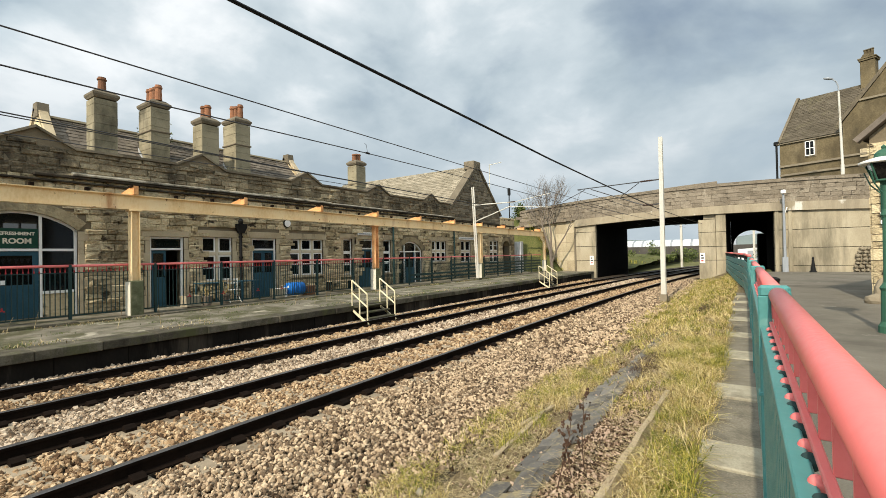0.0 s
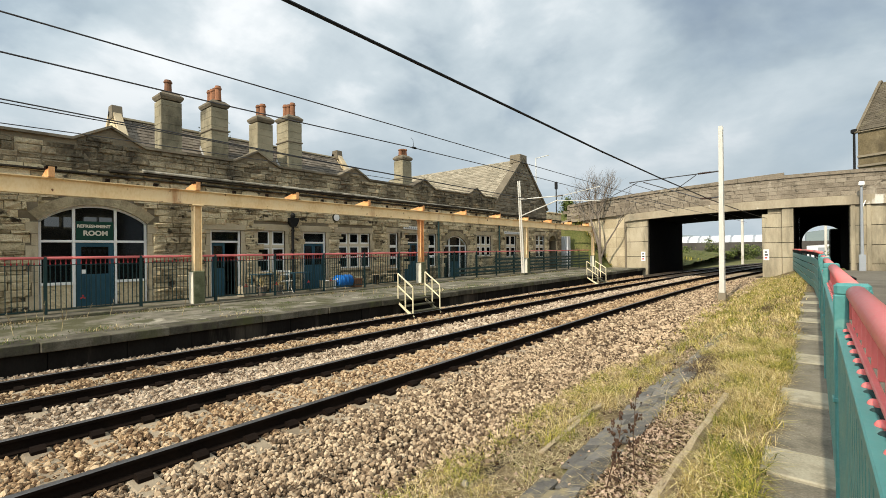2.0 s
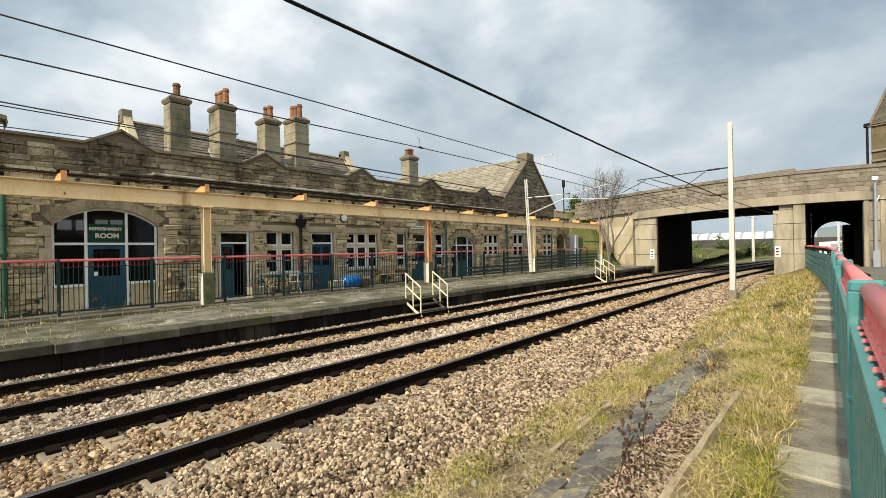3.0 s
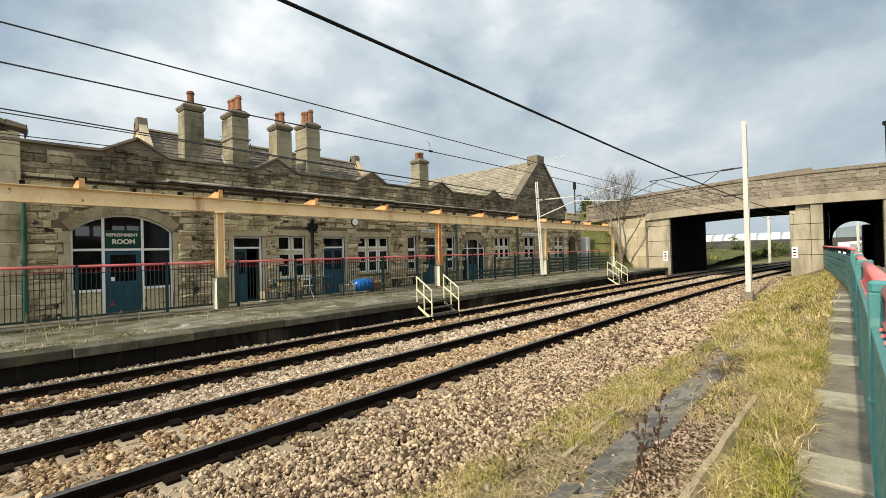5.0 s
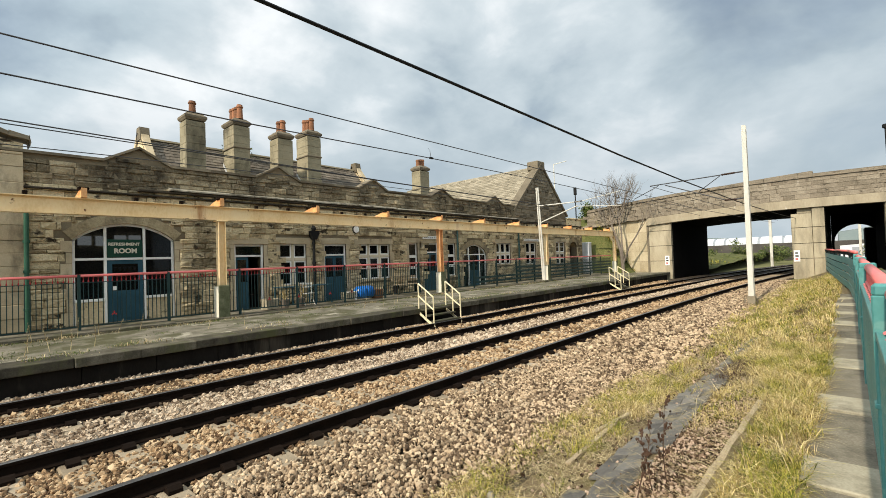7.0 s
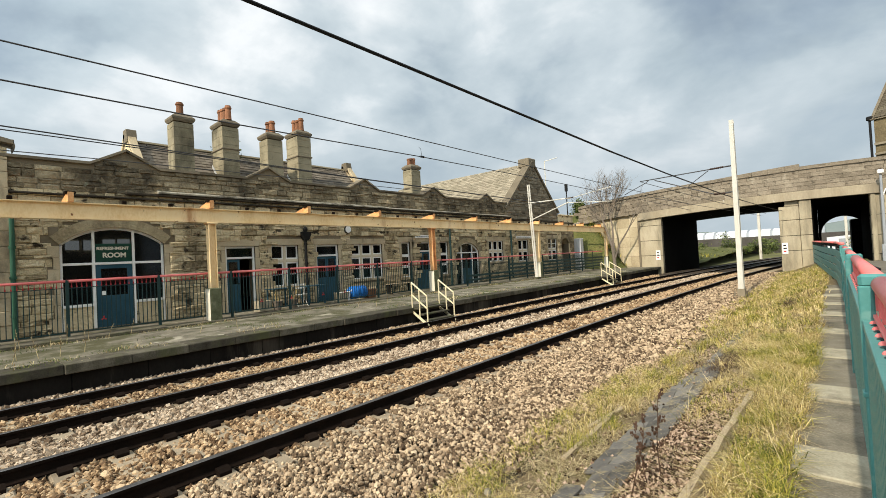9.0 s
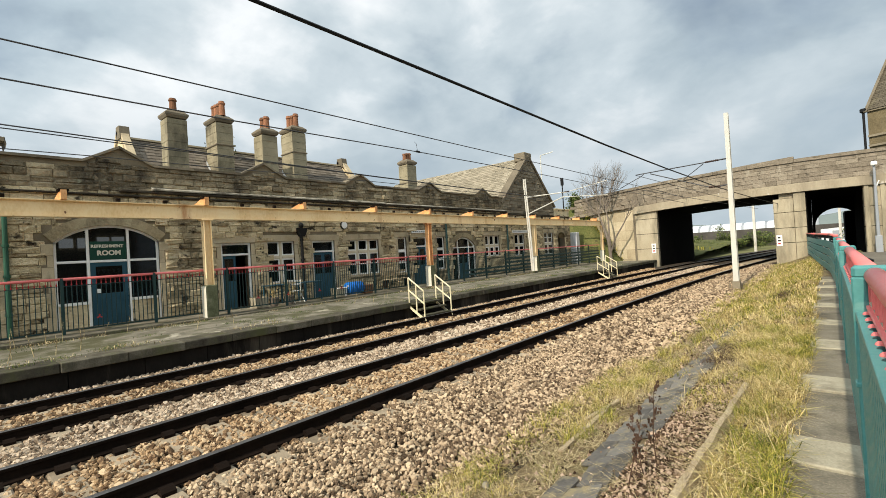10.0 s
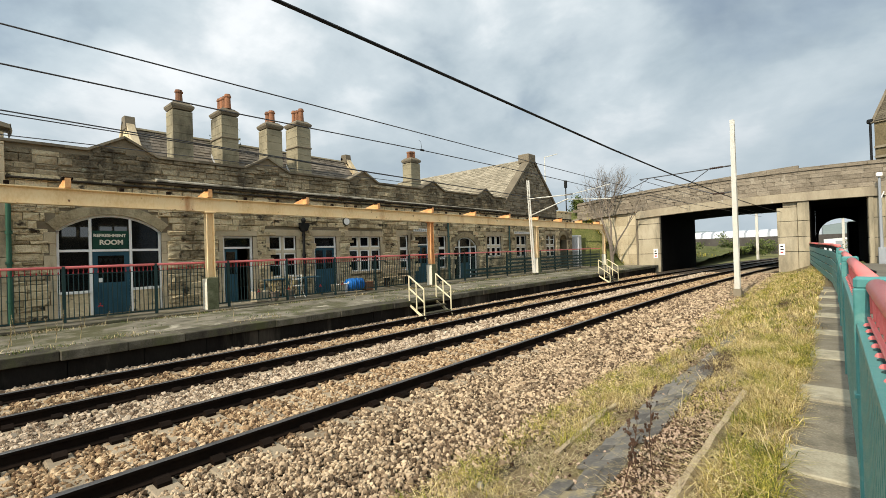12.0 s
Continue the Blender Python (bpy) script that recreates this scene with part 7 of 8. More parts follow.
        for k in range(3):
            a = 2 * math.pi * k / 3 + math.pi / 2
            bmesh.ops.create_icosphere(bm, subdivisions=1, radius=0.022, matrix=Matrix.Translation((0, 0.045 * math.cos(a), 0.045 * math.sin(a))))
        part("rose", bm, M["dark_red"], e)


clutter()


# ---- beyond the station and the bridge ----
def mound(name, x0, x1, y0, y1, z_of, mat_key, label, step=1.0):
    bm = bmesh.new()
    nx, ny = int((x1 - x0) / step) + 1, int((y1 - y0) / step) + 1
    g = [[bm.verts.new((x0 + i * (x1 - x0) / nx, y0 + j * (y1 - y0) / ny, z_of(x0 + i * (x1 - x0) / nx, y0 + j * (y1 - y0) / ny))) for i in range(nx + 1)] for j in range(ny + 1)]
    for a, b in zip(g, g[1:]):
        for i in range(nx):
            bm.faces.new((a[i], a[i + 1], b[i + 1], b[i]))
    tagged(part(name, bm, M[mat_key], smooth=True), label, "ground", kind="structure")


M["lawn"] = surface("rough_green_grass", [(0.045, 0.055, 0.016), (0.10, 0.11, 0.035), (0.21, 0.185, 0.075)], 0.8, 9, 0.95, 0.9, 0.5, bump_dist=0.1, dirt=(0.06, 0.05, 0.028), dirt_scale=1.2, dirt_at=(0.55, 0.66))
M["dark_wall"] = surface("dark_retaining_wall", [(0.05, 0.045, 0.04), (0.10, 0.09, 0.08)], 0.4, 4, 0.9, 0.2)
M["hill"] = surface("hazy_hill", [(0.13, 0.16, 0.16), (0.17, 0.2, 0.19)], 0.02, 0.2, 0.95, 0.0)
mound("bank_west", -34, -13.1, 36.4, 60, lambda x, y: min(0.25 + min(5.0, max(0.0, (-13.3 - x) * 1.48)), 0.28 + max(0.0, y - 36.9) * 3.2) + 0.1 * noise.noise((x, y, 0)), "lawn", "green grassy embankment behind the station end", 0.5)
mound("verge_west", -40, -10.6, 50.2, 150, lambda x, y: -0.4 + min(1.6, max(0, (-11.0 + bend(y) * 0.9 - x) * 0.22)) + 0.25 * noise.noise((x * 0.3, y * 0.3, 5)), "lawn", "rough green verge beyond the bridge", 2.0)
mound("verge_east", 0.5, 40, 51, 150, lambda x, y: -0.45 + min(2.0, max(0, (x - 1.5 - bend(y)) * 0.3)) + 0.2 * noise.noise((x * 0.3, y * 0.3, 9)), "lawn", "rough verge on the east side beyond the bridge", 2.0)
mound("bank_pier", -2.6, 0.1, 29.0, 38.2, lambda x, y: bank_z(x) - 0.03 + 0.16 * min(1, (y - 29) / 6) * max(0, 1 - abs(x + 1.3) / 1.3) + 0.04 * noise.noise((x * 2, y * 2, 0)), "earth", "earth heap against the bridge pier", 0.3)
r2 = random.Random(8)
tufts("verge_grass", [(r2.uniform(-26, -11.5), r2.uniform(52, 90), 0.4) for _ in range(160)], 30, 9, 0.2, 0.7, M["grass_green"], "long grass on the verge beyond the bridge", 0.5, 0.03)
tufts("bank_grass", [(x, 38.4 + 0.5 * r2.random(), 0.2 + 1.48 * (-13.3 - x)) for x in [r2.uniform(-16.6, -13.4) for _ in range(190)]], 40, 10, 0.1, 0.3, M["grass_green"], "grass on the embankment", 0.25, 0.015)
for i, (x, y) in enumerate(((-17, 62), (-14.5, 70), (-12, 82), (-8, 92), (3.5, 70), (5, 84))):
    leafy("bush", (x, y, 0.3), (2.6, 2.0, 1.4), 1800, 30 + i, "rough bush on the verge beyond the bridge", 0.13)


def sheds():
    w = thing("retaining_wall", "dark retaining wall below the white sheds", "wall")
    bm = bmesh.new()
    box(bm, -60, 30, 112, 113, -0.5, 3.0)
    part("wall", bm, M["dark_wall"], w)
    g = thing("white_shed", "long white ribbed shed with a curved roof", "shed", "", (0, 122, -1.3))
    n = 26
    for i in range(n):
        x = -56 + i * 2.1
        bm = bmesh.new()
        pts = [(117 - 122, 0.0), (117 - 122, 4.4), (117.6 - 122, 5.2), (119 - 122, 5.75), (121 - 122, 5.95), (127 - 122, 5.95), (127 - 122, 0.0)]
        prism(bm, pts, "x", x, x + 1.6)
        part("roof_bay", bm, M["warehouse"], g)
        bm = bmesh.new()
        pts = [(y + 0.15, z - 0.15) for y, z in pts]
        prism(bm, pts, "x", x + 1.6, x + 2.1)
        part("rib", bm, M["grey_clad"], g)
    bm = bmesh.new()
    box(bm, -56, -1.4, -5.2, -5.02, 2.7, 3.9)
    part("side_wall", bm, M["grey_clad"], g)
    h = thing("white_shed", "low white shed beyond the passage arch", "shed", "", (6, 100, 0))
    bm = bmesh.new()
    prism(bm, [(-7, 0), (6, 0), (6, 2.0), (-0.5, 2.5), (-7, 2.0)], "y", 0, 10)
    part("body", bm, M["warehouse"], h)
    bm = bmesh.new()
    box(bm, -5.5, -1, -0.05, -0.01, 0.2, 1.7)
    part("door", bm, M["grey_clad"], h)
    mound("hills", -900, 900, 1400, 1500, lambda x, y: 40 + 30 * noise.noise((x * 0.003, 1, 4)) if y > 1405 else -5, "hill", "low hazy hills on the horizon", 50)
    hut = thing("white_container", "white ribbed container behind the platform end", "container", "", (-16.56, 36.2, 0.3))
    w, h = 0.46, 2.65
    bm = bmesh.new()
    box(bm, -w, w, -0.3, 0.3, 0.0, h, 0.03)
    part("body", bm, M["warehouse"], hut)
    for i in range(5):
        bm = bmesh.new()
        box(bm, -w + 0.1 + (2 * w - 0.28) * i / 4, -w + 0.18 + (2 * w - 0.28) * i / 4, -0.35, -0.3, 0.05, h - 0.05)
        part("rib", bm, M["warehouse"], hut)


sheds()


# ---- bridge fittings ----
def bridge_fittings():
    for x, z in ((-2.55, 0.95), (-10.6, 0.85)):
        s = thing("bridge_plate", "white plate with dark marks on the bridge", "sign")
        bm = bmesh.new()
        box(bm, x - 0.16, x + 0.16, BY - 0.03, BY - 0.005, z, z + 0.75, 0.004)
        part("plate", bm, M["white"], s)
        for k in range(3):
            bm = bmesh.new()
            box(bm, x - 0.09, x + 0.06 + 0.03 * (k % 2), BY - 0.036, BY - 0.031, z + 0.12 + 0.2 * k, z + 0.22 + 0.2 * k)
            part("mark", bm, M["dark_red"] if k == 0 else M["black"], s)
    p = thing("camera_pole", "pale pole with a small camera in front of the wing wall", "pole", "", (2.25, 37.2, 0.335))
    bm = bmesh.new()
    rod(bm, (0, 0, 0), (0, 0, 5.2), 0.09, 0.06, seg=10)
    box(bm, -0.16, 0.16, -0.14, 0.14, 0, 1.0, 0.02)
    part("pole", bm, M["grey_clad"], p)
    bm = bmesh.new()
    box(bm, -0.14, 0.14, -0.2, 0.2, 5.2, 5.45, 0.04)
    part("camera_housing", bm, M["white"], p)
    bm = bmesh.new()
    rod(bm, (0, 0, 3.8), (0.18, 0, 4.3), 0.03, seg=6)
    part("bracket", bm, M["white"], p)
    c = thing("bollard", "small dark pointed bollard before the wing wall", "bollard", "", (3.67, 37.2, 0.335))
    bm = bmesh.new()
    lathe(bm, [(0.2, 0), (0.2, 0.05), (0.14, 0.1), (0.05, 0.85), (0.065, 0.9), (0.025, 1.0)], 10)
    part("body", bm, M["black"], c)
    for x in (1.78, 2.5):
        bm = bmesh.new()
        box(bm, x, x + 0.22, BY - 0.1, BY - 0.001, 0.33, 4.46, 0.02)
        tagged(part("trim_pilaster", bm, M["concrete"]), "concrete pilaster of the wing wall", "trim", kind="structure")
    bm = bmesh.new()
    box(bm, -12.05, -11.9, BY - 0.06, BY + 0.3, -0.3, 4.4, 0.01)
    tagged(part("trim_abutment", bm, M["dark_stone"]), "dark joint beside the abutment", "trim", kind="structure")
    b = thing("rubbish_bin", "dark bin beyond the railing", "bin", "", (0.75, 19.0, 0.335))
    bm = bmesh.new()
    lathe(bm, [(0.2, 0), (0.24, 0.45), (0.26, 0.46), (0.26, 0.52), (0.15, 0.58)], 14)
    part("body", bm, M["black"], b)


bridge_fittings()


# ---- house above the bridge ----
def make_house():
    h = thing("stone_house", "tall brown sandstone house with slate roofs beyond the bridge", "house", "", (3.43, 60.0, 0.0))
    h.rotation_euler = (0, 0, radians(-23.2))
    zb, ze, zr, L, D = 4.0, 13.27, 18.8, 15.0, 10.6
    bm = bmesh.new()
    prism(bm, [(0, zb), (D, zb), (D, ze), (D / 2, zr - 0.15), (0, ze)], "x", 0, L)
    part("wall", bm, M["house_stone"], h)
    slate_rows("roof", (0.1, -0.25, ze - 0.1), (L, -0.25, ze - 0.1), (L, D / 2, zr), (0.1, D / 2, zr), 0.3, 0.42, M["house_slate"], "", h)
    slate_rows("roof", (0.1, D + 0.25, ze - 0.1), (L, D + 0.25, ze - 0.1), (L, D / 2, zr), (0.1, D / 2, zr), 0.8, 1.2, M["house_slate"], "", h)
    for s in (-0.4, D + 0.4):
        bm = bmesh.new()
        coping_run(bm, (0.0, s, ze - 0.35), (0.0, D / 2, zr + 0.15), 0.24, 0.14)
        part("verge_coping", bm, M["dark_stone"], h)
    for z in (ze - 0.25, 10.55, 9.6):
        bm = bmesh.new()
        box(bm, 0, 5.4, -0.18, -0.005, z, z + 0.2)
        part("string_course", bm, M["dark_stone"], h)
    def house_window(x0, x1, z0, z1, y):
        w = thing("window", "", "")
        w.parent = h
        bm = bmesh.new()
        box(bm, x0 - 0.12, x1 + 0.12, y - 0.05, y + 0.1, z0 - 0.12, z1 + 0.18)
        box(bm, x0 - 0.02, x1 + 0.02, y - 0.06, y + 0.1, z0 - 0.02, z1 + 0.02)
        part("reveal", bm, M["dark_stone"], w)
        for a, b, c, d in ((x0, x0 + 0.08, z0, z1), (x1 - 0.08, x1, z0, z1), ((x0 + x1) / 2 - 0.03, (x0 + x1) / 2 + 0.03, z0, z1), (x0, x1, z0, z0 + 0.08), (x0, x1, z1 - 0.08, z1), (x0, x1, (z0 + z1) / 2 - 0.035, (z0 + z1) / 2 + 0.035)):
            bm = bmesh.new()
            box(bm, a, b, y - 0.14, y - 0.06, c, d)
            part("glazing_bar", bm, M["white"], w)
        bm = bmesh.new()
        box(bm, x0 + 0.05, x1 - 0.05, y - 0.1, y - 0.07, z0 + 0.05, z1 - 0.05)
        part("pane", bm, M["glass"], w)
    house_window(2.25, 3.05, 11.4, 12.9, 0)
    # front gable wing
    g0, g1, ga, gz = 5.5, 14.6, 10.0, 19.9
    bm = bmesh.new()
    prism(bm, [(g0, zb), (g1, zb), (g1, 13.9), (ga, gz), (g0, 13.9)], "y", -0.9, 4.5)
    part("gable_wall", bm, M["house_stone"], h)
    for a, b in (((g0 - 0.25, -0.7, 13.7), (ga, -0.7, gz)), ((g1 + 0.25, -0.7, 13.7), (ga, -0.7, gz))):
        bm = bmesh.new()
        p, q = Vector(a), Vector(b)
        coping_run(bm, a, b, 0.6, 0.28)
        part("gable_coping", bm, M["dark_stone"], h)
    for z in (15.6, 10.55, 9.6):
        bm = bmesh.new()
        wdt = (z - 13.9) / (gz - 13.9) if z > 13.9 else 0
        box(bm, g0 + (ga - g0) * wdt, g1 - (g1 - ga) * wdt, -1.05, -0.9, z, z + 0.18)
        part("string_course", bm, M["dark_stone"], h)
    house_window(8.6, 9.8, 11.9, 13.6, -0.9)
    bm = bmesh.new()
    rod(bm, (-0.2, -0.25, zb), (-0.2, -0.25, ze - 0.2), 0.1, seg=10)
    box(bm, -0.42, 0.05, -0.48, 0.02, ze - 0.3, ze + 0.12, 0.08)
    part("downpipe", bm, M["black"], h)
    bm = bmesh.new()
    box(bm, 6.7, 7.5, -1.0, -0.92, 10.3, 11.1, 0.03)
    part("notice", bm, M["ashlar"], h)
    c = part("chimney", bmesh.new(), M["house_stone"], h)
    bm = bmesh.new()
    box(bm, 5.5, 6.65, D / 2 - 0.6, D / 2 + 0.6, zr - 1.0, zr + 2.2, 0.05)
    bm.to_mesh(c.data)
    bm.free()
    bm = bmesh.new()
    for e, z, k in ((0.1, 2.2, 0.18), (0.15, 2.38, 0.14)):
        box(bm, 5.5 - e, 6.65 + e, D / 2 - 0.6 - e, D / 2 + 0.6 + e, zr + z, zr + z + k, 0.03)
    prism(bm, [(5.5, zr + 2.52), (6.65, zr + 2.52), (6.4, zr + 2.9), (5.75, zr + 2.9)], "y", D / 2 - 0.5, D / 2 + 0.5)
    part("cap", bm, M["house_stone"], c)
    for i in range(3):
        bm = bmesh.new()
        lathe(bm, [(0.14, 0), (0.13, 0.45), (0.17, 0.48), (0.17, 0.58)], 10, (5.82 + 0.26 * i, D / 2, zr + 2.88))
        part("chimney_pot", bm, M["house_stone"], c)


make_house()


def make_street_lamp():
    s = thing("street_lamp", "tall pale street lamp post on the road above", "street lamp", "", (7.05, 50.0, 4.9))
    bm = bmesh.new()
    rod(bm, (0, 0, 0), (0, 0, 4.0), 0.13, seg=12)
    rod(bm, (0, 0, 4.0), (-0.1, 0, 10.2), 0.1, 0.07, seg=12)
    part("post", bm, M["mast_paint"], s)
    bm = bmesh.new()
    tube_path(bm, [(-0.1, 0, 10.2), (-0.12, 0, 10.7), (-0.25, 0, 11.1), (-0.5, 0, 11.35)], 0.05, 8)
    part("arm", bm, M["grey_clad"], s)
    bm = bmesh.new()
    m = Matrix.Translation((-0.75, 0, 11.45)) @ pose(0, 0, 0, 0, 15, 0) @ Matrix.Diagonal((0.36, 0.16, 0.1, 1))
    bmesh.ops.create_uvsphere(bm, u_segments=12, v_segments=8, radius=1.0, matrix=m)
    part("lantern", bm, M["grey_clad"], s, "dark grey lantern head")
    bm = bmesh.new()
    box(bm, -17, 21, BY + 0.5, BY + 14, 4.6, 5.4)
    tagged(part("road", bm, M["tarmac"]), "tarmac road over the bridge", "road", kind="structure")
    mound("road_bank", 9, 60, 39.2, 80, lambda x, y: 4.7 + 0.1 * noise.noise((x, y, 2)), "lawn", "raised ground beside the road", 3.0)


make_street_lamp()


# ---- forecourt: lantern post and stone lodge ----
def make_lodge():
    h = thing("stone_lodge", "old rubble-stone building with a dark gabled roof edge", "building", "", (2.98, 17.0, 0.0))
    h.rotation_euler = (0, 0, radians(-22))
    bm = bmesh.new()
    prism(bm, [(0, 0.2), (7, 0.2), (7, 4.95), (3.5, 7.95), (0, 4.95)], "y", 0, 9)
    part("wall", bm, M["mortar"], h)
    vs, fs = [], []
    z = 0.34
    q = random.Random(3)
    while z < 4.7:
        hh = q.choice((0.2, 0.26, 0.32))
        x = 0.0
        while x < 3.0:
            w = q.uniform(0.3, 0.6)
            stone_box(vs, fs, x + 0.01, x + w - 0.01, -q.uniform(0.02, 0.06), 0.1, z + 0.01, z + hh - 0.01)
            x += w
        y = 0.0
        while y < 8.5:
            w = q.uniform(0.3, 0.6)
            stone_box(vs, fs, -q.uniform(0.02, 0.05), 0.1, y + 0.01, y + w - 0.01, z + 0.01, z + hh - 0.01)
            y += w
        z += hh
    o = new("stonework", bulk_mesh("stonework", np.array(vs), np.array(fs), M["sandstone"]))
    o.parent = h
    o["kind"] = "stuff"
    for a, b in (((-0.2, -0.13, 4.8), (3.5, -0.13, 8.0)), ((7.2, -0.13, 4.8), (3.5, -0.13, 8.0))):
        bm = bmesh.new()
        coping_run(bm, a, b, 0.24, 0.14)
        part("bargeboard", bm, M["bark"], h, "dark timber bargeboard")
    slate_rows("roof", (-0.22, -0.2, 4.93), (-0.22, 9.2, 4.93), (3.5, 9.2, 8.15), (3.5, -0.2, 8.15), 0.35, 0.5, M["slate"], "", h)
    bm = bmesh.new()
    box(bm, 0.28, 0.55, -0.07, 0.05, 0.34, 3.0)
    part("door_frame", bm, M["green_pipe"], h)
    s = thing("station_sign", "dark green sign board with yellow lettering and white bands", "sign", "", (2.98, 17.0, 0.0))
    s.rotation_euler = (0, 0, radians(-22))
    bm = bmesh.new()
    box(bm, 0.22, 2.2, -0.14, -0.08, 2.62, 3.62, 0.004)
    part("board", bm, M["sign_green"], s)
    for z in (2.72, 2.5):
        bm = bmesh.new()
        box(bm, 0.21, 2.2, -0.15, -0.141, z, z + 0.1)
        part("white_band", bm, M["white"], s)
    M["gold"] = surface("yellow_lettering", [(0.75, 0.5, 0.04), (0.8, 0.56, 0.07)], 2, 40, 0.5, 0.0)
    text_mesh("S", 0.5, Matrix.Translation((0.52, -0.15, 3.2)) @ pose(0, 0, 0, 90, 0, 0), M["gold"], "lettering", s)
    # tumbled stones at the corner
    for i, (x, y, a, b, c) in enumerate(((2.95, 16.6, 0.25, 0.2, 0.2), (3.2, 16.5, 0.25, 0.22, 0.26), (3.1, 16.7, 0.2, 0.2, 0.5), (3.45, 16.6, 0.22, 0.2, 0.2))):
        st = thing("loose_stone", "rough fallen stone at the corner of the lodge", "stone", "tumbled stones", (x, y, 0.335))
        bm = bmesh.new()
        bmesh.ops.create_icosphere(bm, subdivisions=2, radius=1.0)
        for v in bm.verts:
            k = 1 + 0.18 * noise.noise(v.co * 1.7 + Vector((i * 3, 0, 0)))
            v.co = Vector((v.co.x * a * k, v.co.y * b * k, max(-0.4, v.co.z) * c * k + 0.4 * c))
        part("stone", bm, M["dark_stone"], st)
    # patch of rubble walling against the wing wall
    q = random.Random(50)
    pile = thing("rubble_patch", "patch of rough dark rubble stones against the concrete", "stonework", "", (6.3, 37.85, 0.335))
    z, k = 0.0, 0
    while z < 1.55:
        hh = q.uniform(0.17, 0.27)
        half = 0.62 * math.sqrt(max(0.05, 1 - (z / 1.75) ** 2))
        x = -half + q.uniform(0, 0.1)
        while x < half + 0.2:
            w = q.uniform(0.2, 0.36)
            bm = bmesh.new()
            bmesh.ops.create_icosphere(bm, subdivisions=1, radius=1.0)
            for v in bm.verts:
                s = 1 + 0.35 * noise.noise(v.co * 1.3 + Vector((k * 2.7, 0, 0)))
                v.co = Vector((x + w / 2 + v.co.x * w * 0.54 * s, -0.02 + v.co.y * 0.16 * s, z + hh / 2 + v.co.z * hh * 0.56 * s))
            part("stone", bm, M["dark_stone"], pile)
            x += w
            k += 1
        z += hh


make_lodge()


def make_lantern():
    s = thing("lantern_post", "green cast-iron lantern post with a white-topped glass lantern", "street lamp", "", (2.12, 11.0, 0.335))
    bm = bmesh.new()
    lathe(bm, [(0.15, 0), (0.15, 0.12), (0.11, 0.2), (0.1, 0.75), (0.12, 0.8), (0.065, 0.9), (0.05, 2.05), (0.075, 2.1), (0.045, 2.2), (0.04, 2.64), (0.08, 2.7)], 14)
    part("post", bm, M["green_pipe"], s, smooth=False)
    bm = bmesh.new()
    for sx, sy in ((-1, -1), (1, -1), (1, 1), (-1, 1)):
        rod(bm, (sx * 0.12, sy * 0.12, 2.72), (sx * 0.21, sy * 0.21, 3.02), 0.016, seg=6)
        tube_path(bm, [(sx * 0.05, sy * 0.05, 2.5), (sx * 0.16, sy * 0.16, 2.66), (sx * 0.23, sy * 0.23, 2.9)], 0.012)
    box(bm, -0.14, 0.14, -0.14, 0.14, 2.70, 2.735, 0.01)
    f = part("lantern_frame", bm, M["green_pipe"], s)
    for k in range(4):
        bm = bmesh.new()
        bm.faces.new([bm.verts.new(p) for p in ((-0.11, -0.12, 2.735), (0.11, -0.12, 2.735), (0.2, -0.21, 3.02), (-0.2, -0.21, 3.02))])
        bmesh.ops.rotate(bm, verts=bm.verts, cent=(0, 0, 0), matrix=Matrix.Rotation(k * math.pi / 2, 3, "Z"))
        bmesh.ops.solidify(bm, geom=bm.faces[:], thickness=0.006)
        part("pane", bm, M["glass"], f)
    bm = bmesh.new()
    lathe(bm, [(0.33, 3.02), (0.35, 3.03), (0.35, 3.06), (0.3, 3.08), (0.14, 3.13), (0.1, 3.14)], 20)
    hood = part("hood", bm, M["white"], s, "white enamelled lantern hood")
    bm = bmesh.new()
    lathe(bm, [(0.14, 3.125), (0.13, 3.2), (0.07, 3.26), (0.03, 3.28), (0.04, 3.32), (0.0, 3.36)], 12)
    part("finial", bm, M["green_pipe"], hood, "dark green cast finial")


make_lantern()


# ---- unseen plain walls added behind the camera; they close the forecourt and darken reflections ----
bm = bmesh.new()
box(bm, 13.0, 20.0, -40.0, 12.0, 0.3, 6.0)
tagged(part("wall_forecourt_unseen", bm, M["stack_stone"]), "unseen plain stone wall closing the forecourt behind the camera", "wall", kind="structure")
bm = bmesh.new()
prism(bm, [(12.6, 6.0), (20.4, 6.0), (16.5, 9.0)], "y", -40.4, 12.4)
tagged(part("roof_forecourt_unseen", bm, M["slate"]), "unseen plain slate roof over the added forecourt wall", "roof", kind="structure")


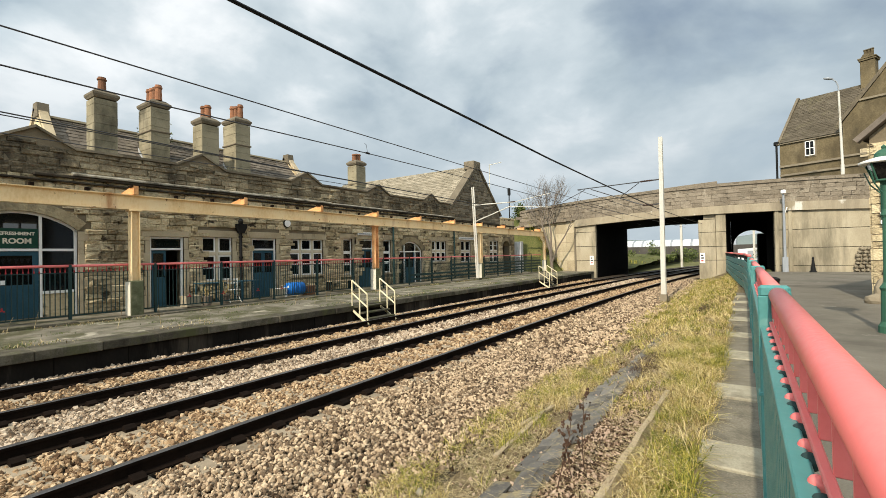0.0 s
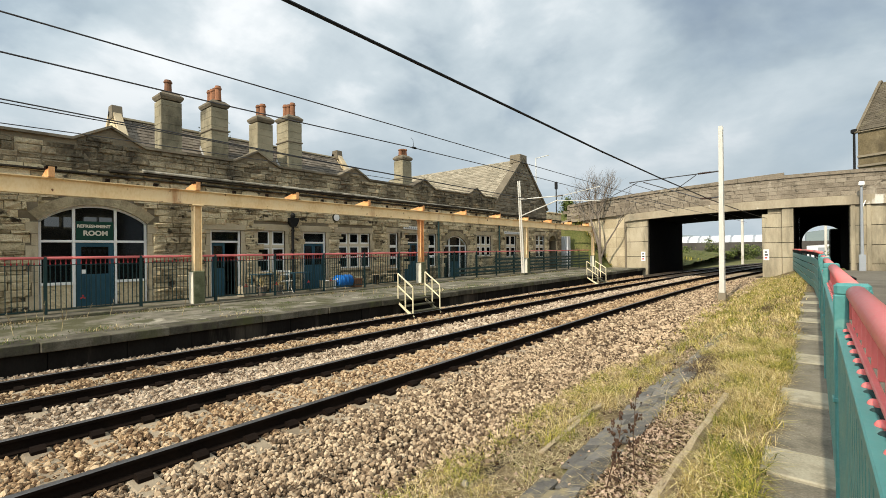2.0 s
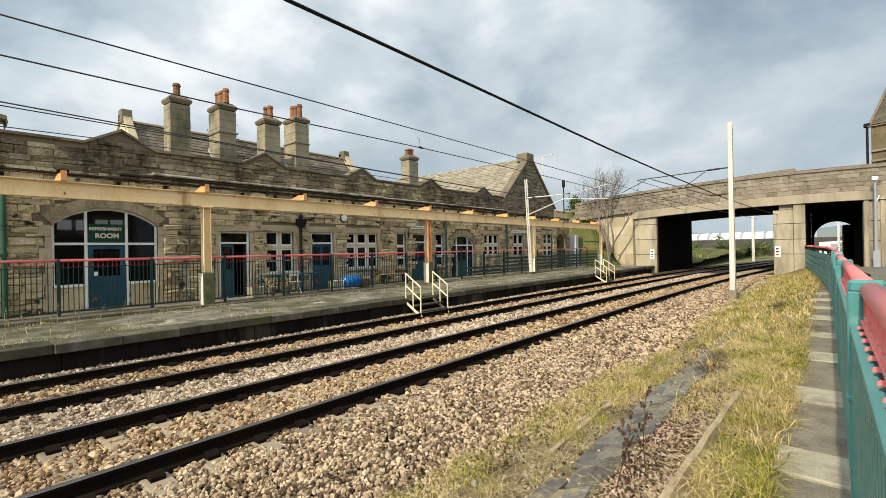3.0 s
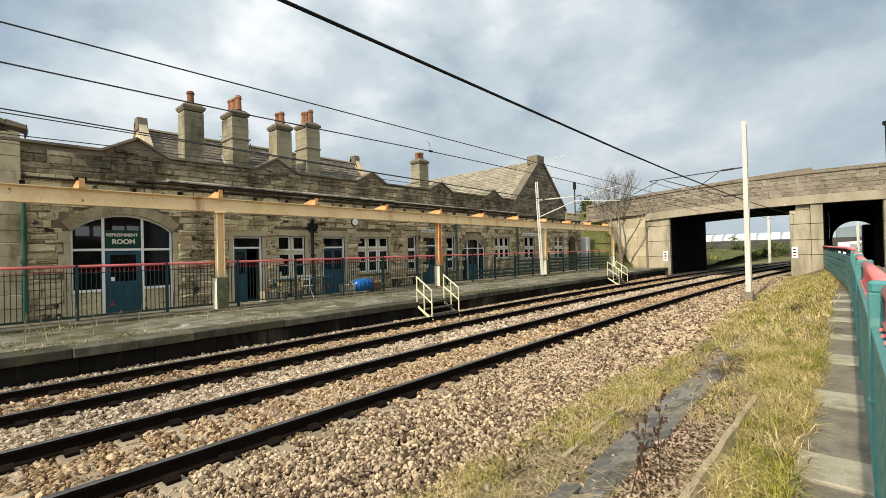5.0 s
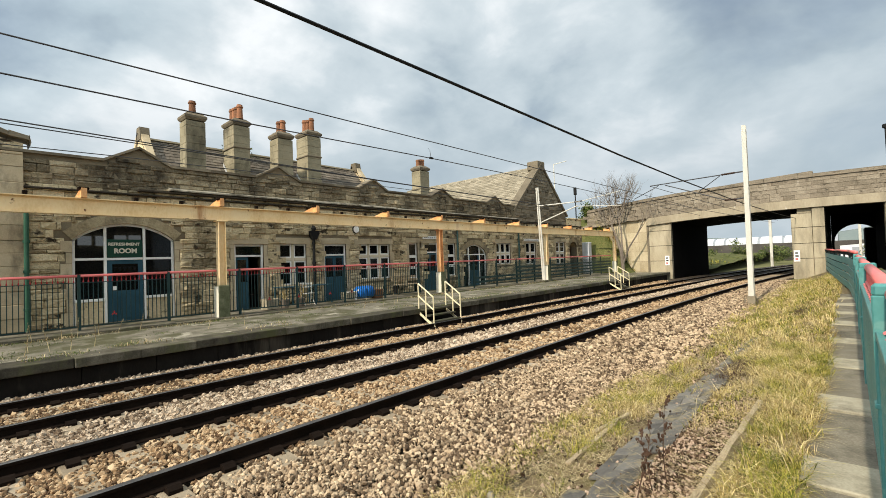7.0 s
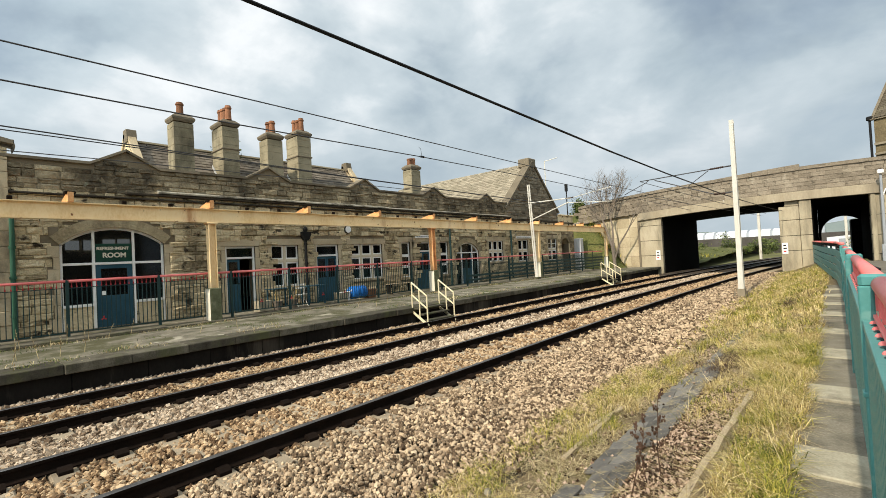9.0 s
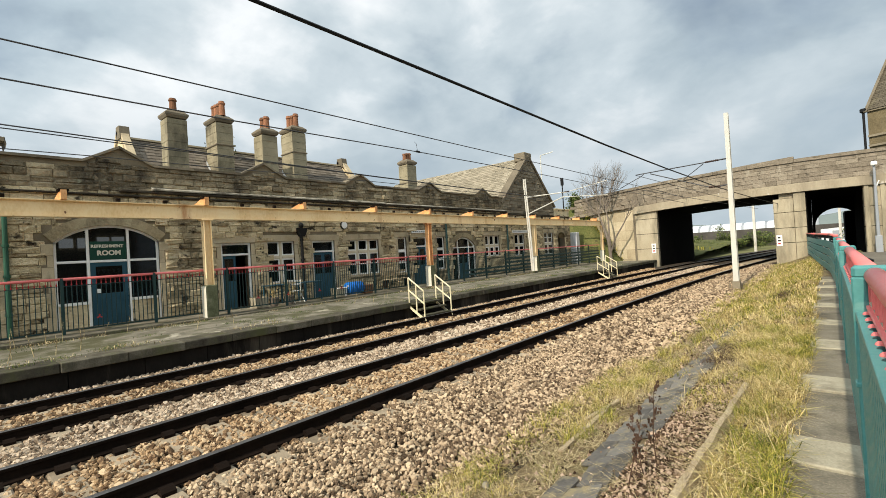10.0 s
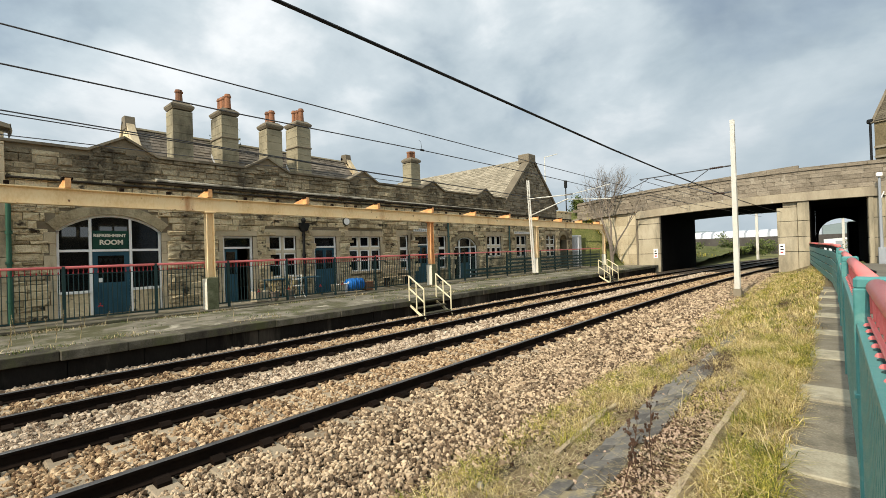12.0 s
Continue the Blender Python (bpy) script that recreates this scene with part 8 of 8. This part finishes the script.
# ---- small posts on the skyline ----
def skyline_posts():
    s = thing("signal_post", "dark signal post silhouetted behind the station end", "signal", "", (-23.8, 50.0, 4.4))
    bm = bmesh.new()
    rod(bm, (0, 0, 0), (0, 0, 5.2), 0.07, seg=8)
    part("post", bm, M["black"], s)
    bm = bmesh.new()
    box(bm, -0.16, 0.16, -0.14, 0.14, 4.7, 5.6, 0.05)
    part("signal_head", bm, M["black"], s)
    s = thing("street_lamp", "thin pale street lamp far behind the gable", "street lamp", "", (-29.1, 55.0, 4.0))
    bm = bmesh.new()
    rod(bm, (0, 0, 0), (0, 0, 10.4), 0.06, seg=8)
    part("post", bm, M["mast_paint"], s)
    bm = bmesh.new()
    rod(bm, (0, 0, 10.35), (1.9, 0, 10.5), 0.05, seg=6)
    part("arm", bm, M["mast_paint"], s)


skyline_posts()


# taller dry stems standing up out of the bank grass
r3 = random.Random(91)
stems = []
while len(stems) < 420:
    x, y = r3.uniform(-2.3, -0.3), r3.uniform(1.6, 16)
    if r3.random() < bank_cover(x, y) + 0.1:
        stems.append((x, y, bank_z(x) - 0.02))
grass("dry_stems", stems, M["weed_dry"], "thin dry stems standing among the grass", 12, 0.15, 0.42, 0.0018)
leafy("roof_growth", (-20.25, 8.85, 6.9), (0.4, 0.5, 0.7), 380, 60, "sparse green leaves of a sapling growing by the chimneys", 0.045)

# tussocks that stand above the rest of the grass
r4 = random.Random(64)
tussock_spots = [(x, y, bank_z(x) - 0.02) for x, y in ((r4.choice((r4.uniform(-0.62, -0.3), r4.uniform(-2.3, -1.9), r4.uniform(-1.3, -0.9))), 1.8 + 12 * r4.random()) for _ in range(70)) if x > -0.7 or y > 5.8 or x < -1.8]
tufts("dry_tussocks", tussock_spots[::2], 90, 65, 0.08, 0.26, M["grass_dry"], "dry straw tussocks on the bank", 0.05, 0.0022)
tufts("green_tussocks", tussock_spots[1::2], 80, 66, 0.07, 0.2, M["grass_green"], "green grass tussocks on the bank", 0.06, 0.0026)

# low heaps of dark dead stems among the grass
r5 = random.Random(71)
heap = [(-1.23 + r5.gauss(0, 0.13), 7.68 + r5.gauss(0, 0.42), 0.0) for _ in range(260)] + [(-0.94 + r5.gauss(0, 0.12), 14.67 + r5.gauss(0, 0.6), 0.0) for _ in range(170)]
grass("dead_stems", [(x, y, bank_z(x) + 0.03 + 0.05 * r5.random()) for x, y, _ in heap for _k in range(3)], M["dead_weed"], "low heaps of dark brown dead stems on the bank", 72, 0.03, 0.1, 0.004, 2.0)
